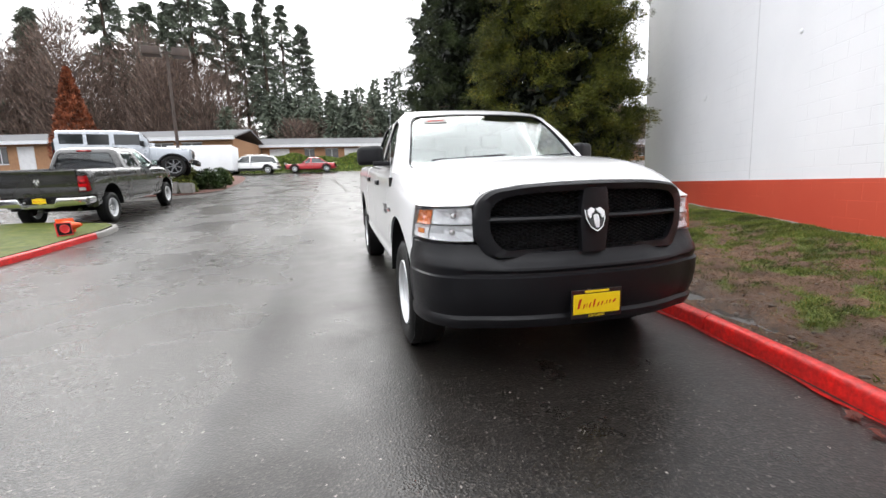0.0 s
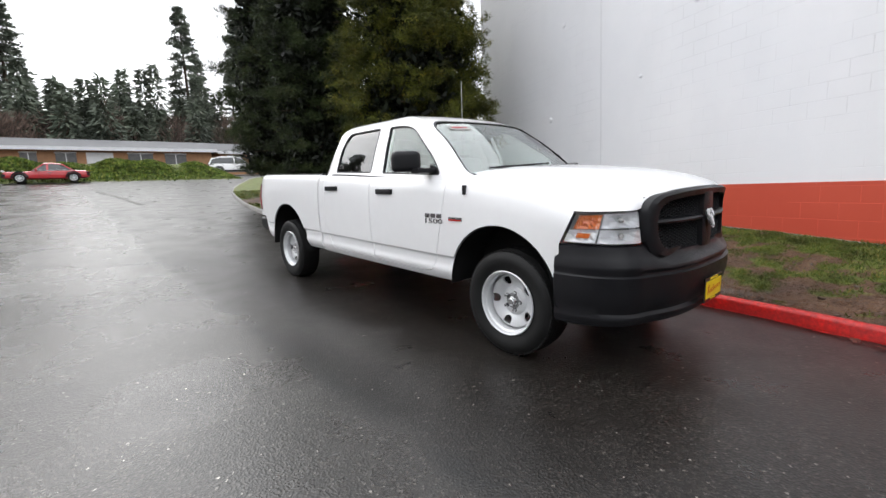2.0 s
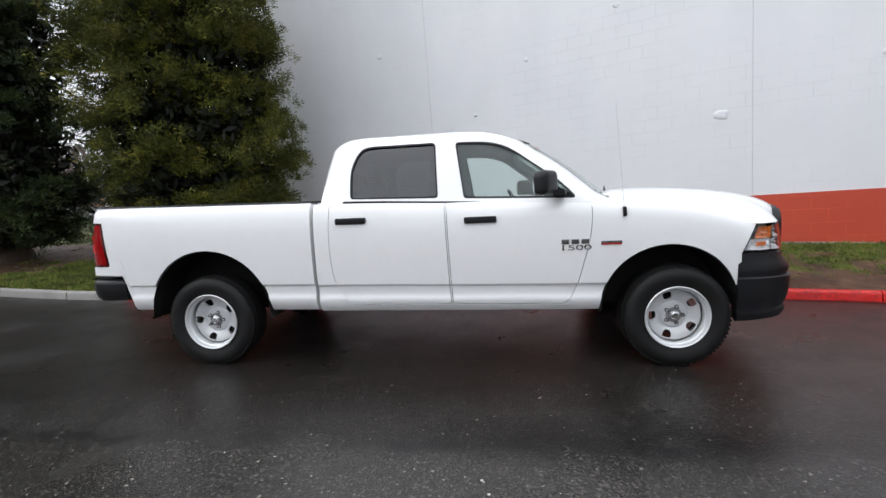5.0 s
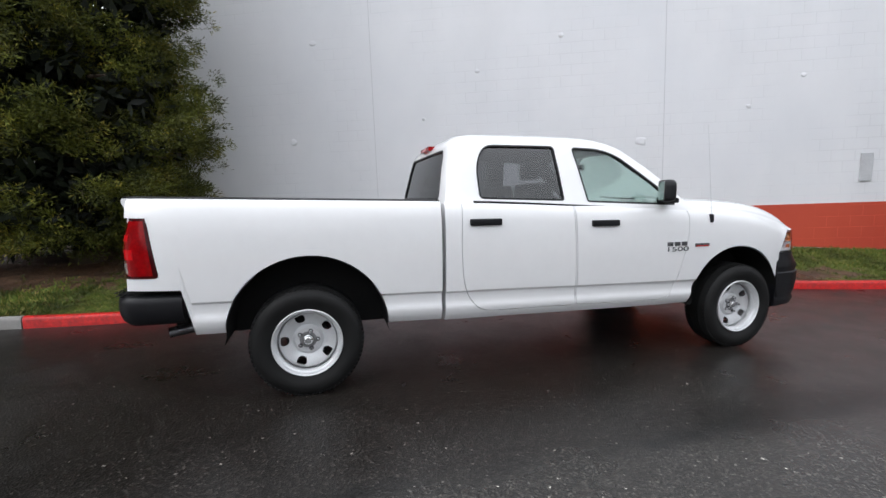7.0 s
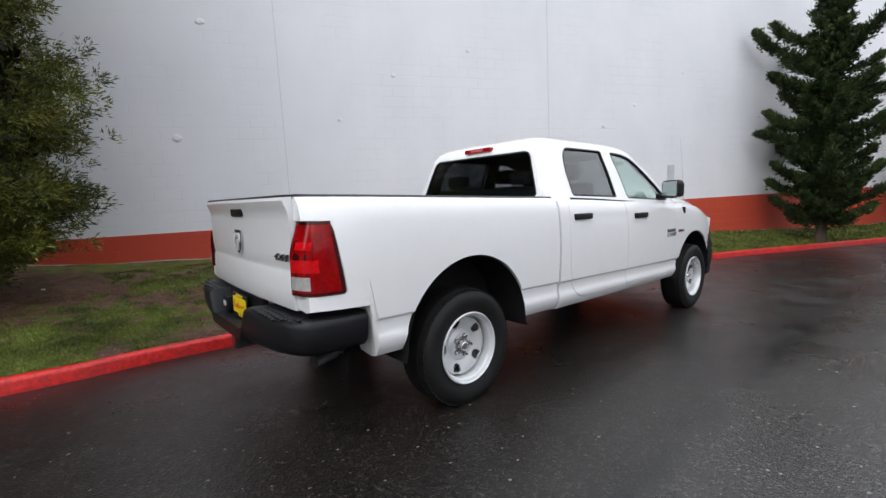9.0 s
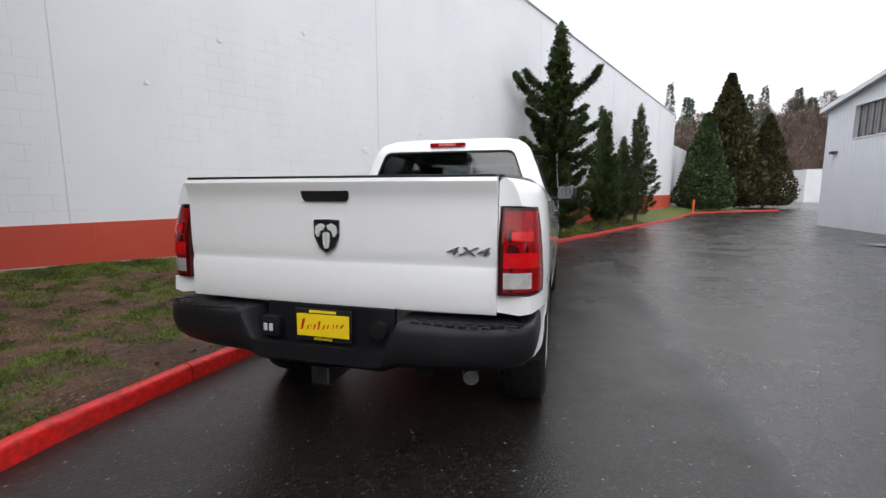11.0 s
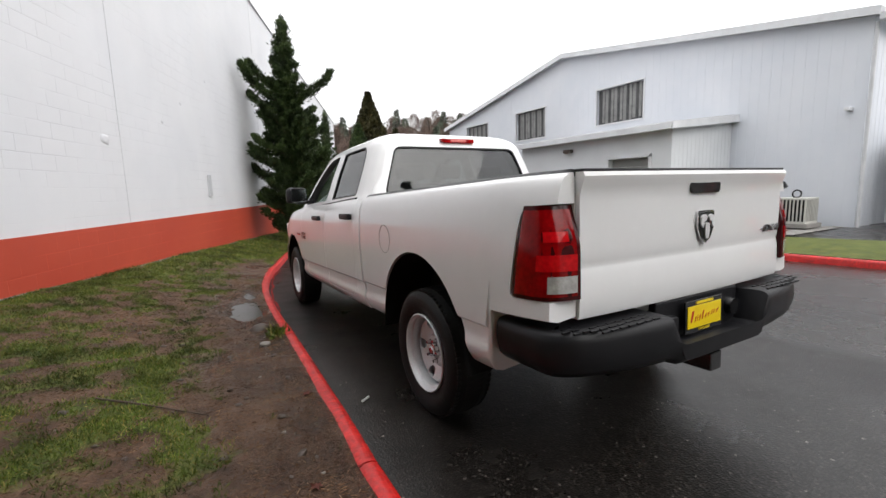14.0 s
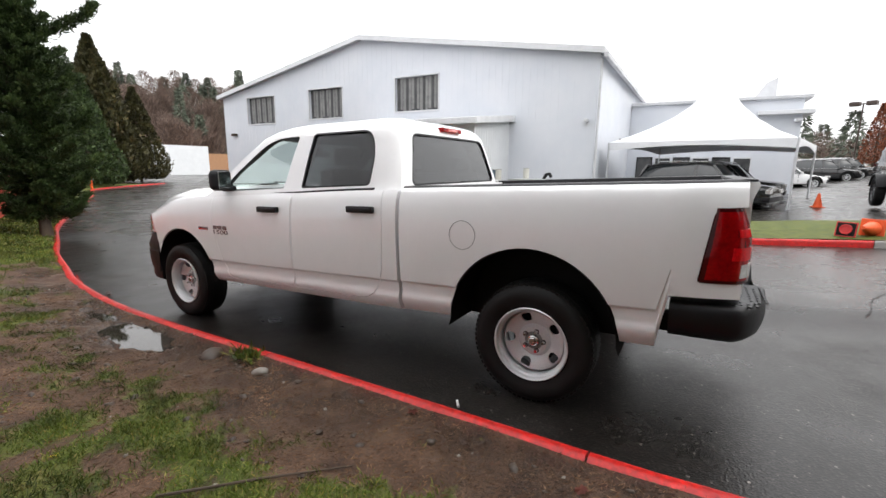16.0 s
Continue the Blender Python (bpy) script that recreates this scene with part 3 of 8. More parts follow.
def body_ring(y_side, y_mid):
    """Cross-section of cab, wings and bonnet at one station."""
    sh, top, low = SHOULDER(y_side), HOOD(y_mid), ROCKER(y_side)
    half = [(0.0, y_mid, low), (0.5, bow(0.5, y_side, y_mid), low), (0.84, bow(0.84, y_side, y_mid), low)]
    for k in range(LEVELS):
        t = k / (LEVELS - 1)
        z = low + 0.012 + (sh - 0.02 - low) * t
        ref = 0.40 + (z - low) / (sh - low) * 0.96
        w = SIDE(ref) - nose(y_side)
        half.append((w, y_side, z))
    w = half[-1][0]
    cab = smoothstep(0.4, 0.75, y_side)
    crown = [(0.985, 0.002), (0.955, 0.016), (0.915, 0.026), (0.88, 0.034), (0.84, 0.05), (0.79, 0.075), (0.74, 0.085), (0.70, 0.089), (0.66, 0.095), (0.62, 0.10), (0.54, 0.104), (0.45, 0.107), (0.22, 0.112), (0.0, 0.114)]
    full = top - sh + 0.02
    for f, rise in crown:
        z = sh - 0.02 + full * (rise / 0.114) * (1 - 0.6 * cab)
        half.append((w * f, bow(w * f, y_side, y_mid), z))
    return mirror_ring(half)


STATIONS = [(2.80, 2.80), (2.5, 2.5), (2.2, 2.2), (1.8, 1.8), (1.4, 1.4), (1.0, 1.0), (0.8, 0.78), (0.65, 0.58), (0.5, 0.38), (0.35, 0.18), (0.2, 0.0), (0.05, -0.17), (-0.05, -0.30)]
NOSE = [(-0.12, -0.42, 0.02), (-0.19, -0.54, 0.06), (-0.26, -0.65, 0.13), (-0.31, -0.735, 0.23), (-0.35, -0.80, 0.36), (-0.39, -0.86, 0.52), (-0.415, -0.90, 0.68), (-0.43, -0.93, 0.84), (-0.437, -0.947, 0.94), (-0.44, -0.955, 1.0)]
LIP = smooth_curve([(0.0, 1.172), (0.25, 1.168), (0.42, 1.158), (0.54, 1.135), (0.60, 1.105), (0.64, 1.068), (0.67, 1.050), (0.72, 1.046), (0.93, 1.046)])


def lip_y(x):
    return -0.955 + 0.14 * (x / 0.665) ** 2.8 if x < 0.665 else -0.41 - 0.405 * math.sqrt(max(0.0, 1 - ((x - 0.665) / 0.287) ** 2))


def nose_ring(base):
    """The edge of the bonnet and wings round lamps and grille; base: a body ring to take the heights from."""
    n = len(base) // 2 + 1
    half = []
    for k, (x, y, z) in enumerate(base[:n]):
        if k < 3:
            half.append((x, min(-0.44, lip_y(min(x, 0.9))) + 0.12, z))
        elif k < 3 + LEVELS:
            zz = 0.44 + 0.61 * (k - 3) / (LEVELS - 1)
            v = min(1.0, max(0.0, (zz - 0.835) / 0.205))
            e = lamp_skin(1, 1.0, v)
            half.append((min(e[0] + 0.004, x + 0.002) if zz < 0.8 else e[0] + 0.004, e[1] + 0.004, zz))
        else:
            xx = x / base[2 + LEVELS][0] * 0.938
            half.append((xx, lip_y(xx) + 0.003, LIP(xx)))
    return mirror_ring(half)


def body_rings():
    rings = [body_ring(a, b) for a, b in STATIONS]
    for a, b, w in NOSE:
        r = body_ring(a, b)
        q = nose_ring(r)
        rings.append([tuple(Vector(p) * (1 - w) + Vector(e) * w) for p, e in zip(r, q)])
    last = rings[-1]
    for f, d, low, drop in ((0.965, 0.02, 0.03, 0.012), (0.925, 0.06, 0.06, 0.03), (0.87, None, 0.10, 0.05)):
        ring = []
        for x, y, z in last:
            t = min(1.0, max(0.0, (z - 0.44) / 0.6))
            zz = z + low * (1 - t) - drop * t
            ring.append((x * f, y + d, zz) if d else (x * f, -0.34, min(zz, 1.0 + 0.02 * (zz - 1.0))))
        rings.append(ring)
    return rings


def tail_point(side, z, f):
    """The tail lamp's face: f from its front edge on the bed's side (0) round to the tailgate (1)."""
    t = (z - 0.892) / 0.376
    y0, yr = 4.672 + 0.055 * t ** 1.1, 4.898 - 0.05 * smoothstep(0.5, 1.1, t)
    p0 = SIDE(0.40 + (z - 0.46) / 0.92 * 0.955) + 0.004 - 0.08 * max(0.0, (y0 - 4.45) / 0.41) ** 2.2
    g = max(0.0, f)
    return (side * (p0 - 0.03 * g - (p0 - 0.03 - 0.80) * g ** 5.0), y0 + (yr - y0) * (1 - (1 - g) ** 1.25), float(z))


def sweep(bm, plan, profile):
    """Draws a profile of (outwards, z) along a plan line of 2D points; profile(k, p) gives it at each."""
    rings = []
    for k, p in enumerate(plan):
        t = (plan[min(len(plan) - 1, k + 1)] - plan[max(0, k - 1)]).normalized()
        n = Vector((-t.y, t.x))
        rings.append([(p.x + n.x * o, p.y + n.y * o, z) for o, z in profile(k, p)])
    loft(bm, rings)


def arch_poly(y, z, r, drop=0.5):
    arc = [(y + r * math.cos(a), z + r * 0.98 * math.sin(a)) for a in (math.pi * k / 28 for k in range(29))]
    return [(y + r * 1.06, z - drop)] + arc + [(y - r * 1.06, z - drop)]


FRONT_AXLE, REAR_AXLE, HUB = 0.0, 3.797, 0.388


def cut_arch(bm, y, z, r, side):
    b = bmesh.new()
    lo, hi = sorted((side * 0.60, side * 1.2))
    prism(b, arch_poly(y, z, r), 0, lo, hi)
    return boolean(bm, b, "DIFFERENCE")


def prism_x(poly, side, lo, hi):
    b = bmesh.new()
    a, c = sorted((side * lo, side * hi))
    prism(b, poly, 0, a, c)
    return b


def grow(poly, d):
    """Moves a polygon's edges outwards by d (its middle seen from outside)."""
    out, n = [], len(poly)
    area = sum(poly[k][0] * poly[(k + 1) % n][1] - poly[(k + 1) % n][0] * poly[k][1] for k in range(n))
    sgn = 1 if area > 0 else -1
    for k in range(n):
        p, a, b = Vector(poly[k]), Vector(poly[k - 1]), Vector(poly[(k + 1) % n])
        u, v = (p - a), (b - p)
        u = u.normalized() if u.length > 1e-9 else v.normalized()
        v = v.normalized() if v.length > 1e-9 else u
        nu, nv = Vector((u.y, -u.x)) * sgn, Vector((v.y, -v.x)) * sgn
        w = (nu + nv)
        w = w.normalized() if w.length > 1e-6 else nu
        out.append(tuple(p + w * d / max(0.4, w.dot(nu))))
    return out


# outlines of the doors in side view (y, z)
REAR_DOOR = rounded([(1.735, 0.505), (2.56, 0.515), (2.68, 0.70), (2.70, 1.00), (2.675, 1.6), (1.765, 1.6), (1.755, 1.1)], [0.02, 0.14, 0.15, 0.1, 0.02, 0.02, 0.3])
FRONT_DOOR = rounded([(1.722, 0.505), (1.742, 1.1), (1.752, 1.6), (0.80, 1.6), (0.645, 1.25), (0.66, 1.02), (0.77, 0.62), (0.84, 0.49)], [0.02, 0.3, 0.02, 0.02, 0.08, 0.2, 0.2, 0.06])

REAR_DOOR = [(y - 0.022, z) for y, z in REAR_DOOR]
FRONT_DOOR = [(y - 0.028, z) for y, z in FRONT_DOOR]

# greenhouse loops: z, windscreen base at the sides, rear, half width, forward bow
GREEN = [(1.22, 0.42, 2.80, 0.945, 0.30), (1.29, 0.55, 2.795, 0.925, 0.28), (1.33, 0.62, 2.79, 0.905, 0.27), (1.42, 0.735, 2.775, 0.872, 0.26), (1.52, 0.855, 2.755, 0.838, 0.25), (1.62, 0.98, 2.735, 0.802, 0.24), (1.70, 1.095, 2.715, 0.768, 0.225), (1.775, 1.21, 2.695, 0.738, 0.21), (1.825, 1.33, 2.66, 0.70, 0.19), (1.862, 1.46, 2.61, 0.645, 0.17), (1.888, 1.60, 2.53, 0.56, 0.14), (1.905, 1.76, 2.42, 0.43, 0.09), (1.912, 1.95, 2.30, 0.25, 0.03)]


GREEN = [(z + 0.005 * (z > 1.75), yf - 0.030 * smoothstep(1.3, 1.5, z), yr, w, bw) for z, yf, yr, w, bw in GREEN]


def green_ring(z, yf, yr, w, bw, d=0.0):
    """One level of the cab's upper part, shrunk by d."""
    yf, yr, w = yf + d, yr - d, w - d
    half = []
    for f in (0.0, 0.25, 0.5, 0.7, 0.84, 0.93, 0.98):
        half.append((w * f, yf - bw * (1 - f ** 2.2), z))
    half += [(w, yf + 0.05, z), (w * 1.0, yf + 0.16, z)]
    for t in (0.25, 0.4, 0.55, 0.7, 0.85):
        half.append((w, yf + 0.16 + (yr - 0.12 - yf - 0.16) * t, z))
    half += [(w, yr - 0.13, z), (w - 0.012, yr - 0.06, z), (w - 0.045, yr - 0.018, z)]
    for f in (0.86, 0.6, 0.3, 0.0):
        half.append((w * f, yr + 0.015 * (1 - f * f), z))
    return mirror_ring(half)


def green_shell(d0, d1, drop=0.0):
    bm = bmesh.new()
    outer = [green_ring(*g, d=d0) for g in GREEN]
    inner = [[(x, y, z - drop * (k > 4)) for x, y, z in green_ring(*g, d=d1)] for k, g in enumerate(GREEN)]
    a = loft(bm, outer, caps=False)
    b = loft(bm, inner, caps=False)
    bm.faces.new(a[-1])
    bm.faces.new(b[-1][::-1])
    n = len(a[0])
    for k in range(n):
        bm.faces.new((a[0][k], b[0][k], b[0][(k + 1) % n], a[0][(k + 1) % n]))
    bmesh.ops.recalc_face_normals(bm, faces=bm.faces)
    return bm


REAR_PANE = rounded([(2.525, 1.368), (2.53, 1.61), (2.45, 1.782), (1.838, 1.782), (1.818, 1.345)], [0.03, 0.08, 0.09, 0.03, 0.02])
FRONT_PANE = rounded([(1.605, 1.333), (1.668, 1.775), (1.42, 1.765), (1.26, 1.718), (0.88, 1.43), (0.76, 1.297)], [0.02, 0.03, 0.1, 0.15, 0.1, 0.03])
REAR_PANE = [(y - 0.025, z + 0.006) for y, z in REAR_PANE]
FRONT_PANE = [(y - 0.030, z + 0.006) for y, z in FRONT_PANE]
SCREEN = rounded([(-0.80, 1.28), (0.80, 1.28), (0.655, 1.79), (-0.655, 1.79)], [0.05, 0.05, 0.10, 0.10])
BACKLIGHT = rounded([(-0.735, 1.37), (0.735, 1.37), (0.60, 1.755), (-0.60, 1.755)], [0.05, 0.05, 0.06, 0.06])


def pane_cutter(poly, axis, lo, hi):
    b = bmesh.new()
    prism(b, poly, axis, lo, hi)
    return b


def wheel(parent, x, y, z, side, rim_mat, r=0.385, w=0.26, steel=True):
    """Tyre, rim, cap and nuts of one road wheel; side: +1 or -1, the way it faces."""
    hub = empty("wheel", pose(x, y, z, 0, 0, 0 if side > 0 else 180))
    hub.parent = parent
    ident = Matrix.Identity(4)
    h, rr = w / 2, r * 0.60
    bm = bmesh.new()
    revolve(bm, [(rr - 0.012, h - 0.035), (rr + 0.012, h - 0.018), (rr + 0.05, h - 0.004), (r - 0.075, h + 0.004), (r - 0.045, h - 0.004), (r - 0.02, h - 0.022), (r - 0.005, h - 0.05), (r, 0.0), (r - 0.005, -h + 0.05), (r - 0.02, -h + 0.02), (r - 0.07, -h), (rr, -h + 0.02), (rr - 0.012, -h + 0.04)], ident, 48)
    part("tyre", bm, M["rubber"], hub, smooth=40)
    # tread blocks: shallow grooves between rows of lugs
    bm = bmesh.new()
    for k in range(72):
        m = Matrix.Rotation(2 * math.pi * k / 72, 4, "X")
        for c, wd in ((-0.085, 0.045), (-0.03, 0.045), (0.03, 0.045), (0.085, 0.045)):
            off = 0.035 if abs(c) < 0.05 else 0.0
            box(bm, c - wd / 2, c + wd / 2, -0.011 + off * 0.3, 0.011 + off * 0.3, r - 0.02, r - (0.001 if abs(c) < 0.05 else 0.008), 0, m)
    part("tread", bm, M["rubber"], hub)["kind"] = "stuff"
    bm = bmesh.new()
    revolve(bm, [(rr - 0.005, -h + 0.03), (rr - 0.02, h - 0.075), (rr - 0.010, h - 0.045), (rr - 0.002, h - 0.024), (rr + 0.004, h - 0.012), (rr - 0.002, h - 0.006), (rr - 0.010, h - 0.012), (rr - 0.016, h - 0.032), (rr - 0.026, h - 0.040), (rr - 0.030, h - 0.062)], ident, 56)
    part("rim", bm, rim_mat, hub, smooth=30)
    # dished disc with hand-holes
    radii = [(0.060, 0.040), (0.088, 0.040), (0.098, 0.026), (0.108, 0.018), (rr * 0.56, 0.030), (rr * 0.72, 0.046), (rr * 0.82, 0.046), (rr - 0.034, 0.030), (rr - 0.020, 0.010)]
    prof = radii + [(q, d - 0.012) for q, d in radii[::-1]]
    bm = bmesh.new()
    revolve(bm, prof + [prof[0]], ident, 60)
    bmesh.ops.remove_doubles(bm, verts=bm.verts, dist=1e-5)
    for k in range(5):
        cut = bmesh.new()
        if steel:
            hole = rounded([(rr * 0.54, -0.028), (rr * 0.79, -0.038), (rr * 0.79, 0.038), (rr * 0.54, 0.028)], 0.026, 5)
        else:
            hole = rounded([(rr * 0.50, -0.012), (rr * 0.86, -0.062), (rr * 0.86, 0.062), (rr * 0.50, 0.012)], 0.012)
        prism(cut, hole, 0, -0.2, 0.3)
        bmesh.ops.transform(cut, matrix=Matrix.Rotation(2 * math.pi * (k + 0.5) / 5, 4, "X"), verts=cut.verts)
        bm = boolean(bm, cut, "DIFFERENCE")
    part("wheel_disc", bm, rim_mat, hub, smooth=35)
    bm = bmesh.new()
    revolve(bm, [(0.0001, 0.070), (0.022, 0.070), (0.027, 0.066), (0.030, 0.058), (0.038, 0.055), (0.042, 0.036)], ident, 24)
    part("hub_cap", bm, M["chrome"] if steel else rim_mat, hub, smooth=30)
    bm = bmesh.new()
    revolve(bm, [(0.040, 0.034), (0.062, 0.034)], ident, 24)
    part("hub_recess", bm, M["grey_door"], hub, smooth=30)
    for k in range(5):
        a = 2 * math.pi * k / 5
        c = Vector((0.0, 0.066 * math.cos(a), 0.066 * math.sin(a)))
        # thin dark disc under each nut stands in for a shaded pocket
        bm = bmesh.new()
        tube(bm, c + Vector((0.03, 0, 0)), c + Vector((0.0412, 0, 0)), 0.0165, 0.0165, 14)
        seat = part("nut_recess", bm, M["unit_dark"], hub)
        bm = bmesh.new()
        tube(bm, c + Vector((0.03, 0, 0)), c + Vector((0.066, 0, 0)), 0.0135, 0.010, 6)
        part("wheel_nut", bm, M["chrome"], seat)
    bm = bmesh.new()
    revolve(bm, [(0.0001, -0.02), (0.14, -0.02), (0.15, 0.0), (0.0001, 0.0)], ident, 24)
    part("brake_disc", bm, M["dark_void"], hub, smooth=40)
    return hub


def letters(name, text, size, depth, material, parent, m, label="", shear=0.0):
    """Raised lettering in the built-in font."""
    cu = bpy.data.curves.new(name, "FONT")
    cu.body, cu.size, cu.extrude, cu.align_x, cu.align_y, cu.shear = text, size, depth, "CENTER", "CENTER", shear
    tmp = new("tmp", cu)
    bpy.context.view_layer.update()
    data = bpy.data.meshes.new_from_object(tmp.evaluated_get(bpy.context.evaluated_depsgraph_get()))
    bpy.data.objects.remove(tmp)
    bm = bmesh.new()
    bm.from_mesh(data)
    bpy.data.meshes.remove(data)
    left, done = set(bm.verts), []
    while left:
        stack, piece = [left.pop()], set()
        while stack:
            v = stack.pop()
            piece.add(v)
            for e in v.link_edges:
                o = e.other_vert(v)
                if o in left:
                    left.discard(o)
                    stack.append(o)
        done.append(piece)
    for piece in done:
        one = bmesh.new()
        at = {v: one.verts.new(v.co) for v in piece}
        for f in bm.faces:
            if f.verts[0] in at:
                one.faces.new([at[v] for v in f.verts])
        ob = part(name, one, material, parent, label)
        ob.matrix_basis = m
    bm.free()


def pickup(place, paint, bumper, label, open_window=False):
    root = tagged(empty("pickup_truck", place), label, "truck")
    # cab lower body, wings and bonnet, as one solid
    bm = bmesh.new()
    loft(bm, body_rings())
    for side in (-1, 1):
        bm = cut_arch(bm, 0.068, HUB + 0.048, 0.500, side)
    solid = bm.copy()
    for side in (-1, 1):
        for poly in (REAR_DOOR, FRONT_DOOR):
            bm = boolean(bm, prism_x(grow(poly, 0.005), side, 0.80, 1.2), "DIFFERENCE")
    cavity = boxed(-0.8, 0.8, 0.75, 2.72, 0.55, 1.5)
    bm = boolean(bm, cavity, "DIFFERENCE")
    part("body", bm, paint, root, smooth=32)
    for side in (-1, 1):
        for poly, hy, hz in ((REAR_DOOR, 2.488, 1.194), (FRONT_DOOR, 1.458, 1.162)):
            piece = boolean(solid.copy(), prism_x(poly, side, 0.81, 1.2), "INTERSECT")
            door = part("door", piece, paint, root, smooth=32)
            m = Matrix.Translation((side * 0.985, hy, hz))
            bm = bmesh.new()
            box(bm, -0.012, 0.026, -0.125, 0.125, -0.024, 0.026, 0.012, m)
            box(bm, 0.012, 0.03, -0.11, 0.11, -0.012, 0.014, 0.006, m)
            part("door_handle", bm, M["black_plastic"], door, "black plastic handle", smooth=40)
    solid.free()
    # cab upper part with its openings
    bm = green_shell(0.0, 0.05, 0.035)
    cuts = [(REAR_PANE, 0, 0.5, 1.1), (REAR_PANE, 0, -1.1, -0.5), (FRONT_PANE, 0, 0.5, 1.1), (FRONT_PANE, 0, -1.1, -0.5), (SCREEN, 1, -0.2, 1.40), (BACKLIGHT, 1, 2.4, 3.1)]
    for poly, axis, lo, hi in cuts:
        bm = boolean(bm, pane_cutter(poly, axis, lo, hi), "DIFFERENCE")
    bmesh.ops.recalc_face_normals(bm, faces=bm.faces)
    for f in bm.faces:  # the cab is lined in dark grey
        f.material_index = int(f.normal.dot(f.calc_center_median() - Vector((0, 1.75, 1.2))) < -0.05)
    part("cab_upper", bm, [paint, M["cab_trim"]], root, smooth=34)
    for k, (poly, axis, lo, hi) in enumerate(cuts):
        glass = boolean(green_shell(0.012, 0.018, 0.004), pane_cutter(grow(poly, 0.012), axis, lo, hi), "INTERSECT")
        name = ("side_window", "side_window", "side_window", "side_window", "windscreen", "rear_window")[k]
        tint = M["glass_screen"] if k == 4 else M["glass_clear"] if k in (2, 3) else M["glass_dark"]
        if k == 2 and open_window:  # the driver's window is wound down
            glass.free()
            continue
        g = part(name, glass, tint, root, "dark tinted glass" if k in (0, 1, 5) else "clear green-tinted glass", smooth=30)
        g.visible_shadow = False
        # rubber seal round the pane
        rim = boolean(green_shell(-0.0015, 0.03, 0.0), pane_cutter(grow(poly, 0.007), axis, lo, hi), "INTERSECT")
        rim = boolean(rim, pane_cutter(grow(poly, -0.006), axis, lo - 0.1, hi + 0.1), "DIFFERENCE")
        part("window_seal", rim, M["black_plastic"], root, smooth=30)
    # load bed
    bed_low = lambda y: 0.455 + 0.018 * (y - 2.8) + 0.31 * smoothstep(4.50, 4.545, y)
    top = smooth_curve([(2.8, 1.352), (4.8, 1.392)])
    BED = [2.83, 2.86, 3.0, 3.3, 3.6, 3.9, 4.2, 4.40, 4.495, 4.55, 4.6, 4.70, 4.78, 4.83, 4.862]

    def bed_ring(y):
        lo, hi = bed_low(y), top(y)
        pinch = 0.10 * max(0.0, (y - 4.45) / 0.41) ** 2.2
        half = [(0.0, y, max(0.60, lo)), (0.70, y, max(0.60, lo)), (0.76, y, lo + 0.012), (0.88, y, lo)]
        for k in range(LEVELS):
            t = k / (LEVELS - 1)
            z = lo + 0.012 + (hi - 0.03 - lo) * t
            half.append((SIDE(0.40 + (z - lo + lo - 0.455 - 0.018 * (y - 2.8)) / (hi - 0.455 - 0.018 * (y - 2.8)) * 0.955) - pinch * (0.55 + 0.45 * t), y, z))
        wt = half[-1][0]
        half += [(wt - 0.012, y, hi - 0.01), (wt - 0.03, y, hi), (0.79, y, hi), (0.785, y, hi - 0.03), (0.78, y, 0.86), (0.5, y, 0.85), (0.0, y, 0.85)]
        return mirror_ring(half)

    bm = bmesh.new()
    loft(bm, [bed_ring(y) for y in BED])
    for side in (-1, 1):
        bm = cut_arch(bm, REAR_AXLE - 0.025, HUB + 0.078, 0.545, side)
        # lamp recess at the rear corner
        lamp = [(4.667, 0.888), (4.95, 0.888), (4.95, 1.275), (4.725, 1.266)]
        bm = boolean(bm, prism_x(rounded(lamp, [0.03, 0.0, 0.0, 0.05]), side, 0.79, 1.2), "DIFFERENCE")
    bed = part("load_bed", bm, paint, root, smooth=32)
    for side in (-1, 1):
        house = bmesh.new()
        prism(house, arch_poly(REAR_AXLE - 0.025, HUB + 0.078, 0.585, 0.0), 0, *sorted((side * 0.57, side * 0.783)))
        hollow = bmesh.new()
        prism(hollow, arch_poly(REAR_AXLE - 0.025, HUB + 0.078, 0.545, 0.2), 0, *sorted((side * 0.585, side * 0.90)))
        part("wheelhouse", boolean(house, hollow, "DIFFERENCE"), paint, bed, smooth=40)
    part("bulkhead", boxed(-0.80, 0.80, 2.835, 2.875, 0.80, 1.352), paint, bed)
    for side in (-1, 1):
        rings = [[(side * (x), y, top(y) + dz) for x, dz in ((0.775, -0.02), (0.785, 0.010), (0.80, 0.014), (0.895 - 0.10 * max(0.0, (y - 4.45) / 0.41) ** 2.2, 0.012), (0.908 - 0.10 * max(0.0, (y - 4.45) / 0.41) ** 2.2, 0.002), (0.90 - 0.10 * max(0.0, (y - 4.45) / 0.41) ** 2.2, -0.006))] for y in BED]
        bm = bmesh.new()
        loft(bm, rings)
        part("bed_rail_cap", bm, M["black_plastic"], bed, "black plastic rail cap", smooth=40)
        # tail lamp
        bm = bmesh.new()
        rings = []
        for z in np.linspace(0.892, 1.268, 15):
            back = [tail_point(side, z, f) for f in (0.0, 0.08, 0.35, 0.6, 0.75, 0.86, 0.94, 1.0)]
            y0, yr = back[0][1], back[-1][1]
            rings.append([(side * 0.80, y0 + 0.02, z), (back[0][0] - side * 0.012, y0, z)] + back[1:] + [(side * 0.789, yr - 0.003, z), (side * 0.786, yr - 0.02, z)])
        loft(bm, rings)
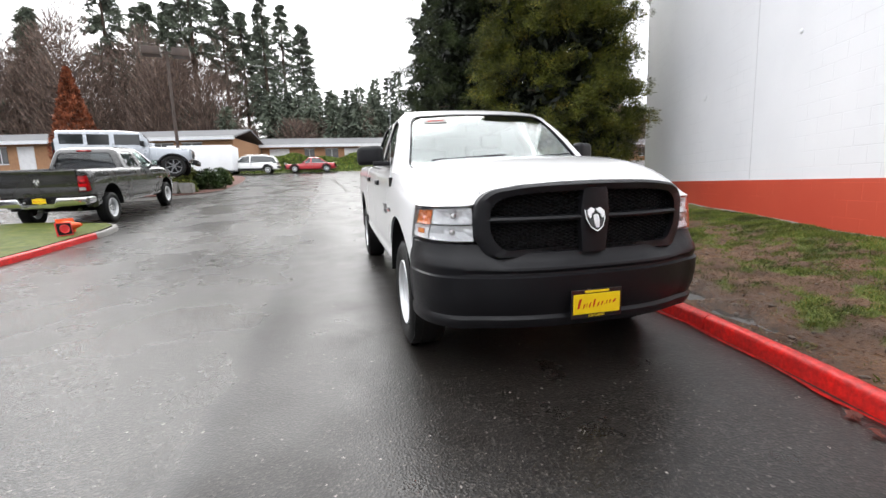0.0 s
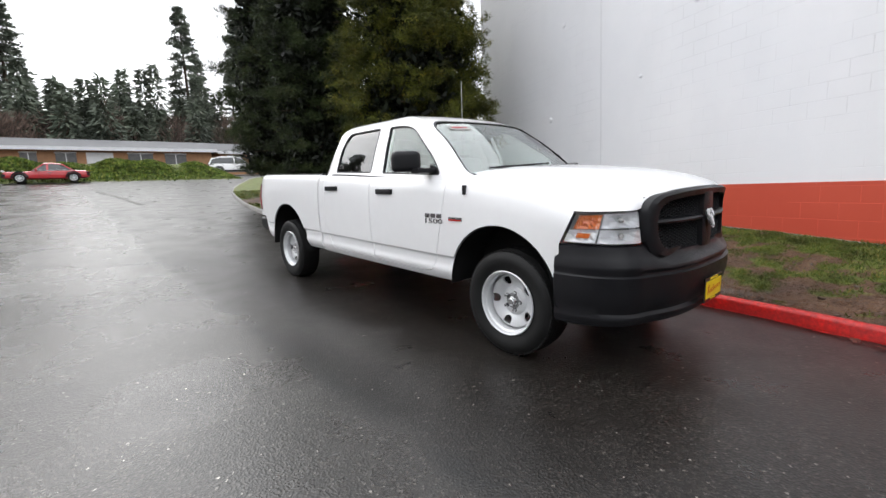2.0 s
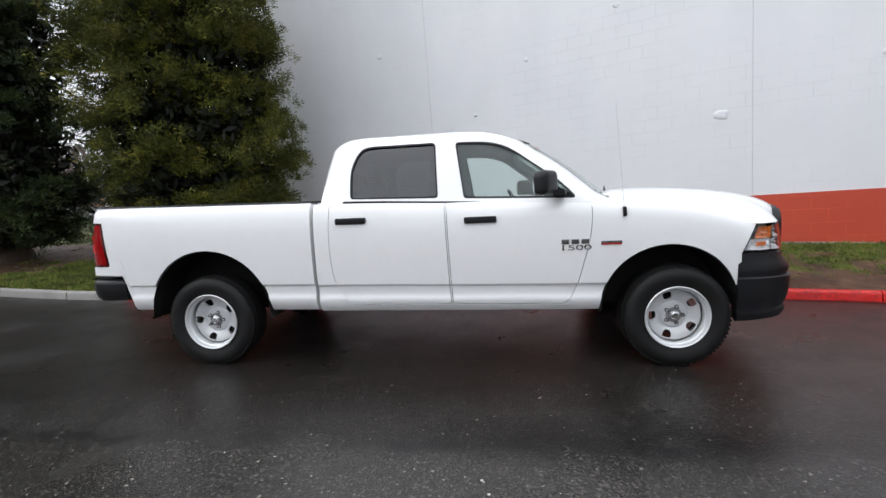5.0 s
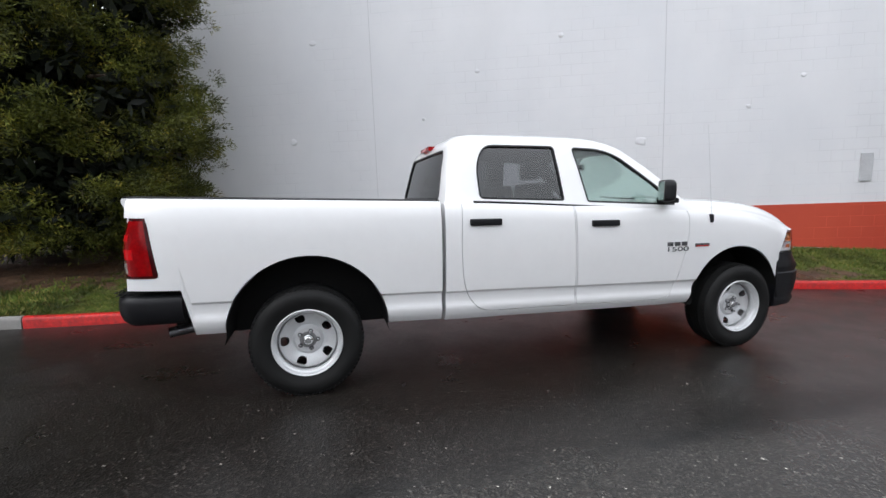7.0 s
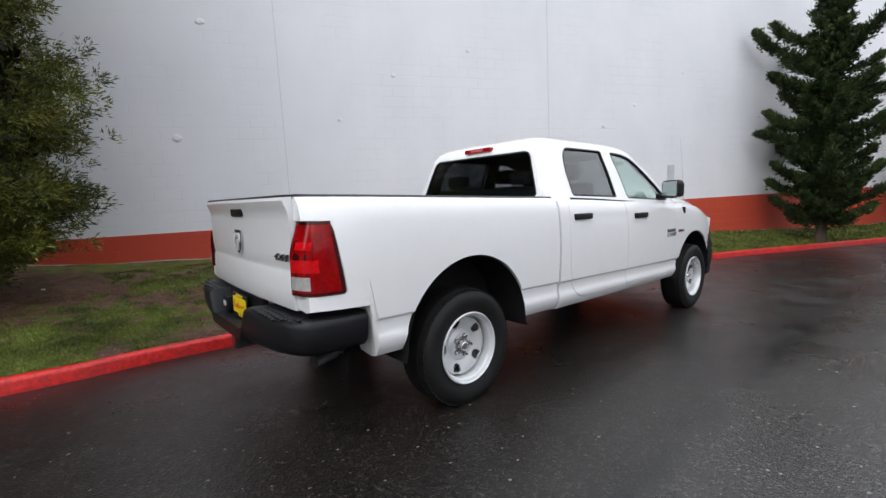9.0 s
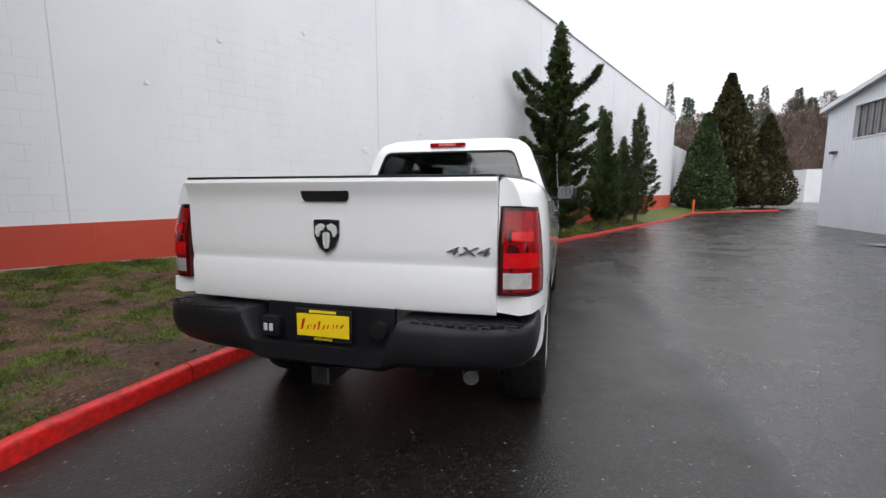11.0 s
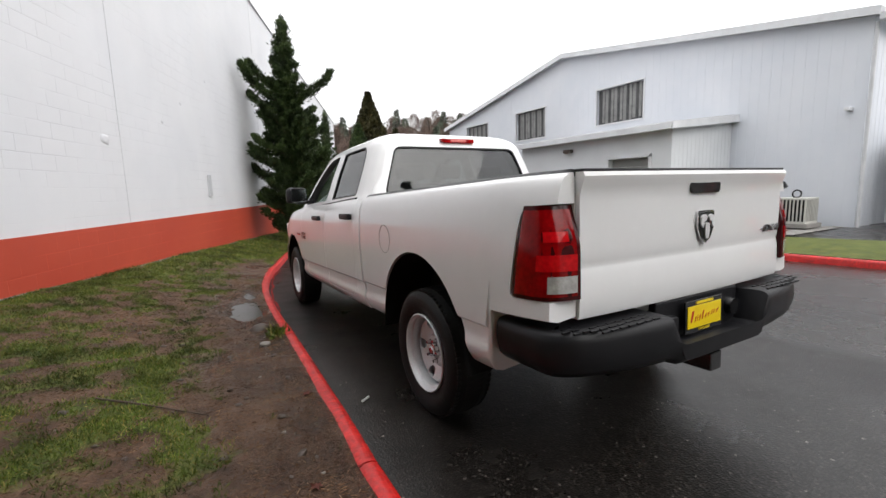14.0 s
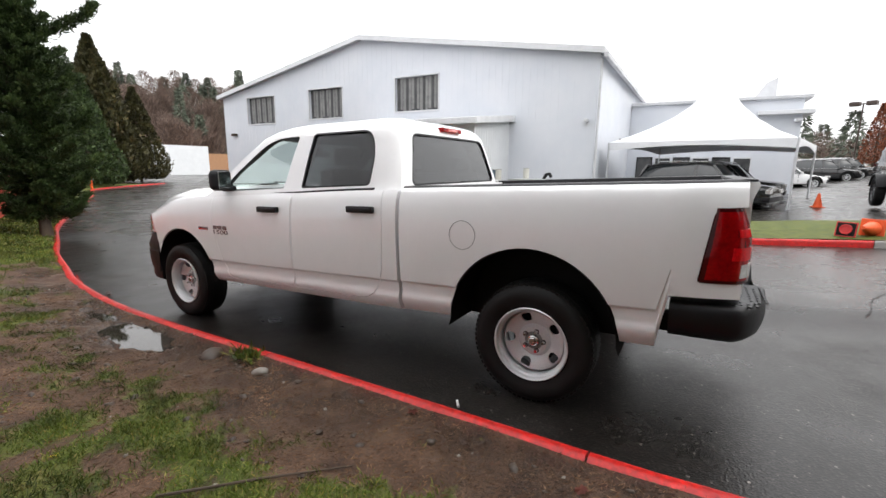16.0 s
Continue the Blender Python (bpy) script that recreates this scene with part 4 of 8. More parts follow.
        tail = part("tail_lamp", bm, M["lamp_red"], root, "dark red tail lamp with clear reversing lens", smooth=40)
        for name, z0, z1, f0, f1, d, mat in (("lamp_lens", 0.908, 1.250, 0.10, 0.985, 0.002, "lamp_red_mid"), ("reversing_lens", 0.922, 0.990, 0.70, 0.985, 0.004, "lamp_clear"), ("lamp_segment", 1.010, 1.075, 0.50, 0.985, 0.004, "lamp_red_bright"), ("lamp_segment", 1.125, 1.165, 0.62, 0.93, 0.004, "lamp_red_bright")):
            bm = bmesh.new()
            skins = []
            for d in (d, -0.01):
                skins.append([[Vector(tail_point(side, z, f)) + Vector((side * d * 0.4, d, 0)) for f in np.linspace(f0, f1, 7)] for z in np.linspace(z0, z1, 6)])
            loft(bm, [g + h[::-1] for g, h in zip(*skins)])
            part(name, bm, M[mat], tail, "clear ribbed lens" if mat == "lamp_clear" else "", smooth=40)
    # tailgate
    bm = bmesh.new()
    prof = [(4.80, 0.80), (4.874, 0.80), (4.880, 0.815), (4.882, 0.90), (4.880, 0.975), (4.874, 1.002), (4.872, 1.012), (4.877, 1.030), (4.881, 1.08), (4.884, 1.18), (4.884, 1.27), (4.887, 1.305), (4.896, 1.335), (4.907, 1.360), (4.911, 1.375), (4.905, 1.392), (4.80, 1.396)]
    rings = []
    for x in np.linspace(-0.782, 0.782, 17):
        crown = 0.022 * (1 - (x / 0.782) ** 2)
        rings.append([(float(x), y + crown * (y > 4.83), z) for y, z in prof])
    loft(bm, rings)
    gate = part("tailgate", bm, paint, root, smooth=30)
    part("gate_cap", boxed(-0.775, 0.775, 4.80, 4.90, 1.393, 1.405, 0.004), M["black_plastic"], gate)
    bm = bmesh.new()
    prism(bm, rounded([(-0.118, 1.288), (0.105, 1.288), (0.125, 1.338), (-0.125, 1.338)], 0.018), 1, 4.88, 4.918)
    part("gate_handle", bm, M["black_gloss"], gate, "black recessed handle", smooth=30)
    badge(root, pose(-0.01, 4.912, 1.125, 90, 0, 180), 0.066, 0.078)
    letters("letter", "4X4", 0.085, 0.006, M["chrome_dark"], gate, pose(-0.655, 4.892, 1.075, 90, 0, 180) @ Matrix.Diagonal((1.30, 0.62, 1, 1)), "chrome model lettering", 0.25)
    # third brake lamp
    part("brake_lamp", boxed(-0.165, 0.165, 2.655, 2.725, 1.80, 1.838, 0.008), M["lamp_red_mid"], root, "red high brake lamp")
    part("cargo_lens", boxed(-0.08, 0.08, 2.655, 2.729, 1.806, 1.832, 0.006), M["lamp_red_pale"], root)
    rear_bumper(root, bumper)
    front_end(root, bumper)
    mirrors_and_trim(root)
    for side in (-1, 1):
        wheel(root, side * 0.838, FRONT_AXLE, HUB - 0.028, side, M["steel_rim"], 0.394)
        wheel(root, side * 0.838, REAR_AXLE, HUB - 0.005, side, M["steel_rim"], 0.394)
        for y, r in ((0.068, 0.490), (REAR_AXLE - 0.025, 0.534)):
            bm = bmesh.new()
            arc = [(y + r * math.cos(a), HUB + (0.048 if y < 1 else 0.078) + r * 0.98 * math.sin(a)) for a in (math.pi * k / 24 for k in range(25))]
            arc = [(y + r * 1.03, HUB + 0.03)] + arc + [(y - r * 1.03, HUB + 0.03)]
            out = [(side * 0.972, p, q) for p, q in arc], [(side * 0.93, p, q) for p, q in arc], [(side * 0.625, p, q) for p, q in arc]
            rows = loft(bm, out, closed=False)
            bm.faces.new(rows[2])
            part("wheel_liner", bm, M["dark_void"], root, smooth=40)
    under(root)
    interior(root)
    return root


def badge(parent, m, w, h):
    """A shield-shaped chrome badge with a plain raised shape."""
    outline = [(-w, h), (-w * 0.3, h * 1.03), (w * 0.3, h * 1.03), (w, h), (w * 0.98, 0.0), (w * 0.62, -h * 0.66), (0, -h), (-w * 0.62, -h * 0.66), (-w * 0.98, 0.0)]
    bm = bmesh.new()
    prism(bm, rounded(outline, 0.008, 2), 2, 0.0, 0.006)
    b = part("badge", bm, M["chrome"], parent, "chrome shield badge with a dark field")
    b.matrix_basis = m
    bm = bmesh.new()
    prism(bm, rounded([(x * 0.88, y * 0.88) for x, y in outline], 0.006, 2), 2, 0.005, 0.008)
    part("badge_field", bm, M["black_gloss"], b)
    bm = bmesh.new()
    for k in (-1, 1):
        prism(bm, rounded([(k * w * 0.06, h * 0.66), (k * w * 0.42, h * 0.80), (k * w * 0.76, h * 0.62), (k * w * 0.82, h * 0.22), (k * w * 0.62, -h * 0.04), (k * w * 0.50, h * 0.10), (k * w * 0.46, h * 0.34), (k * w * 0.22, h * 0.40)], 0.006, 3), 2, 0.007, 0.017)
        prism(bm, rounded([(k * w * 0.03, h * 0.30), (k * w * 0.24, h * 0.22), (k * w * 0.26, -h * 0.20), (k * w * 0.16, -h * 0.66), (k * w * 0.03, -h * 0.72)], 0.004, 2), 2, 0.007, 0.015)
    part("emblem", bm, M["chrome_satin"], b)
    return b


def plate(parent, m, words=True):
    """A yellow dealer plate in a black frame, its script drawn as red bars."""
    bm = bmesh.new()
    box(bm, -0.16, 0.16, -0.085, 0.085, -0.006, 0.004, 0.003)
    p = part("licence_plate", bm, M["black_gloss"], parent, "yellow dealer plate in a dark frame")
    p.matrix_basis = m
    part("plate_face", boxed(-0.146, 0.146, -0.058, 0.058, 0.002, 0.008, 0.001), M["plate_yellow"], p)
    bm = bmesh.new()
    x = -0.128
    for k, (wd, hi, dz) in enumerate(((0.034, 0.062, 0.004), (0.022, 0.03, -0.012), (0.012, 0.034, -0.008), (0.024, 0.034, -0.008), (0.026, 0.05, 0.002), (0.024, 0.028, -0.006), (0.022, 0.028, -0.002), (0.008, 0.008, -0.008), (0.018, 0.026, 0.002), (0.02, 0.026, 0.004), (0.034, 0.026, 0.006))):
        prism(bm, [(x + 0.004, dz - hi / 2), (x + wd * 0.5, dz - hi / 2 + 0.004), (x + wd - 0.002, dz + hi / 2), (x + wd * 0.45, dz + hi / 2 - 0.006)], 2, 0.0075, 0.0095)
        x += wd + 0.001
    part("plate_script", bm, M["plate_red"], p)["kind"] = "stuff"
    letters("plate_letter", "KIRKLAND", 0.021, 0.001, M["plate_yellow"], p, pose(0, -0.0715, 0.005))
    part("plate_bar", boxed(-0.075, 0.075, 0.065, 0.078, 0.003, 0.007), M["plate_yellow"], p)
    return p


def rear_bumper(root, skin_mat):
    half = curve_points([(0, 5.035), (0.35, 5.032), (0.62, 5.008), (0.79, 4.97), (0.89, 4.92), (0.945, 4.85), (0.955, 4.72), (0.955, 4.62), (0.955, 4.53)], 0.035)
    plan = [Vector((-p.x, p.y)) for p in half[:0:-1]] + half
    bm = bmesh.new()

    def skin(k, p):
        notch = smoothstep(0.39, 0.30, abs(p.x))
        rear = smoothstep(4.50, 4.80, p.y)
        hi, lo = 0.772 - 0.16 * notch, 0.562 + 0.012 * smoothstep(0.4, 0.9, abs(p.x)) - 0.03 * notch
        lean = 0.10 * (1 - smoothstep(4.50, 4.62, p.y))
        deep = 0.12 + 0.10 * rear
        return [(-deep, lo + 0.04), (-deep, hi), (-0.05, hi + 0.003), (-0.02, hi - 0.002), (-0.005, hi - 0.018), (0.0, hi - 0.045), (0.002, lo + 0.11), (-0.004, lo + 0.07), (-0.016, lo + 0.035), (-0.045, lo + 0.006), (-0.085, lo)]

    sweep(bm, plan, skin)
    b = part("rear_bumper", bm, skin_mat, root, smooth=38)
    for side in (-1, 1):
        # tread of the step
        bm = bmesh.new()
        for i in range(9):
            for j in range(3):
                cx, cy = side * (0.46 + i * 0.05 + 0.025 * (j % 2)), 4.925 + j * 0.034 - 0.05 * (0.46 + i * 0.05 > 0.8)
                box(bm, cx - 0.018, cx + 0.018, cy - 0.006, cy + 0.006, 0.77, 0.7775, 0, None)
        part("step_tread", bm, M["black_plastic"], b)["kind"] = "stuff"
    # plate pocket, socket and lamps
    part("plate_pocket", boxed(-0.33, 0.33, 4.86, 4.90, 0.55, 0.80, 0.01), M["black_plastic"], b)
    plate(root, pose(0.012, 4.93, 0.705, 90, 0, 180) @ Matrix.Scale(0.92, 4))
    socket = part("socket_box", boxed(0.235, 0.335, 4.90, 4.952, 0.635, 0.735, 0.012), M["black_plastic"], b, "black trailer socket with pale pins", smooth=40)
    for x in (0.268, 0.298):
        part("socket_pin", boxed(x, x + 0.018, 4.95, 4.957, 0.665, 0.70, 0.002), M["steel_rim"], socket)
    bm = bmesh.new()
    tube(bm, (-0.26, 4.90, 0.70), (-0.26, 4.93, 0.70), 0.045, 0.04, 16)
    part("trailer_socket", bm, M["black_gloss"], b, smooth=40)
    part("hitch", boxed(-0.045, 0.045, 4.70, 4.99, 0.44, 0.53, 0.008), M["black_gloss"], b, "black towing receiver")
    bm = bmesh.new()
    tube(bm, (-0.60, 4.55, 0.47), (-0.65, 4.74, 0.45), 0.036, 0.038, 16)
    part("exhaust_pipe", bm, M["chrome_dark"], root, "dull steel exhaust tail pipe", smooth=40)


def lamp_skin(side, u, v, d=0.0):
    """The head lamp's face: u from the grille round to the wing, v from the foot up, d inwards."""
    a = math.pi / 2 * u * (1 - 0.20 * v)
    return (side * (0.665 + (0.287 - d * 0.7) * math.sin(a)), -0.44 - (0.405 - d) * math.cos(a) + 0.03 * v, 0.835 + 0.012 * u * (1 - v) + (0.205 - 0.012 * u) * v)


def lamp_solid(side, d0, d1, u0=0.0, u1=1.0, v0=0.0, v1=1.0):
    bm = bmesh.new()
    us, vs = np.linspace(u0, u1, 11), np.linspace(v0, v1, 6)
    f, k = ([[bm.verts.new(lamp_skin(side, float(u), float(v), d)) for u in us] for v in vs] for d in (d0, d1))
    for g in (f, k):
        for a, c in zip(g, g[1:]):
            for i in range(10):
                bm.faces.new((a[i], a[i + 1], c[i + 1], c[i]))
    def rim(g):
        return g[0][:] + [g[j][10] for j in range(1, 6)] + g[5][9::-1] + [g[j][0] for j in range(4, 0, -1)]
    a, c = rim(f), rim(k)
    for i in range(len(a)):
        bm.faces.new((a[i], a[(i + 1) % len(a)], c[(i + 1) % len(a)], c[i]))
    bmesh.ops.recalc_face_normals(bm, faces=bm.faces)
    return bm


def front_end(root, skin_mat):
    # bumper: one black fascia from wheel arch to wheel arch, under grille and lamps
    half = [Vector((x, -0.965 + 0.12 * (x / 0.665) ** 2.8)) for x in np.linspace(0.0, 0.62, 16)]
    half += [Vector(lamp_skin(1, float(u), 0.0)[:2]) for u in np.linspace(0.04, 1.0, 14)]
    half += [Vector((0.953, y)) for y in (-0.425, -0.41)]
    plan = [Vector((-p.x, p.y)) for p in half[:0:-1]] + half
    bm = bmesh.new()

    def skin(k, p):
        u = abs(k - (len(half) - 1)) / (len(half) - 1)
        c = 1 - 0.72 * smoothstep(0.45, 0.95, u)
        d = 1 - 0.65 * smoothstep(0.55, 1.0, u)
        sink = 0.055 * (1 - smoothstep(0.50, 0.66, abs(p.x)))
        return [(o * (c if o > 0 else d), z - sink * smoothstep(0.66, 0.82, z)) for o, z in ((-0.20, 0.36), (-0.06, 0.318), (0.012, 0.335), (0.036, 0.37), (0.038, 0.392), (0.022, 0.412), (0.05, 0.47), (0.066, 0.545), (0.070, 0.640), (0.070, 0.645), (0.048, 0.654), (0.046, 0.664), (0.060, 0.690), (0.056, 0.712), (0.026, 0.755), (0.0, 0.795), (-0.008, 0.826), (-0.03, 0.834), (-0.12, 0.834))]

    sweep(bm, plan[::-1], skin)
    b = part("front_bumper", bm, skin_mat, root, smooth=35)
    plate(root, pose(-0.02, -1.045, 0.475, 90, 0, 0))
    # grille surround, following the bow of the nose
    def on_nose(p, d):
        x, z = p
        return (x, -0.965 + 0.26 * (abs(x) / 0.9) ** 2.8 + d, z)

    outer = rounded([(-0.60, 0.738), (0.60, 0.738), (0.672, 0.86), (0.668, 1.06), (0.600, 1.130), (0.40, 1.160), (0, 1.170), (-0.40, 1.160), (-0.600, 1.130), (-0.668, 1.06), (-0.672, 0.86)], [0.05, 0.05, 0.06, 0.07, 0.08, 0.1, 0.2, 0.1, 0.08, 0.07, 0.06], 4)

    def ring_part(name, out, inn, depth, mat, parent):
        bm = bmesh.new()
        n = len(out)
        loops = [[on_nose(p, 0.06) for p in out], [on_nose(p, -0.004) for p in out], [on_nose(tuple(0.7 * Vector(p) + 0.3 * Vector(q)), -0.022) for p, q in zip(out, inn)], [on_nose(q, -0.012) for q in inn], [on_nose(q, depth) for q in inn]]
        loft(bm, loops, closed=True, caps=False)
        return part(name, bm, mat, parent, smooth=40)

    inner = [(p[0] * 0.885, 0.962 + (p[1] - 0.962) * 0.76) for p in outer]
    g = ring_part("grille", outer, inner, 0.05, M["black_plastic"], root)
    g["label"] = "black crosshair grille with honeycomb mesh"
    bm = bmesh.new()
    # back plate that follows the nose
    grid = [[bm.verts.new(on_nose((x, z), 0.055)) for x in np.linspace(-0.63, 0.63, 25)] for z in np.linspace(0.76, 1.12, 6)]
    for a, c in zip(grid, grid[1:]):
        for k in range(24):
            bm.faces.new((a[k], a[k + 1], c[k + 1], c[k]))
    part("grille_back", bm, M["dark_void"], g)
    bm = bmesh.new()
    hexr = 0.0165
    row = 0
    z = 0.785
    while z < 1.11:
        x = -0.62 + (row % 2) * hexr * 1.5
        while x < 0.63:
            lim = 0.61 if 0.84 < z < 1.05 else 0.55
            if abs(x) < lim:
                pts = [(x + hexr * math.cos(a), z + hexr * 0.62 * math.sin(a)) for a in (math.pi * k / 3 for k in range(6))]
                ins = [(x + hexr * 0.76 * math.cos(a), z + hexr * 0.44 * math.sin(a)) for a in (math.pi * k / 3 for k in range(6))]
                va, vb = [bm.verts.new(on_nose(p, 0.018)) for p in pts], [bm.verts.new(on_nose(p, 0.026)) for p in ins]
                for k in range(6):
                    bm.faces.new((va[k], va[(k + 1) % 6], vb[(k + 1) % 6], vb[k]))
            x += hexr * 3
        z += hexr * 0.62
        row += 1
    tagged(part("grille_mesh", bm, M["black_plastic"], g), kind="stuff")
    # crosshair bars
    bm = bmesh.new()
    rings = [[on_nose((float(x), zz), d) for zz, d in ((0.945, 0.03), (0.952, -0.008), (0.965, -0.016), (0.978, -0.008), (0.985, 0.03))] for x in np.linspace(-0.635, 0.635, 25)]
    loft(bm, rings)
    part("grille_bar", bm, M["black_plastic"], g, smooth=40)
    bm = bmesh.new()
    rings = [[on_nose((w * f, float(zz)), d) for f, d in ((-1, 0.03), (-0.95, -0.012), (-0.7, -0.022), (0.7, -0.022), (0.95, -0.012), (1, 0.03))] for zz, w in ((0.765, 0.075), (0.87, 0.085), (0.97, 0.095), (1.06, 0.085), (1.13, 0.075))]
    loft(bm, rings)
    part("grille_bar", bm, M["black_plastic"], g, smooth=40)
    badge(root, pose(-0.01, -0.995, 0.955, 72, 0, 0), 0.062, 0.078)
    # head lamps
    for side in (-1, 1):
        def skin(u, v, d=0.0):
            return lamp_skin(side, u, v, d)

        bm = lamp_solid(side, 0.0, 0.005)
        head = part("head_lamp", bm, M["lamp_lens"], root, "clear head lamp with amber corner", smooth=35)
        head.visible_shadow = False
        part("lamp_housing", lamp_solid(side, 0.086, 0.10, -0.01, 1.0, -0.02, 1.02), M["grey_door"], head)
        facets = np.random.default_rng(3)
        for u0, u1, v0, v1, mat, nm, deep in ((0.02, 0.62, 0.04, 0.47, M["chrome_satin"], "reflector", 0.050), (0.02, 0.62, 0.52, 0.97, M["chrome_satin"], "reflector", 0.050), (0.64, 0.93, 0.50, 0.95, M["lamp_amber"], "indicator", 0.016), (0.64, 0.97, 0.05, 0.47, M["chrome_satin"], "reflector", 0.022)):
            bm = bmesh.new()
            n, m = 9, 5
            a = [[bm.verts.new(skin(u0 + (u1 - u0) * i / n, v0 + (v1 - v0) * j / m, 0.014 + deep * (math.sin(math.pi * i / n) * math.sin(math.pi * j / m)) ** 0.7 + (0.010 * facets.uniform(-1, 1) if 0 < i < n and 0 < j < m else 0))) for i in range(n + 1)] for j in range(m + 1)]
            for p, q in zip(a, a[1:]):
                for k in range(n):
                    bm.faces.new((p[k], p[k + 1], q[k + 1], q[k]))
            part(nm, bm, mat, head)
        part("amber_marker", lamp_solid(side, 0.012, 0.016, 0.72, 0.86, 0.20, 0.36), M["lamp_amber"], head)
        for vv in (0.27, 0.74):
            bm = bmesh.new()
            bmesh.ops.create_uvsphere(bm, u_segments=12, v_segments=8, radius=0.017, matrix=Matrix.Translation(skin(0.30, vv, 0.050)))
            part("bulb", bm, M["lamp_clear"], head, smooth=60)


def mirrors_and_trim(root):
    for side in (-1, 1):
        turned = Matrix.Translation((side * 0.98, 0.90, 0)) @ Matrix.Rotation(radians(30 * side), 4, "Z") @ Matrix.Translation((-side * 0.98, -0.90, 0))
        bm = bmesh.new()
        rings = []
        for y, f in ((0.858, 0.55), (0.864, 0.80), (0.878, 0.94), (0.90, 1.0), (0.93, 0.99), (0.952, 0.95)):
            rings.append([(side * (1.095 + 0.122 * f * cx), y, 1.418 + 0.088 * f * cz) for cx, cz in rounded([(-0.85, -1), (0.85, -1), (1, -0.75), (1, 0.6), (0.72, 1), (-0.8, 1), (-1, 0.7), (-1, -0.8)], 0.3, 3)])
        loft(bm, rings)
        bmesh.ops.transform(bm, matrix=turned, verts=bm.verts)
        mir = part("door_mirror", bm, M["black_plastic"], root, "black door mirror", smooth=40)
        bm = bmesh.new()
        loft(bm, [[(side * x, y, z) for y, z in rounded([(0.815 + o, 1.318), (0.905 + o, 1.318), (0.905 + o, 1.36), (0.815 + o, 1.36)], 0.012, 2)] for x, o in ((0.86, -0.03), (0.93, -0.015), (1.0, 0.0), (1.06, 0.015))])
        part("mirror_arm", bm, M["black_plastic"], mir, smooth=30)
        bm = boxed(*sorted((side * 0.992, side * 1.198)), 0.951, 0.955, 1.345, 1.49, 0.002)
        bmesh.ops.transform(bm, matrix=turned, verts=bm.verts)
        part("mirror_glass", bm, M["chrome"], mir, "mirror glass")
        # black sail at the foot of the front window
        bm = bmesh.new()
        prism(bm, [(0.66, 1.275), (0.88, 1.285), (0.86, 1.39)], 0, *sorted((side * 0.885, side * 0.905)))
        part("mirror_sail", bm, M["black_plastic"], mir)
        # drip moulding under the side windows
        rings = [[(side * (SIDE(1.36) + dx), y, SHOULDER(y) + dz) for dx, dz in ((-0.03, -0.012), (-0.006, -0.012), (-0.006, 0.004), (-0.03, 0.010))] for y in np.linspace(0.78, 2.56, 14)]
        bm = bmesh.new()
        loft(bm, rings)
        part("belt_moulding", bm, M["black_plastic"], root)
        for k in (-1, 0, 1):
            y = 0.75 + k * 0.073
            part("badge_bar", boxed(*sorted((side * 0.982, side * 0.990)), y - 0.029, y + 0.029, 0.950, 0.986, 0.004), M["chrome_dark"], root, "grey maker's badge")
        letters("letter", "1500", 0.085, 0.003, M["chrome_dark"], root, pose(side * 0.987, 0.75, 0.922, 90, 0, 90 * side) @ Matrix.Diagonal((1.42, 0.66, 1, 1)), "grey model lettering")
        bm = bmesh.new()
        box(bm, *sorted((side * 0.982, side * 0.990)), 0.412, 0.562, 0.936, 0.966, 0.003)
        eb = part("engine_badge", bm, M["chrome_dark"], root, "grey and red engine badge")
        part("badge_stripe", boxed(*sorted((side * 0.988, side * 0.992)), 0.417, 0.557, 0.939, 0.948), M["plate_red"], eb)
    # aerial on the passenger wing
    bm = bmesh.new()
    prism(bm, rounded([(0.375, 1.145), (0.40, 1.14), (0.402, 1.215), (0.38, 1.215)], 0.01), 0, -0.985, -0.955)
    base = part("aerial_base", bm, M["black_plastic"], root)
    bm = bmesh.new()
    tube(bm, (-0.972, 0.392, 1.20), (-0.93, 0.44, 1.98), 0.0022, 0.0015, 6)
    part("aerial", bm, M["garage_trim"], base)
    # price sticker inside the top corner of the windscreen
    def on_screen(x, z):
        a, c = next((g, h) for g, h in zip(GREEN, GREEN[1:]) if g[0] <= z <= h[0])
        t = (z - a[0]) / (c[0] - a[0])
        yf, w, bw = (a[i] + (c[i] - a[i]) * t for i in (1, 3, 4))
        return (x, yf + 0.004 - bw * (1 - (abs(x) / w) ** 2.2), z)

    for name, x0, x1, z0, z1, mat in (("sticker", -0.56, -0.36, 1.705, 1.745, "paper_white"), ("sticker_line", -0.53, -0.39, 1.718, 1.730, "plate_red")):
        bm = bmesh.new()
        lift = 0.002 if name == "sticker_line" else 0.0
        grid = [[bm.verts.new(Vector(on_screen(float(x), float(z))) - Vector((0, lift, -lift))) for x in np.linspace(x0, x1, 6)] for z in np.linspace(z0, z1, 3)]
        for a, c in zip(grid, grid[1:]):
            for k in range(5):
                bm.faces.new((a[k], a[k + 1], c[k + 1], c[k]))
        bmesh.ops.solidify(bm, geom=bm.faces, thickness=0.001)
        part(name, bm, M[mat], root, "small white window sticker" if name == "sticker" else "")
    # wipers
    for x0, x1 in ((-0.62, -0.02), (0.0, 0.60)):
        bm = bmesh.new()
        tube(bm, (x0, 0.40 + 0.08 * abs(x0), 1.345), (x1, 0.30 + 0.16 * abs(x1), 1.375), 0.010, 0.008, 6)
        part("wiper", bm, M["black_plastic"], root)
    # fuel flap
    bm = bmesh.new()
    ring = [(3.335 + 0.096 * math.cos(a), 1.055 + 0.096 * math.sin(a)) for a in (2 * math.pi * k / 40 for k in range(40))]
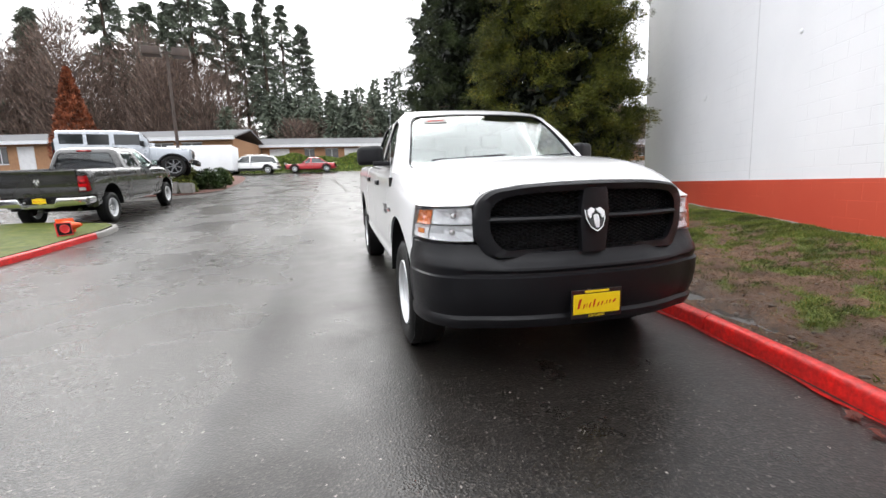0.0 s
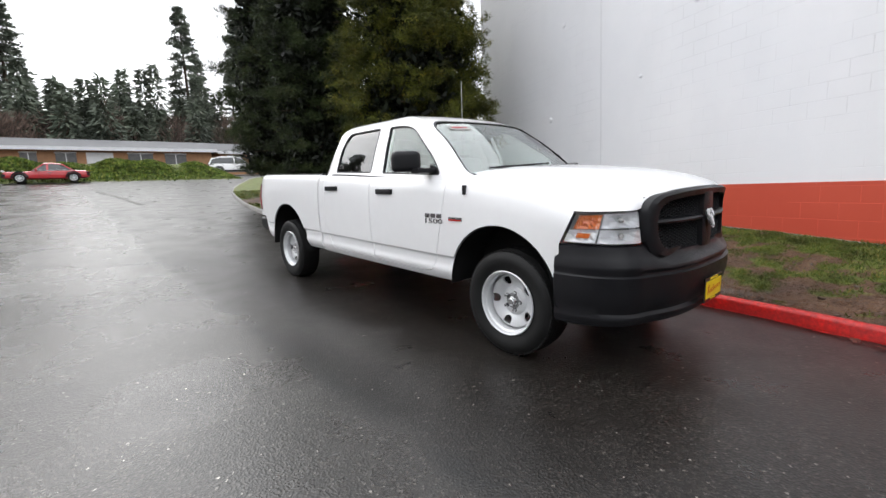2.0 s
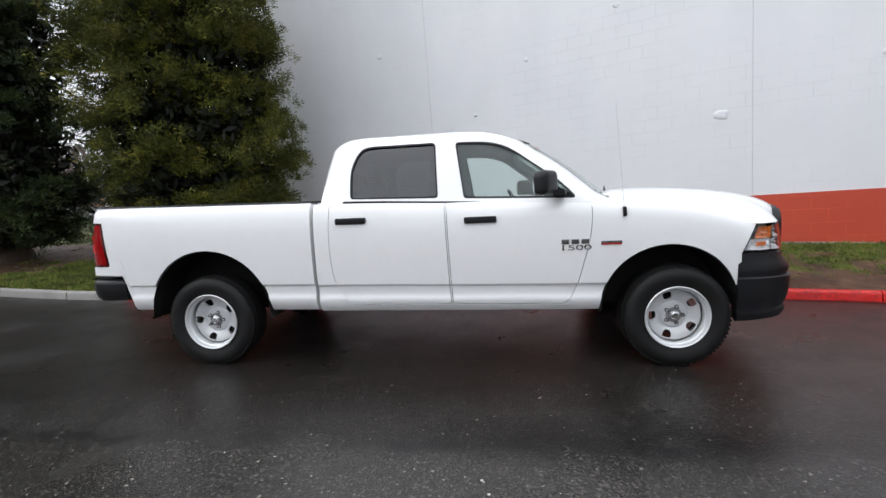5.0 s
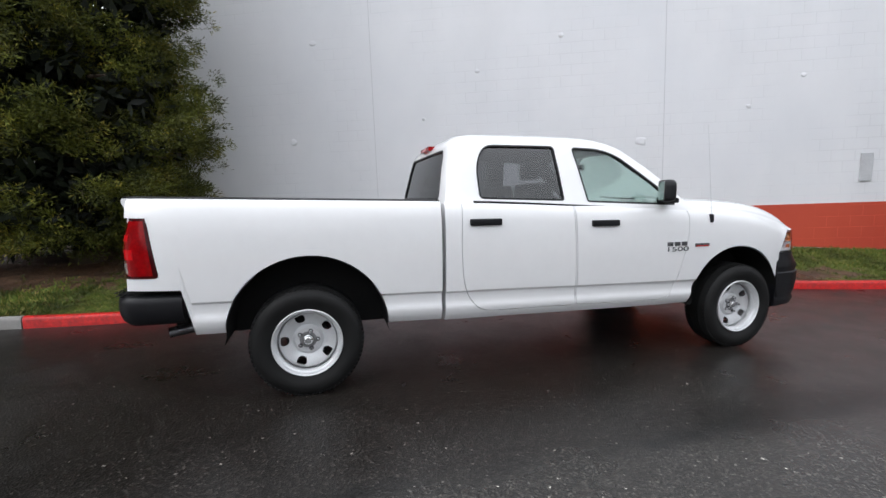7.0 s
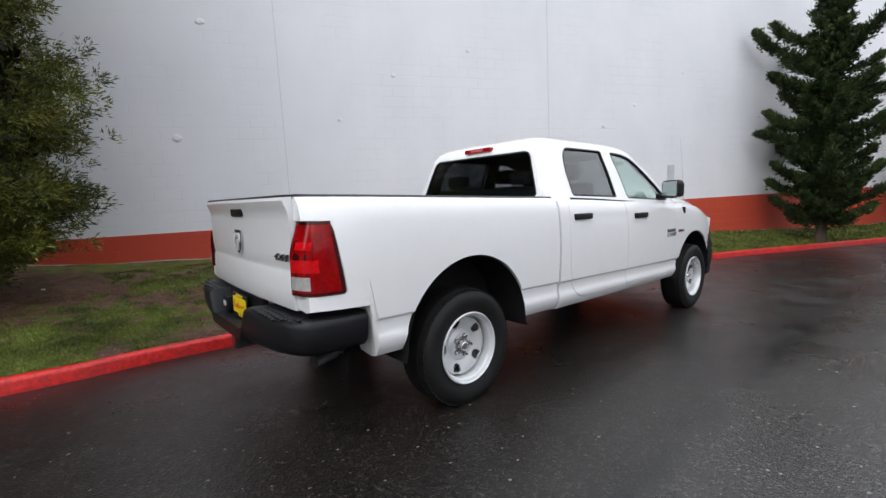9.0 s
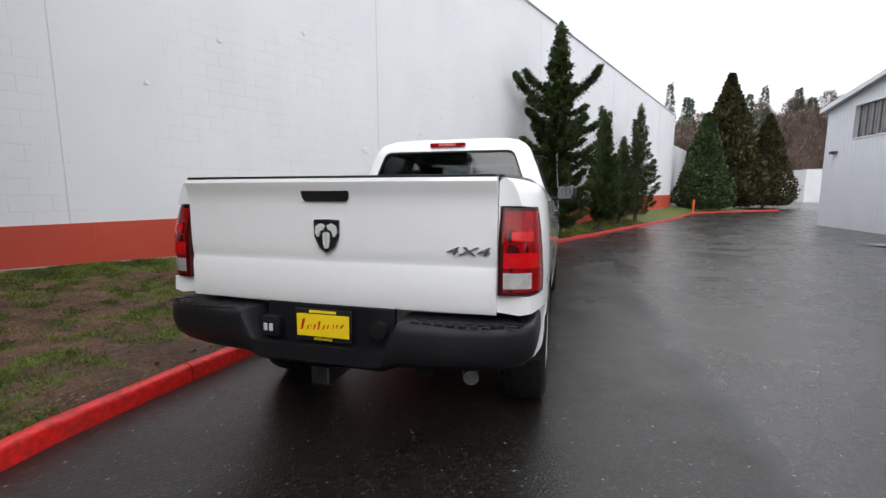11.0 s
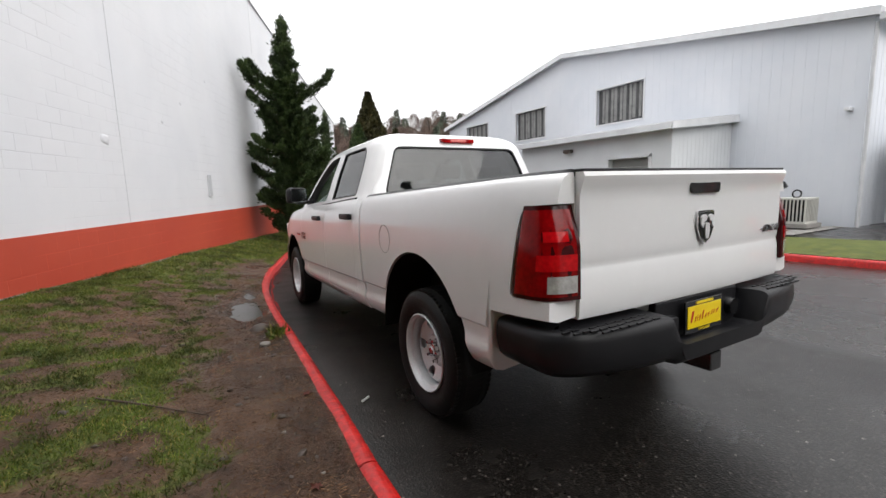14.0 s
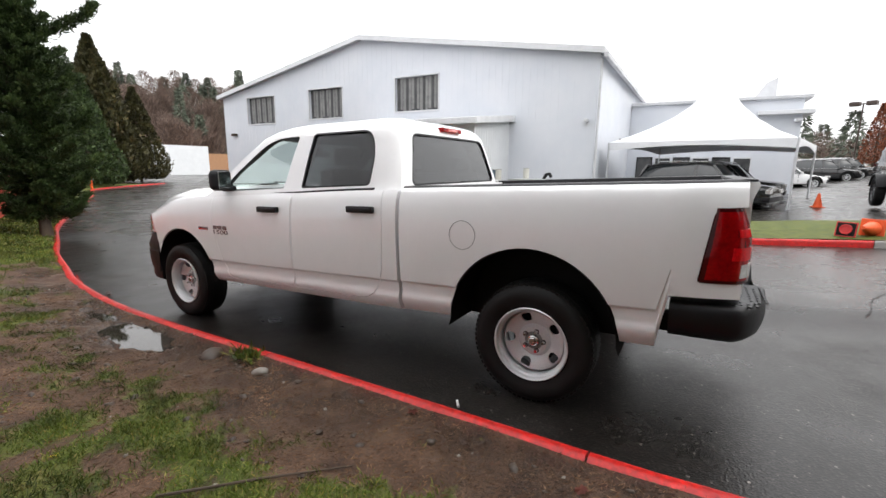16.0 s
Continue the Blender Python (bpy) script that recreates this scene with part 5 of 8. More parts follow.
    ins = [(3.335 + 0.092 * math.cos(a), 1.055 + 0.092 * math.sin(a)) for a in (2 * math.pi * k / 40 for k in range(40))]
    rows = loft(bm, [[(0.984, *p) for p in ring], [(0.9868, *p) for p in ring], [(0.9868, *p) for p in ins], [(0.984, *p) for p in ins]], caps=False)
    part("fuel_flap", bm, M["grey_door"], root, "round fuel flap outline")


def under(root):
    bm = bmesh.new()
    for side in (-1, 1):
        box(bm, side * 0.42 - 0.04, side * 0.42 + 0.04, -0.7, 4.75, 0.44, 0.56)
    box(bm, -0.62, 0.62, 3.72, 3.87, 0.33, 0.45)
    box(bm, -0.62, 0.62, -0.08, 0.08, 0.33, 0.45)
    box(bm, -0.35, 0.35, 0.2, 2.6, 0.38, 0.50)
    box(bm, 0.45, 0.74, 1.6, 2.9, 0.44, 0.55)
    part("chassis", bm, M["dark_void"], root)


def interior(root):
    cab = M["cab_trim"]
    part("cab_floor", boxed(-0.80, 0.80, 0.72, 2.72, 0.56, 0.62), M["dark_void"], root)
    bm = bmesh.new()
    loft(bm, [[(x, y, z) for y, z in ((0.35, 1.20), (0.40, 1.29), (0.60, 1.315), (0.86, 1.30), (0.98, 1.25), (1.0, 1.12), (0.93, 0.95), (0.7, 0.9))] for x in (-0.78, -0.4, 0.0, 0.4, 0.78)])
    part("dashboard", bm, cab, root, smooth=40)
    bm = bmesh.new()
    m = pose(0.40, 1.10, 1.22, 62, 0, 0)
    bmesh.ops.create_circle(bm, segments=8, radius=0.001)
    bm.clear()
    rings = []
    for k in range(28):
        a = 2 * math.pi * k / 28
        rings.append([m @ Vector(((0.185 + 0.016 * math.cos(b)) * math.cos(a), (0.185 + 0.016 * math.cos(b)) * math.sin(a), 0.016 * math.sin(b))) for b in (2 * math.pi * i / 8 for i in range(8))])
    rings.append(rings[0])
    loft(bm, rings, caps=False)
    for a in (0.2, math.pi - 0.2, -math.pi / 2):
        tube(bm, m @ Vector((0, 0, -0.02)), m @ Vector((0.18 * math.cos(a), 0.18 * math.sin(a), 0)), 0.03, 0.02, 8)
    part("steering_wheel", bm, M["black_plastic"], root, smooth=50)
    for x in (-0.40, 0.40):
        bm = bmesh.new()
        box(bm, x - 0.26, x + 0.26, 1.25, 1.80, 0.85, 1.02, 0.05)
        box(bm, x - 0.25, x + 0.25, 1.74, 1.90, 0.98, 1.50, 0.05)
        seat = part("front_seat", bm, cab, root, "dark grey seat", smooth=50)
        part("headrest", boxed(x - 0.13, x + 0.13, 1.80, 1.90, 1.53, 1.69, 0.04), cab, seat, smooth=50)
    bm = bmesh.new()
    box(bm, -0.68, 0.68, 2.10, 2.55, 0.85, 1.02, 0.05)
    box(bm, -0.68, 0.68, 2.50, 2.64, 0.98, 1.46, 0.05)
    seat = part("rear_bench", bm, cab, root, "dark grey seat", smooth=50)
    for x in (-0.42, 0.42):
        part("headrest", boxed(x - 0.12, x + 0.12, 2.52, 2.62, 1.48, 1.60, 0.03), cab, seat, smooth=50)
    bm = bmesh.new()
    box(bm, -0.12, 0.12, 1.10, 1.13, 1.64, 1.70, 0.012)
    tube(bm, (0, 1.11, 1.70), (0, 1.06, 1.77), 0.012, 0.012, 8)
    part("inside_mirror", bm, M["black_plastic"], root, smooth=40)


M["unit_dark"] = surface("unit_dark", (0.06, 0.06, 0.065), (0.09, 0.09, 0.095), 10, 0.5, 0, 120, 0.1, 0.0, 0.2, "Object")
M["paper_white"] = surface("paper_white", (0.78, 0.78, 0.76), (0.7, 0.7, 0.68), 20, 0.7, 0, 90, 0.1)
M["lamp_red_mid"] = surface("lamp_red_mid", (0.34, 0.002, 0.004), (0.24, 0.0015, 0.003), 18, 0.12, 0, 60, 0.0, 0.3, 0.3, "Object")
M["lamp_red"] = surface("lamp_red", (0.06, 0.004, 0.005), (0.045, 0.003, 0.004), 14, 0.10, 0, 60, 0.0, 1.0, 0.3, "Object")
M["lamp_red_bright"] = surface("lamp_red_bright", (0.70, 0.006, 0.010), (0.55, 0.004, 0.008), 25, 0.12, 0, 60, 0.0, 0.3, 0.3, "Object")
for red in ("lamp_red", "lamp_red_mid", "lamp_red_bright"):
    M[red].node_tree.nodes["Principled BSDF"].inputs["Specular IOR Level"].default_value = 0.22
    M[red].node_tree.nodes["Principled BSDF"].inputs["Coat Weight"].default_value = 0.12
M["chrome_satin"] = surface("chrome_satin", (0.88, 0.88, 0.89), (0.80, 0.80, 0.81), 6, 0.35, 0.35, 60, 0.0, 0.0, 0.05, "Object")
M["lamp_red_pale"] = surface("lamp_red_pale", (0.75, 0.22, 0.2), (0.6, 0.1, 0.1), 20, 0.1, 0, 60, 0.0, 1.0, 0.2, "Object")
M["lamp_clear"] = surface("lamp_clear", (0.7, 0.68, 0.66), (0.5, 0.48, 0.47), 30, 0.12, 0.3, 120, 0.1, 1.0, 0.3, "Object")
M["lamp_amber"] = surface("lamp_amber", (0.80, 0.20, 0.03), (0.7, 0.14, 0.02), 30, 0.15, 0, 90, 0.0, 1.0, 0.2, "Object")
M["lamp_lens"] = glass_material("lamp_lens", (0.95, 0.96, 0.97))
M["chrome_dark"] = surface("chrome_dark", (0.25, 0.25, 0.26), (0.16, 0.16, 0.17), 12, 0.3, 0.9, 90, 0.0, 0.0, 0.1, "Object")
M["plate_yellow"] = surface("plate_yellow", (0.90, 0.66, 0.01), (0.85, 0.60, 0.01), 12, 0.4, 0, 90, 0.0, 0.2, 0.05, "Object")
M["plate_red"] = surface("plate_red", (0.55, 0.01, 0.01), (0.45, 0.01, 0.01), 12, 0.4, 0, 90, 0.0, 0.2, 0.05, "Object")
M["cab_trim"] = surface("cab_trim", (0.06, 0.06, 0.063), (0.09, 0.09, 0.092), 6, 0.7, 0, 150, 0.3, 0.0, 0.2, "Object")
pickup(Matrix.Translation((0.016, 0, 0)) @ LANE @ Matrix.Diagonal((1.018, 1, 1, 1)), M["white_paint"], M["black_plastic"], "white crew-cab pickup with black bumpers parked by the red kerb", True)


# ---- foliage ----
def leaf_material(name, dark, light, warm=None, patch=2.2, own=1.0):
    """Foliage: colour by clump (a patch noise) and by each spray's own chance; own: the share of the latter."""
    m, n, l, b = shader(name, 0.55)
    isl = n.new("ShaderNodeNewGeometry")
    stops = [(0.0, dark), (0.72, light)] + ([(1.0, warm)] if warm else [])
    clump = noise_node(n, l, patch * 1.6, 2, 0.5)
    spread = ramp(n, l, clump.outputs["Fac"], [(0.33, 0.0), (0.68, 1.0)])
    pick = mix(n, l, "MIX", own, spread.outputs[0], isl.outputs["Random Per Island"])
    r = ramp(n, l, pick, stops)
    # broad tone by clump; its dark end also paints the shade between clumps
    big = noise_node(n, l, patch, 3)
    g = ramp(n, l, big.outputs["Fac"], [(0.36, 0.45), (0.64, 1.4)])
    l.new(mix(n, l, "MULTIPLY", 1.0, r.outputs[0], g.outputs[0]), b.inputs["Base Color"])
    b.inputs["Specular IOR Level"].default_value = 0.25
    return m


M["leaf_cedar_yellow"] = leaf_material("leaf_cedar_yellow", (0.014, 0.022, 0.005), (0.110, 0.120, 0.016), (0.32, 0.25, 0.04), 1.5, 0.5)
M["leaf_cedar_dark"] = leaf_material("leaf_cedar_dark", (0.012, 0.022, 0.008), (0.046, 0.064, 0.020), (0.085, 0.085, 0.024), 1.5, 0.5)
# inner copy of the cedar leaf, coloured dark for the shade in there
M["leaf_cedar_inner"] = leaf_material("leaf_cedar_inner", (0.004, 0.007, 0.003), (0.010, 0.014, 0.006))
M["leaf_juniper"] = leaf_material("leaf_juniper", (0.014, 0.028, 0.010), (0.050, 0.078, 0.024), (0.080, 0.105, 0.034), 2.2, 0.6)
M["leaf_cone"] = leaf_material("leaf_cone", (0.022, 0.024, 0.009), (0.055, 0.050, 0.018), (0.10, 0.068, 0.026), 1.0, 0.6)
# far firs only: a slight haze is mixed into this pale grey-green
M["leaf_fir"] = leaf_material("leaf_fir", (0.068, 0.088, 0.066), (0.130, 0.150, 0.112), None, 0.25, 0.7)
M["leaf_copper"] = leaf_material("leaf_copper", (0.12, 0.035, 0.018), (0.26, 0.085, 0.04))
M["leaf_shrub"] = leaf_material("leaf_shrub", (0.04, 0.06, 0.012), (0.12, 0.14, 0.03), (0.22, 0.20, 0.04))
M["leaf_ivy"] = leaf_material("leaf_ivy", (0.045, 0.09, 0.016), (0.15, 0.20, 0.035), (0.24, 0.25, 0.06))
M["twig"] = leaf_material("twig", (0.10, 0.070, 0.058), (0.18, 0.128, 0.105), (0.24, 0.17, 0.135))
M["blade"] = leaf_material("blade", (0.040, 0.066, 0.009), (0.105, 0.140, 0.020), (0.24, 0.19, 0.06))
M["bark"] = surface("bark", (0.06, 0.042, 0.03), (0.10, 0.07, 0.05), 4, 0.9, 0, 30, 0.9)


def sprays(name, at, way, length, width, material, parent=None, kind="", fold=0.25, rng=None):
    """Many small folded leaf sprays (two triangles each), as one mesh. at, way: arrays of feet and directions."""
    rng = rng or np.random.default_rng(1)
    n = len(at)
    way = way / (np.linalg.norm(way, axis=1, keepdims=True) + 1e-9)
    other = rng.normal(size=(n, 3))
    side = np.cross(way, other)
    side /= np.linalg.norm(side, axis=1, keepdims=True) + 1e-9
    up = np.cross(side, way)
    L = (length * rng.uniform(0.6, 1.3, n))[:, None]
    Wd = (width * rng.uniform(0.6, 1.3, n))[:, None]
    mid = at + way * L * 0.45
    v = np.stack([at, mid + side * Wd + up * Wd * fold, at + way * L, mid - side * Wd + up * Wd * fold], 1).reshape(-1, 3)
    i = np.arange(n) * 4
    faces = np.concatenate([np.stack([i, i + 1, i + 2], 1), np.stack([i, i + 2, i + 3], 1)])
    data = bpy.data.meshes.new(name)
    data.vertices.add(len(v))
    data.vertices.foreach_set("co", v.ravel())
    data.loops.add(len(faces) * 3)
    data.loops.foreach_set("vertex_index", faces.ravel())
    data.polygons.add(len(faces))
    data.polygons.foreach_set("loop_start", np.arange(len(faces)) * 3)
    data.update(calc_edges=True)
    data.validate()
    ob = mesh_object(name, data, material, parent)
    if kind:
        ob["kind"] = kind
    return ob


def limb_mesh(paths, sides=7):
    """Joined tapered limbs; a path is a list of (point, radius)."""
    bm = bmesh.new()
    for path in paths:
        rings = []
        for k, (p, r) in enumerate(path):
            p = Vector(p)
            a, b = Vector(path[max(0, k - 1)][0]), Vector(path[min(len(path) - 1, k + 1)][0])
            turn = (b - a).to_track_quat("Z", "Y").to_matrix()
            rings.append([p + turn @ Vector((r * math.cos(t), r * math.sin(t), 0)) for t in (2 * math.pi * i / sides for i in range(sides))])
        loft(bm, rings)
    return bm


def cedar(x, y, height, radius, seed, mat, label, skirt=1.0, count=24000, trunk=0.28):
    """A broad columnar cedar: flared trunk, limbs, and a crown of drooping clumps of sprays."""
    rng = np.random.default_rng(seed)
    foot = lane_point(x, y, 0.2)
    t = tagged(empty("cedar_tree", Matrix.Translation(foot)), label, "tree", "cedars by the wall")
    paths = [[((0, 0, -0.3), trunk * 1.5), ((0.02, 0, 0.1), trunk * 1.15), ((0.03, 0.02, 0.8), trunk * 0.9), ((0.0, 0.05, height * 0.4), trunk * 0.6), ((0, 0, height * 0.95), 0.03)]]
    nb = 46
    for k in range(nb):
        z = skirt + (height - skirt) * (k / nb) ** 1.1
        a = k * 2.4 + rng.uniform(-0.3, 0.3)
        r = radius * (1 - (z / height) ** 2.2) * rng.uniform(0.7, 0.95) + 0.1
        paths.append([((0, 0, z), 0.05), ((r * 0.5 * math.cos(a), r * 0.5 * math.sin(a), z + 0.12), 0.03), ((r * math.cos(a), r * math.sin(a), z + 0.0), 0.012)])
    part("trunk", limb_mesh(paths), M["bark"], t, smooth=60)
    # boughs on a lumpy envelope, each a spray of tufts; most of them in the lower part, which is seen from near by
    def envelope(z):
        return radius * np.clip(1.05 * (1 - (z / height) ** 3.0), 0.05, 1) * np.clip(0.70 + (z - skirt) / 2.4, 0.70, 1.0)

    tufts, per = 20, 52
    nb = count // (tufts * per)
    low = rng.uniform(size=nb) < 0.84
    z = skirt + np.where(low, (7.6 - skirt) * rng.uniform(0, 1, nb), 7.6 - skirt + (height - 7.6) * rng.uniform(0, 1, nb) ** 1.3)
    a = rng.uniform(0, 2 * math.pi, nb)
    lump = 1 + 0.10 * np.sin(3 * a + z * 1.7 + seed) + 0.08 * np.sin(5 * a - z * 2.9) + rng.normal(0, 0.03, nb)
    r = envelope(z) * lump * np.where(rng.uniform(size=nb) < 0.30, rng.uniform(0.55, 0.80, nb), rng.uniform(0.84, 1.04, nb))
    c = np.stack([r * np.cos(a), r * np.sin(a), z], 1)
    out = np.stack([np.cos(a), np.sin(a), np.zeros(nb)], 1)
    tb = np.repeat(np.arange(nb), tufts)
    size = rng.uniform(0.13, 0.21, nb)[tb][:, None]
    tc = c[tb] + rng.normal(size=(len(tb), 3)) * size * np.array([1.0, 1.0, 0.62]) + out[tb] * rng.uniform(-0.5, 1.0, len(tb))[:, None] * size
    idx = np.repeat(np.arange(len(tb)), per)
    n = len(idx)
    off = rng.normal(size=(n, 3)) * np.array([0.050, 0.050, 0.038])
    way = out[tb[idx]] * 0.55 + off * 9.0 + rng.normal(size=(n, 3)) * 0.35 + np.array([0, 0, 0.10])
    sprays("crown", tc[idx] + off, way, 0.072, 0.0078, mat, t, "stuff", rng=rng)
    # inner twigs close the crown; the shade inside is painted as near-black leaf colour
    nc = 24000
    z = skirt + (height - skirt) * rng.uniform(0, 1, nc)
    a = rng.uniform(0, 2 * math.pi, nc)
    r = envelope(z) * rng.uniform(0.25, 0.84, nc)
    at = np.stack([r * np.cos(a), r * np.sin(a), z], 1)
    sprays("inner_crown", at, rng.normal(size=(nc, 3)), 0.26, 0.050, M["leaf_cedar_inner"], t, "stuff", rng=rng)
    return t


def juniper(x, y, height, radius, seed, label, arms, zbase=None, count=9000, trunk_h=0.35):
    """A ragged upright conifer: layered boughs with upswept tips, a few long arms, each clad in short tufts.
    arms: way round, height of the fork, reach, rise to the tip."""
    rng = np.random.default_rng(seed)
    foot = Vector((x, y, ground_z(x, y) + 0.25 if zbase is None else zbase))
    t = tagged(empty("conifer_tree", Matrix.Translation(foot)), label, "tree", "conifers along the wall")
    paths = [[((0, 0, -0.4), 0.15), ((0.03, 0, height * 0.3), 0.10), ((-0.03, 0.02, height * 0.65), 0.06), ((0, 0, height), 0.010)]]
    girth = smooth_curve([(0.0, 0.50), (0.10, 0.92), (0.22, 1.0), (0.45, 0.90), (0.58, 0.66), (0.66, 0.42), (0.80, 0.30), (0.93, 0.14), (1.0, 0.05)])
    nb = 124
    for k in range(nb):
        u = (k + rng.uniform(0, 1)) / nb
        z = trunk_h + (height * 0.97 - trunk_h) * u
        a = k * 2.399 + rng.uniform(-0.4, 0.4)
        r = radius * girth(u) * rng.uniform(0.62, 1.18)
        lift = 0.20 * r + 0.06
        paths.append([((0, 0, z), 0.028), ((0.5 * r * math.cos(a), 0.5 * r * math.sin(a), z - 0.05 * r), 0.016), ((0.85 * r * math.cos(a), 0.85 * r * math.sin(a), z + 0.35 * lift), 0.010), ((r * math.cos(a), r * math.sin(a), z + lift), 0.004)])
    for a, z, r, lift in arms:
        paths.append([((0, 0, z), 0.05), ((0.5 * r * math.cos(a), 0.5 * r * math.sin(a), z + 0.30 * lift), 0.034), ((0.85 * r * math.cos(a), 0.85 * r * math.sin(a), z + 0.65 * lift), 0.02), ((r * math.cos(a), r * math.sin(a), z + lift), 0.005)])
    part("trunk", limb_mesh(paths, 6), M["bark"], t, smooth=60)
    ats, ways = [], []
    reach = [sum((Vector(b[0]) - Vector(a[0])).length for a, b in zip(p, p[1:])) for p in paths]
    total = sum(reach[1:]) + 0.8 * reach[0]
    for k, path in enumerate(paths):
        pts = np.array([p for p, _ in path])
        if k == 0:
            pts[0, 2] = height * 0.15
        arm = k > nb
        m = int(count * reach[k] / total * (0.8 if k == 0 else 1.5 if arm else 1.0))
        # tufts sit in knots along the bough
        knots = max(3, int(reach[k] / 0.11))
        at_knot = (rng.integers(0, knots, m) + 0.5 + rng.normal(0, 0.16, m)) / knots
        q = np.clip(at_knot, 0.0 if k == 0 else 0.10, 1.0)
        seg = np.clip(q * (len(pts) - 1), 0, len(pts) - 1.001)
        i = seg.astype(int)
        f = (seg - i)[:, None]
        base = pts[i] * (1 - f) + pts[i + 1] * f
        d = pts[i + 1] - pts[i]
        d = d / np.linalg.norm(d, axis=1, keepdims=True)
        thick = ((0.13 if arm else 0.12) * (1 - 0.72 * q) + 0.03)[:, None] if k else (0.15 * (1 - 0.85 * q) + 0.03)[:, None]
        off = rng.normal(size=(m, 3)) * thick * np.array([0.62, 0.62, 0.42])
        ats.append(base + off)
        ways.append(d * 0.8 + off * 5 + np.array([0, 0, 0.30]) + rng.normal(size=(m, 3)) * 0.35)
    sprays("crown", np.concatenate(ats), np.concatenate(ways), 0.085, 0.017, M["leaf_juniper"], t, "stuff", rng=rng)
    return t


def cone_tree(x, y, height, radius, seed, label, mat, count=9000, trunk_h=0.3, foot=None):
    """A dense clipped-looking cone or column of upright sprays on a short trunk."""
    rng = np.random.default_rng(seed)
    foot = lane_point(x, y) if foot is None else foot
    t = tagged(empty("column_tree", Matrix.Translation(foot)), label, "tree")
    part("trunk", limb_mesh([[((0, 0, -0.3), 0.16), ((0, 0, height * 0.5), 0.09), ((0, 0, height * 0.95), 0.01)]]), M["bark"], t, smooth=60)
    u = rng.uniform(0, 1, count) ** 1.25
    z = trunk_h + (height - trunk_h) * u
    a = rng.uniform(0, 2 * math.pi, count)
    env = radius * (1 - u ** 1.35) * np.clip(0.65 + u * 4, 0.65, 1) + 0.03
    lump = 1 + 0.10 * np.sin(4 * a + z * 1.1 + seed) + 0.08 * np.sin(7 * a - z * 2) + rng.normal(0, 0.07, count)
    r = env * lump * np.where(rng.uniform(size=count) < 0.25, rng.uniform(0.3, 0.85, count), 1.0)
    out = np.stack([np.cos(a), np.sin(a), np.zeros(count)], 1)
    at = out * r[:, None] + np.array([0, 0, 1]) * z[:, None]
    way = out * 0.45 + np.array([0, 0, 0.8]) + rng.normal(size=(count, 3)) * 0.4
    s = 0.035 * height
    sprays("crown", at, way, s * 0.9, s * 0.28, mat, t, "stuff", rng=rng)
    return t


def fir(height, radius, seed, bare=0.25, count=11000, name="fir_tree", label="tall dark green fir tree beyond the street"):
    """A tall fir with layered drooping boughs and ragged gaps; built at the origin."""
    rng = np.random.default_rng(seed)
    t = tagged(empty(name), label, "tree", "firs beyond the street")
    part("trunk", limb_mesh([[((0, 0, -0.5), height * 0.014), ((0, 0, height * 0.6), height * 0.008), ((0, 0, height), 0.02)]], 6), M["bark"], t, smooth=60)
    tiers = int(height * 1.5)
    ats, ways = [], []
    per = count // tiers
    for k in range(tiers):
        u = (k + rng.uniform(0, 1)) / tiers
        z = height * (bare + (1 - bare) * u)
        for _ in range(4):
            if rng.uniform() < 0.14:
                continue
            a = rng.uniform(0, 2 * math.pi)
            r = (radius * (1 - u) ** 0.75 * rng.uniform(0.55, 1.1) + 0.25) * (0.6 + 0.4 * min(1, u * 5))
            n = max(4, per // 4)
            q = rng.uniform(0.1, 1, n) ** 0.7
            base = np.stack([q * r * math.cos(a), q * r * math.sin(a), z - 0.22 * r * q ** 1.5 + 0 * q], 1)
            base += rng.normal(size=(n, 3)) * np.array([0.22, 0.22, 0.12])
            ats.append(base)
            ways.append(np.tile([math.cos(a), math.sin(a), -0.35], (n, 1)) + rng.normal(size=(n, 3)) * 0.5)
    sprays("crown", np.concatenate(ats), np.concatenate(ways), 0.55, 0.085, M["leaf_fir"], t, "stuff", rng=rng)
    return t


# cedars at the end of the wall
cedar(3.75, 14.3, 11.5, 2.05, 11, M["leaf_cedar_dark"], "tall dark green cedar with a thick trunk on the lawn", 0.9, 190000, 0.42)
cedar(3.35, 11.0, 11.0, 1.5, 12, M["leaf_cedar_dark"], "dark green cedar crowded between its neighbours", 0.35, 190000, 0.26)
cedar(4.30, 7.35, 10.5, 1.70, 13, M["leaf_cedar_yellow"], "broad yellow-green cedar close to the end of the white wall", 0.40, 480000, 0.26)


def by_wall(s, off):
    p = wall_point(s, off)
    return p.x, p.y


juniper(-0.78, -9.05, 7.05, 1.22, 21, "tall ragged dark green conifer by the white wall", [(0.58, 4.25, 1.65, 1.05), (2.45, 4.45, 1.55, 0.85), (0.35, 4.7, 1.2, 0.8), (0.9, 3.6, 1.5, 0.5), (-0.5, 4.1, 1.2, 0.7), (0.6, 2.4, 1.5, 0.35), (3.4, 3.3, 1.3, 0.5)], count=130000)
juniper(*by_wall(-13.6, 1.1), 5.2, 0.95, 22, "forked dark green conifer by the white wall", [(1.3, 1.0, 0.8, 4.2), (-1.9, 1.6, 0.9, 3.6), (-1.6, 2.2, 1.6, 2.2), (1.2, 0.5, 1.3, 2.2)], count=46000)
juniper(*by_wall(-17.2, 1.0), 4.4, 0.8, 24, "thin dark green conifer by the white wall", [(1.3, 1.4, 1.0, 1.6), (-1.9, 1.8, 1.0, 1.5)], count=24000)
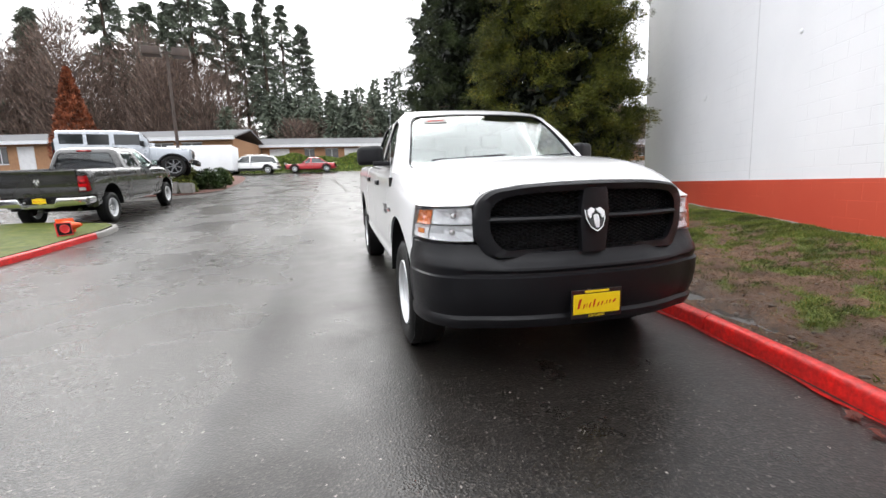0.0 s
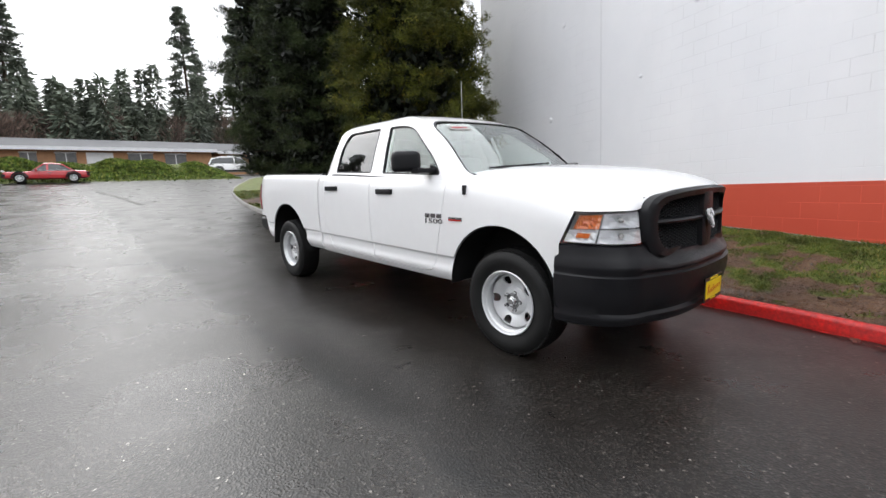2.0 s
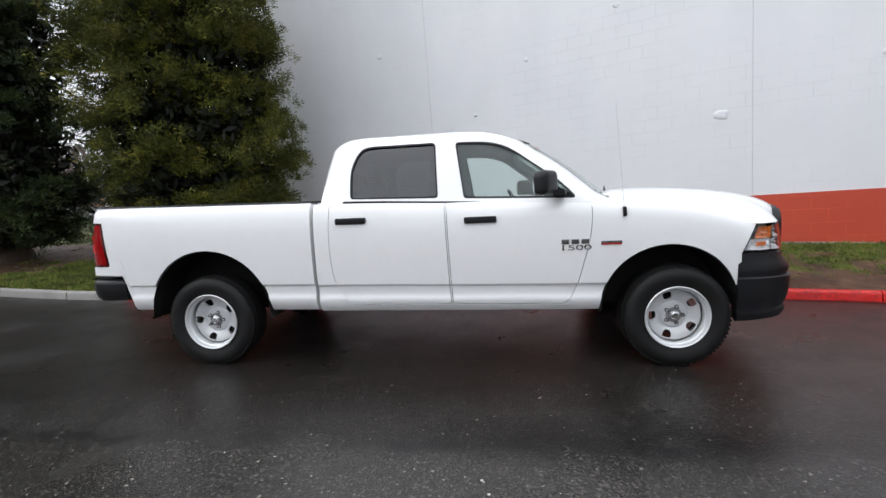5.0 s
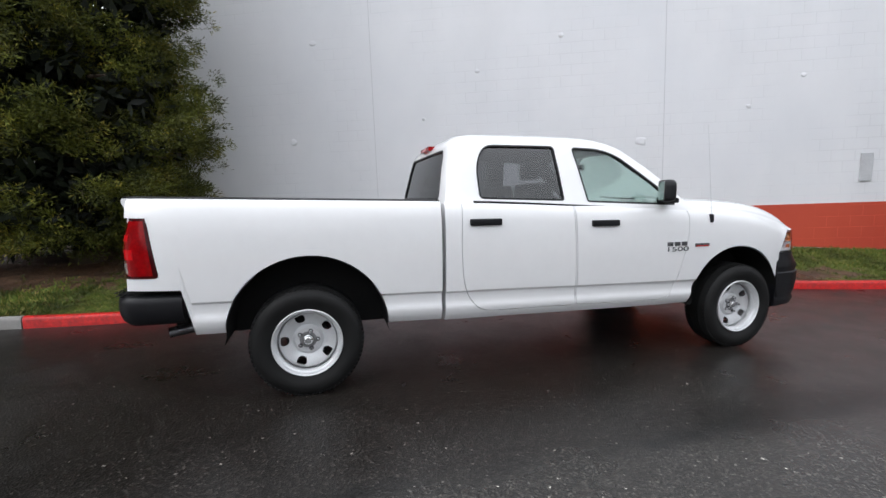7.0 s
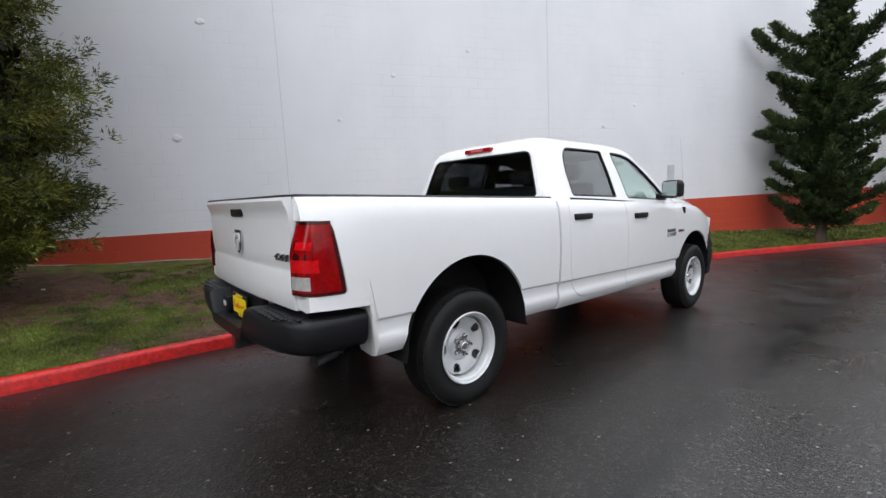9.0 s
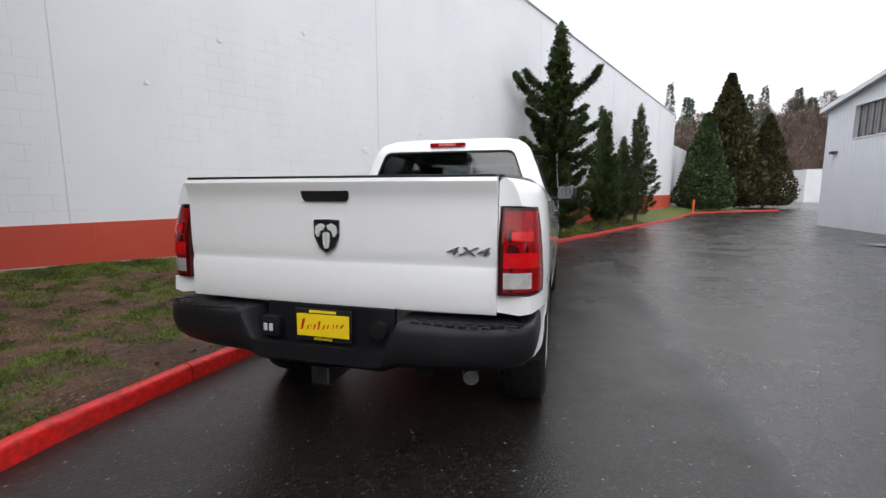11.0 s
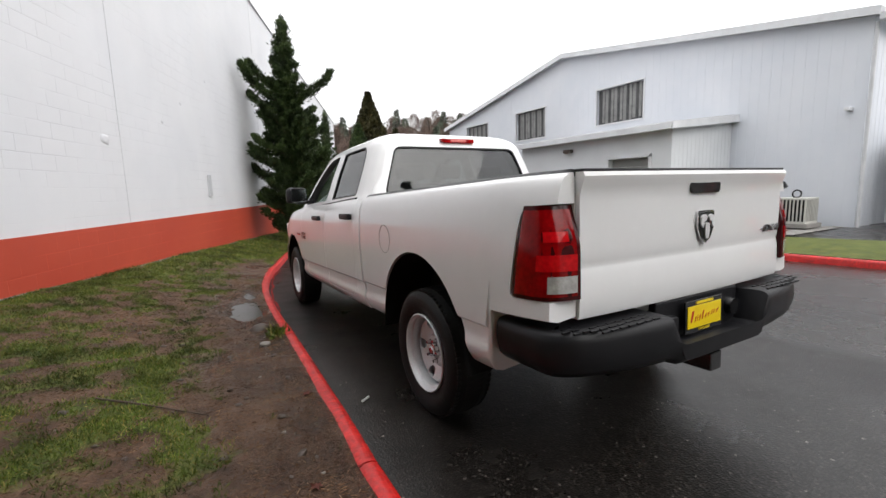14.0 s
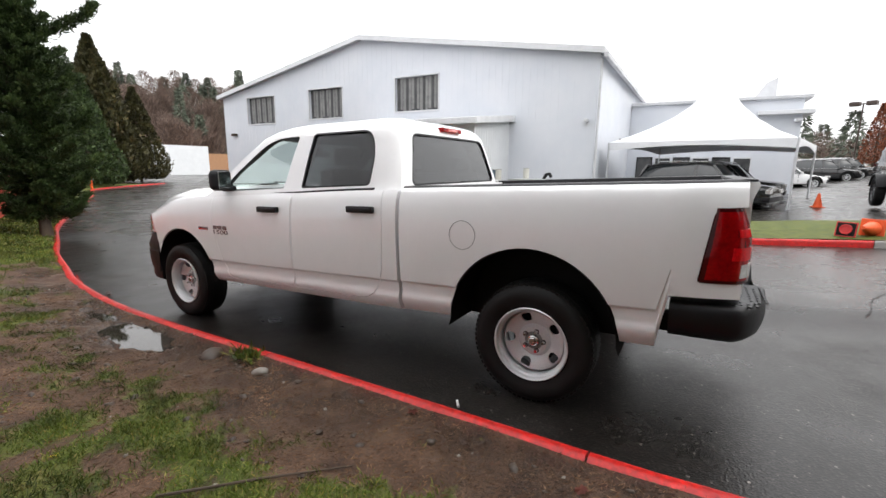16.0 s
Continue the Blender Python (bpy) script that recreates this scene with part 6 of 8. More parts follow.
juniper(*by_wall(-20.0, 1.1), 6.4, 1.1, 23, "ragged dark green conifer near the far wall end", [(-1.9, 3.0, 1.9, 2.2), (-1.7, 2.2, 1.7, 1.2), (1.2, 3.4, 1.3, 2.0)], count=36000)
cone_tree(-16.6, -44.0, 13.0, 3.3, 31, "broad brownish-green conical cedar beside the lane", M["leaf_cone"], 15000)
cone_tree(-21.5, -47.5, 9.6, 2.6, 32, "smaller brownish-green conical cedar beside the lane", M["leaf_cone"], 11000)
cone_tree(-13.0, -37.5, 8.5, 2.2, 33, "dark conical cedar beside the lane", M["leaf_juniper"], 10000)


# ---- white wall details ----
M["joint_grey"] = surface("joint_grey", (0.60, 0.61, 0.63), (0.66, 0.66, 0.68), 3, 0.7, 0, 40, 0.05)
bm = bmesh.new()
box(bm, 0, 6, -75, WALL_A - 0.02, -1.5, 5.6)
low = tagged(part("wall_north", bm, M["white_block"]), "lower white wall running on past the tall one", "wall", kind="structure")
low.matrix_basis = wall_m @ Matrix.Translation((0.4, 0, 0))
for s in (-30.5, -18.5, -9.2, -0.70, 4.92):
    bm = bmesh.new()
    box(bm, -0.004, 0.0, s - 0.006, s + 0.006, RED_TOP, WALL_TOP)
    j = part("control_joint", bm, M["joint_grey"], wall)
rng = np.random.default_rng(5)
SPALLS = [(-0.3, 2.36, 0.13), (2.80, 3.85, 0.06), (6.1, 4.6, 0.09), (6.65, 2.67, 0.10), (1.2, 4.4, 0.07), (-3.1, 3.4, 0.06), (-4.6, 4.2, 0.05), (8.2, 3.1, 0.05), (3.9, 3.0, 0.05), (-2.2, 2.9, 0.06)]
for s, z, r in SPALLS:
    bm = bmesh.new()
    ring = [(s + r * f * math.cos(a), z + r * 0.8 * f * math.sin(a)) for a, f in ((2 * math.pi * k / 14, rng.uniform(0.75, 1.15)) for k in range(14))]
    rows = loft(bm, [[(-d, s + (p - s) * f, z + (q - z) * f) for p, q in ring] for d, f in ((0.0, 0.85), (0.009, 0.72), (0.014, 0.45), (0.012, 0.15))], caps=False)
    bm.faces.new(rows[-1])
    part("paint_patch", bm, M["white_block"], wall, smooth=70)
part("vent_plate", boxed(-0.03, 0.0, -4.35, -4.15, 1.45, 1.95, 0.006), M["garage_trim"], wall)


# ---- grey garage across the lane ----
def garage():
    g0 = lane_point(-14.6, -10.5)
    root = tagged(empty("garage_building", Matrix.Translation((-14.6, 0, 0))), "pale grey metal-sided garage with a low gable roof", "building")
    W = M["garage_wall"]
    A, B, C = -22.1, 0.95, -10.65
    EA, EB, PK = 5.62, 5.85, 7.72
    # front wall with three window openings
    bm = bmesh.new()
    prism(bm, [(A, -1.5), (B, -1.5), (B, EB), (C, PK), (A, EA)], 0, -0.25, 0.0)
    WINS = [(-19.75, -17.3, 3.98, 5.50), (-14.48, -12.05, 4.08, 5.60), (-8.60, -6.16, 4.18, 5.74)]
    for y0, y1, z0, z1 in WINS:
        bm = boolean(bm, boxed(-0.5, 0.3, y0, y1, z0, z1), "DIFFERENCE")
    part("wall", bm, W, root)
    bm = bmesh.new()
    box(bm, -30, -0.25, B - 0.25, B, -1.5, EB)
    part("side_wall", bm, W, root)
    part("back_wall", boxed(-30, -0.25, A, A + 0.25, -1.5, EA), W, root)
    bm = bmesh.new()
    y = A + 0.15
    while y < B:
        top = EA + (PK - EA) * (y - A) / (C - A) if y < C else PK + (EB - PK) * (y - C) / (B - C)
        spans = [(-1.0, top - 0.15)]
        for y0, y1, z0, z1 in WINS:
            if y0 - 0.1 < y < y1 + 0.1:
                spans = [(-1.0, z0 - 0.1), (z1 + 0.1, top - 0.15)]
        for z0, z1 in spans:
            prism(bm, [(y - 0.03, z0), (y + 0.03, z0), (y + 0.03, z1), (y - 0.03, z1)], 0, 0.0, 0.005)
        y += 0.305
    part("siding_rib", bm, W, root)["kind"] = "stuff"
    bm = bmesh.new()
    x = -29.8
    while x < -0.3:
        prism(bm, [(x, -1.0), (x + 0.06, -1.0), (x + 0.06, EB - 0.1), (x, EB - 0.1)], 1, B, B + 0.005)
        x += 0.305
    part("siding_rib", bm, W, root)["kind"] = "stuff"
    for y0, z0, y1, z1 in ((A - 0.2, EA - 0.02, C, PK), (C, PK, B + 0.2, EB - 0.02)):
        bm = bmesh.new()
        prism(bm, [(y0, z0), (y1, z1), (y1, z1 + 0.16), (y0, z0 + 0.16)], 0, -30, 0.30)
        roof = part("roof", bm, M["garage_trim"], root)
        bm = bmesh.new()
        prism(bm, [(y0, z0 - 0.06), (y1, z1 - 0.06), (y1, z1 + 0.17), (y0, z0 + 0.17)], 0, 0.30, 0.33)
        part("fascia", bm, M["white_trim"], roof)
    part("gutter", boxed(-30, 0.33, B + 0.18, B + 0.34, EB - 0.22, EB - 0.04, 0.02), M["garage_trim"], root)
    bm = bmesh.new()
    tube(bm, (0.05, B + 0.08, EB - 0.2), (0.05, B + 0.08, 0.0), 0.05, 0.05, 8)
    part("downpipe", bm, M["garage_trim"], root, smooth=50)
    for y0, y1, z0, z1 in WINS:
        win = part("window", boxed(-0.20, -0.16, y0, y1, z0, z1), M["window_dark"], root, "dark window with hanging blinds")
        for a, b, c, d in ((y0 - 0.06, y1 + 0.06, z0 - 0.07, z0), (y0 - 0.06, y1 + 0.06, z1, z1 + 0.06), (y0 - 0.06, y0, z0, z1), (y1, y1 + 0.06, z0, z1)):
            part("window_frame", boxed(-0.03, 0.03, a, b, c, d, 0.006), M["white_trim"], win)
        k = 0
        y = y0 + 0.05
        while y < y1 - 0.1:
            part("blind_slat", boxed(-0.155, -0.14, y, y + 0.085 + 0.04 * (k % 3), z0 + 0.1 * (k % 2), z1), M["blind_grey"] if k % 3 else M["window_dark"], win)
            y += 0.16
            k += 1
    # lean-to with roller door
    X, BA, BB = 3.4, -9.9, -2.6
    bm = bmesh.new()
    prism(bm, [(0.0, -1.2), (X, -1.2), (X, 3.15), (0.0, 3.54)], 1, BA, BB)
    bm = boolean(bm, boxed(X - 0.25, X + 0.3, -5.0, -3.38, -1.0, 2.33), "DIFFERENCE")
    lean = part("lean_to", bm, M["lean_wall"], root, "pale lean-to with a flat overhanging roof")
    bm = bmesh.new()
    prism(bm, [(0.0, 3.55), (X + 0.35, 3.17), (X + 0.35, 3.30), (0.0, 3.72)], 1, BA - 0.15, BB + 0.2)
    part("lean_to_roof", bm, M["white_trim"], lean)
    bm = bmesh.new()
    for k in range(38):
        y = BA - 0.1 + k * 0.2
        prism(bm, [(0.0, 3.72), (X + 0.36, 3.30), (X + 0.36, 3.335), (0.0, 3.755)], 1, y, y + 0.05)
    part("roof_rib", bm, M["garage_trim"], lean)["kind"] = "stuff"
    part("roof_fascia", boxed(X + 0.35, X + 0.40, BA - 0.15, BB + 0.2, 3.10, 3.31, 0.01), M["white_trim"], lean)
    bm = bmesh.new()
    prism(bm, [(0.0, 3.48), (X + 0.35, 3.10), (X + 0.35, 3.31), (0.0, 3.73)], 1, BB + 0.2, BB + 0.24)
    part("roof_fascia", bm, M["white_trim"], lean)
    bm = bmesh.new()
    for k in range(15):
        x = 0.1 + k * 0.22
        box(bm, x, x + 0.05, BB, BB + 0.006, -1.0, 3.45 - 0.115 * x)
    part("siding_rib", bm, M["lean_wall"], lean)["kind"] = "stuff"
    for k in range(9):
        part("door_slat", boxed(X - 0.22, X - 0.19, -5.0, -3.38, -0.2 + 0.28 * k, 0.07 + 0.28 * k, 0.005), M["grey_door"], lean)
    for y in (-5.09, -3.38):
        part("door_jamb", boxed(X - 0.02, X + 0.05, y, y + 0.09, -0.3, 2.42, 0.005), M["white_trim"], lean)
    part("door_head", boxed(X - 0.02, X + 0.05, -5.09, -3.29, 2.33, 2.45, 0.005), M["white_trim"], lean)
    part("wall_lamp", boxed(X, X + 0.22, -7.1, -6.75, 2.72, 2.86, 0.02), M["dark_bronze"], lean, "dark wall lamp")
    part("wall_lamp", boxed(-0.0, 0.25, -21.2, -20.9, 3.3, 3.45, 0.02), M["dark_bronze"], root)
    part("wall_lamp", boxed(-6.2, -5.9, B, B + 0.35, 2.9, 3.05, 0.02), M["dark_bronze"], root)
    part("security_camera", boxed(0.0, 0.28, 0.55, 0.68, 3.35, 3.46, 0.02), M["white_trim"], root)
    part("side_door", boxed(X - 3.2, X - 3.14, -11.0, -10.1, -0.5, 2.6, 0.01), M["grey_door"], root)
    # apron
    return root


M["white_trim"] = surface("white_trim", (0.70, 0.71, 0.73), (0.60, 0.61, 0.63), 2, 0.45, 0, 40, 0.05)
M["lean_wall"] = surface("lean_wall", (0.66, 0.68, 0.70), (0.61, 0.63, 0.65), 1.2, 0.5, 0, 40, 0.06)
M["blind_grey"] = surface("blind_grey", (0.15, 0.15, 0.15), (0.26, 0.26, 0.25), 3, 0.6, 0, 40, 0.05)
M["dark_bronze"] = surface("dark_bronze", (0.05, 0.035, 0.028), (0.08, 0.055, 0.045), 3, 0.5, 0.2, 40, 0.05)
M["mulch"] = surface("mulch", (0.075, 0.030, 0.022), (0.12, 0.05, 0.035), 5, 0.9, 0, 35, 1.0)
M["brown_brick"] = surface("brown_brick", (0.30, 0.16, 0.085), (0.38, 0.21, 0.11), 3, 0.8, 0, 30, 0.4)
M["roof_grey"] = surface("roof_grey", (0.10, 0.105, 0.11), (0.15, 0.15, 0.155), 2, 0.7, 0, 30, 0.3)
M["tent_white"] = surface("tent_white", (0.85, 0.86, 0.88), (0.80, 0.81, 0.83), 1.5, 0.5, 0, 40, 0.04)
M["paint_black"] = surface("paint_black", (0.008, 0.009, 0.010), (0.011, 0.011, 0.012), 2, 0.2, 0, 30, 0, 1.0, 0.02, "Object")
M["paint_grey"] = surface("paint_grey", (0.035, 0.034, 0.034), (0.045, 0.044, 0.043), 2, 0.25, 0.3, 30, 0, 1.0, 0.02, "Object")
M["paint_silver"] = surface("paint_silver", (0.40, 0.43, 0.47), (0.36, 0.39, 0.43), 2, 0.3, 0.4, 30, 0, 1.0, 0.02, "Object")
M["car_glass"] = surface("car_glass", (0.02, 0.024, 0.026), (0.03, 0.034, 0.036), 2, 0.04, 0, 30, 0, 0.5, 0.02, "Object")
M["orange"] = surface("orange", (0.85, 0.12, 0.02), (0.7, 0.09, 0.02), 4, 0.5, 0, 50, 0.05)
M["sign_red"] = surface("sign_red", (0.65, 0.03, 0.03), (0.5, 0.03, 0.03), 4, 0.4, 0, 50, 0.05)
garage()


# ---- planted islands across the lane ----
def island(name, outline, kerb_mat, label, material, top=0.12):
    """A kerbed bed: its outline as a smooth closed line of (x, y), road side outwards."""
    pts = curve_points(outline, 0.3)
    bm = bmesh.new()
    cx, cy = sum(p.x for p in pts) / len(pts), sum(p.y for p in pts) / len(pts)
    rows = []
    for f in np.linspace(0.0, 0.99, 9):
        rows.append([bm.verts.new((p.x + (cx - p.x) * f, p.y + (cy - p.y) * f, ground_z(p.x + (cx - p.x) * f, p.y + (cy - p.y) * f) + top + 0.03 * min(1, f * 4) + 0.02 * noise.noise((p.x * 1.3, p.y * 1.3, f)))) for p in pts])
    for a, b in zip(rows, rows[1:]):
        for k in range(len(pts) - 1):
            bm.faces.new((a[k], a[k + 1], b[k + 1], b[k]))
    tagged(part(name, bm, material, smooth=60), label, name, kind="structure")
    return pts


SIDE_LAWN = [(-7.1, 8.9), (-6.4, 8.5), (-6.22, 7.7), (-6.35, 6.6), (-6.5, 5.2), (-6.65, 3.5), (-6.8, 1.5), (-7.0, -0.5), (-7.4, -2.2), (-8.2, -3.6), (-9.6, -4.7), (-11.1, -5.2)]
side_pts = curve_points(SIDE_LAWN, 0.3)
cut = next(k for k, p in enumerate(side_pts) if p.y < 7.5)
kerb_run("kerb_side_grey", side_pts[: cut + 1], M["concrete"], "bare grey end of the kerb at the side lawn", flip=1)
kerb_run("kerb_side", side_pts[cut:], M["kerb_red"], "red-painted kerb along the side lawn", flip=1)
bm = bmesh.new()
rows = []
for p in side_pts:
    far = -9.7 if p.y > -1.5 else -11.15
    far = min(far, p.x - 0.4)
    rows.append([bm.verts.new((p.x - 0.13 + (far - p.x + 0.13) * t, p.y, ground_z(p.x, p.y) + 0.125 + 0.06 * math.sin(math.pi * t) + 0.02 * noise.noise((p.x + t * 4, p.y, 2)))) for t in np.linspace(0, 1, 9)])
for a, b in zip(rows, rows[1:]):
    for k in range(8):
        bm.faces.new((a[k], a[k + 1], b[k + 1], b[k]))
tagged(part("lawn_side", bm, M["lawn_green"], smooth=60), "green wet lawn strip beside the garage lane", "lawn", kind="structure")
sheet("mulch_bed", spaced((-11.15, -9.0, 0.4)), spaced((-6.0, 0.8, 0.5)), lambda x, y: ground_z(x, y) + 0.16 + 0.02 * noise.noise((x * 3, y * 3, 0)), M["mulch"], "reddish-brown bark mulch by the lean-to")
sheet("apron", spaced((-14.4, -11.2, 0.8)), spaced((-12.0, 0.8, 0.8)), lambda x, y: ground_z(x, y) + 0.03, M["concrete"], "grey concrete apron before the lean-to")


# ---- vehicles ----
def road_wheel(parent, x, y, z, side, r, rim):
    hub = empty("wheel", pose(x, y, z, 0, 0, 0 if side > 0 else 180))
    hub.parent = parent
    ident = Matrix.Identity(4)
    bm = bmesh.new()
    h, q = 0.12, r * 0.66
    revolve(bm, [(q, h - 0.02), (q + 0.02, h), (r - 0.04, h), (r - 0.008, h - 0.03), (r, 0), (r - 0.01, -h + 0.03), (r - 0.05, -h), (q, -h)], ident, 28)
    part("tyre", bm, M["rubber"], hub, smooth=40)
    bm = bmesh.new()
    revolve(bm, [(q + 0.002, h - 0.015), (q - 0.02, h - 0.02), (q - 0.03, 0.02)], ident, 28)
    for k in range(7):
        m = Matrix.Rotation(2 * math.pi * k / 7, 4, "X")
        box(bm, 0.045, 0.085, -0.022, 0.022, 0.03, q - 0.015, 0, m)
    revolve(bm, [(0.0001, 0.10), (0.05, 0.095), (0.065, 0.05)], ident, 16)
    part("rim", bm, rim, hub, smooth=40)
    bm = bmesh.new()
    revolve(bm, [(0.0001, 0.02), (q - 0.01, 0.02)], ident, 20)
    part("brake_disc", bm, M["dark_void"], hub)
    return hub


def car(name, m, length, width, height, paint, label, kind="suv", wheel_r=0.36):
    """A parked car, nose towards -y of its own pose: lofted body, glazed upper part, lamps, wheels."""
    root = tagged(empty(name, m), label, "car")
    L, hw, H = length / 2, width / 2, height
    belt = H * 0.60
    if kind == "sedan":
        prof = [(-L, 0.35, 0.52), (-L + 0.12, 0.28, 0.70), (-L * 0.55, 0.25, belt - 0.06), (-L * 0.30, 0.24, belt), (L * 0.55, 0.24, belt + 0.03), (L - 0.15, 0.28, belt), (L, 0.36, 0.62)]
        top = [(-L * 0.36, belt - 0.02, 0.96), (-L * 0.06, H - 0.04, 0.72), (L * 0.12, H, 0.70), (L * 0.36, H - 0.06, 0.70), (L * 0.66, belt + 0.02, 0.92)]
    else:
        prof = [(-L, 0.40, 0.62), (-L + 0.08, 0.30, 0.86), (-L * 0.62, 0.27, belt - 0.05), (-L * 0.42, 0.26, belt), (0, 0.26, belt + 0.01), (L * 0.7, 0.28, belt + 0.06), (L - 0.1, 0.32, belt + 0.04), (L, 0.42, belt - 0.15)]
        top = [(-L * 0.50, belt - 0.02, 0.97), (-L * 0.22, H - 0.07, 0.76), (0, H, 0.74), (L * 0.55, H - 0.02, 0.73), (L * 0.80, H - 0.12, 0.75), (L * 0.97, belt + 0.02, 0.9)]
    bm = bmesh.new()
    rings = []
    for y, lo, hi in prof:
        t = abs(y) / L
        w = hw * (1 - 0.16 * max(0.0, (t - 0.7) / 0.3) ** 2)
        half = [(0, y, lo), (w * 0.85, y, lo), (w * 0.97, y, lo + 0.06), (w, y, lo + (hi - lo) * 0.45), (w * 0.985, y, lo + (hi - lo) * 0.75), (w * 0.95, y, hi - 0.03), (w * 0.86, y, hi), (0, y, hi + 0.03)]
        rings.append(mirror_ring(half))
    loft(bm, rings)
    ax = (-L + length * 0.19, L - length * 0.20)
    for y in ax:
        for side in (-1, 1):
            b = bmesh.new()
            prism(b, arch_poly(y, wheel_r, wheel_r + 0.05), 0, *sorted((side * (hw - 0.30), side * (hw + 0.2))))
            bm = boolean(bm, b, "DIFFERENCE")
    body = part("body", bm, paint, root, smooth=35)
    bm = bmesh.new()
    rings = []
    for y, z, w in top:
        base = belt - 0.06
        half = [(0, y, base), (hw * 0.93, y, base), (hw * 0.92, y, min(z, belt + 0.02)), (hw * w * (0.5 + 0.5 * 1), y, max(z - 0.06, base + 0.02)), (hw * w * 0.9, y, z), (0, y, z + 0.02)]
        rings.append(mirror_ring(half))
    loft(bm, rings)
    part("glasshouse", bm, M["car_glass"], root, "dark tinted windows", smooth=35)
    # roof skin and pillars
    bm = bmesh.new()
    inner = top[1:-1]
    rings = [mirror_ring([(0, y, z - 0.01), (hw * w * 0.95, y, z - 0.03), (hw * w * 1.0, y, z - 0.06), (hw * w * 1.02, y, z - 0.03), (hw * w * 0.9, y, z + 0.015), (0, y, z + 0.035)]) for y, z, w in inner]
    loft(bm, rings)
    part("roof", bm, paint, root, smooth=40)
    for side in (-1, 1):
        ys = [top[0][0] + 0.12, 0.05, top[-1][0] - 0.25]
        for k, (y0, y1) in enumerate(((top[0][0] + 0.05, top[1][0]), (0.02, 0.06), (top[-1][0] - 0.06, top[-2][0]))):
            bm = bmesh.new()
            z1 = H - 0.07
            loft(bm, [[(side * hw * (0.935 if z < belt + 0.1 else 0.765), (y0 if z < belt + 0.1 else y1) + dy, z) for dy in (-0.05, 0.05)] + [(side * hw * ((0.935 if z < belt + 0.1 else 0.765) - 0.05), (y0 if z < belt + 0.1 else y1) + dy, z) for dy in (0.05, -0.05)] for z in (belt - 0.02, z1)])
            part("pillar", bm, paint, root)
        bm = bmesh.new()
        box(bm, *sorted((side * (hw * 0.60), side * (hw * 0.93))), L - 0.16, L + 0.005, belt - 0.20, belt - 0.05, 0.02)
        part("tail_lamp", bm, M["lamp_red"], root)
        bm = bmesh.new()
        box(bm, *sorted((side * (hw * 0.50), side * (hw * 0.88))), -L + 0.0, -L + 0.14, 0.66, 0.80, 0.02)
        part("head_lamp", bm, M["lamp_clear"], root)
        bm = bmesh.new()
        box(bm, *sorted((side * (hw - 0.02), side * (hw + 0.16))), top[0][0] + 0.18, top[0][0] + 0.30, belt - 0.02, belt + 0.13, 0.03)
        part("door_mirror", bm, paint, root, smooth=40)
        for k, y in enumerate((-0.15, 0.85)):
            part("door_handle", boxed(*sorted((side * (hw - 0.01), side * (hw + 0.025))), y - 0.09 + 0.25, y + 0.09 + 0.25, belt - 0.13, belt - 0.10, 0.006), M["chrome_dark"], root)
        # bright line under the side windows, door seams and dark arch trims
        part("window_trim", boxed(*sorted((side * hw * 0.925, side * hw * 0.955)), top[0][0] + 0.15, top[-1][0] - 0.15, belt + 0.012, belt + 0.034, 0.004), M["chrome"], root)
        for y in (top[0][0] + 0.35, 0.10, L * 0.46):
            part("door_seam", boxed(*sorted((side * hw * 0.97, side * (hw + 0.003))), y, y + 0.012, 0.40, belt - 0.05), M["dark_void"], root)
        for y in ax:
            arc = [math.pi * (0.02 + 0.96 * k / 16) for k in range(17)]
            bm = bmesh.new()
            loft(bm, [[(side * (hw - dx), y + rad * math.cos(a), wheel_r + rad * math.sin(a)) for rad, dx in ((wheel_r + 0.045, 0.10), (wheel_r + 0.045, -0.012), (wheel_r + 0.11, -0.008), (wheel_r + 0.11, 0.10))] for a in arc])
            part("arch_trim", bm, M["black_plastic"], root, smooth=40)
        if kind == "suv":
            part("side_cladding", boxed(*sorted((side * hw * 0.90, side * (hw + 0.008))), ax[0] + wheel_r + 0.1, ax[1] - wheel_r - 0.1, 0.27, 0.44, 0.02), M["black_plastic"], root)
            bm = bmesh.new()
            tube(bm, (side * hw * 0.66, -L * 0.15, H + 0.05), (side * hw * 0.66, L * 0.62, H + 0.04), 0.02, 0.02, 8)
            part("roof_rail", bm, M["chrome"], root, smooth=50)
        for y in ax:
            road_wheel(root, side * (hw - 0.13), y, wheel_r, side, wheel_r, M["steel_rim"])
    bm = bmesh.new()
    box(bm, -hw * 0.9, hw * 0.9, -L - 0.02, -L + 0.2, 0.38, 0.56, 0.04)
    part("front_bumper", bm, M["black_plastic"], root, smooth=40)
    bm = bmesh.new()
    box(bm, -hw * 0.9, hw * 0.9, L - 0.2, L + 0.03, 0.42, 0.60, 0.04)
    part("rear_bumper", bm, M["black_plastic"], root, smooth=40)
    part("number_plate", boxed(-0.15, 0.15, L + 0.03, L + 0.04, 0.66, 0.80), M["plate_yellow"], root)
    return root


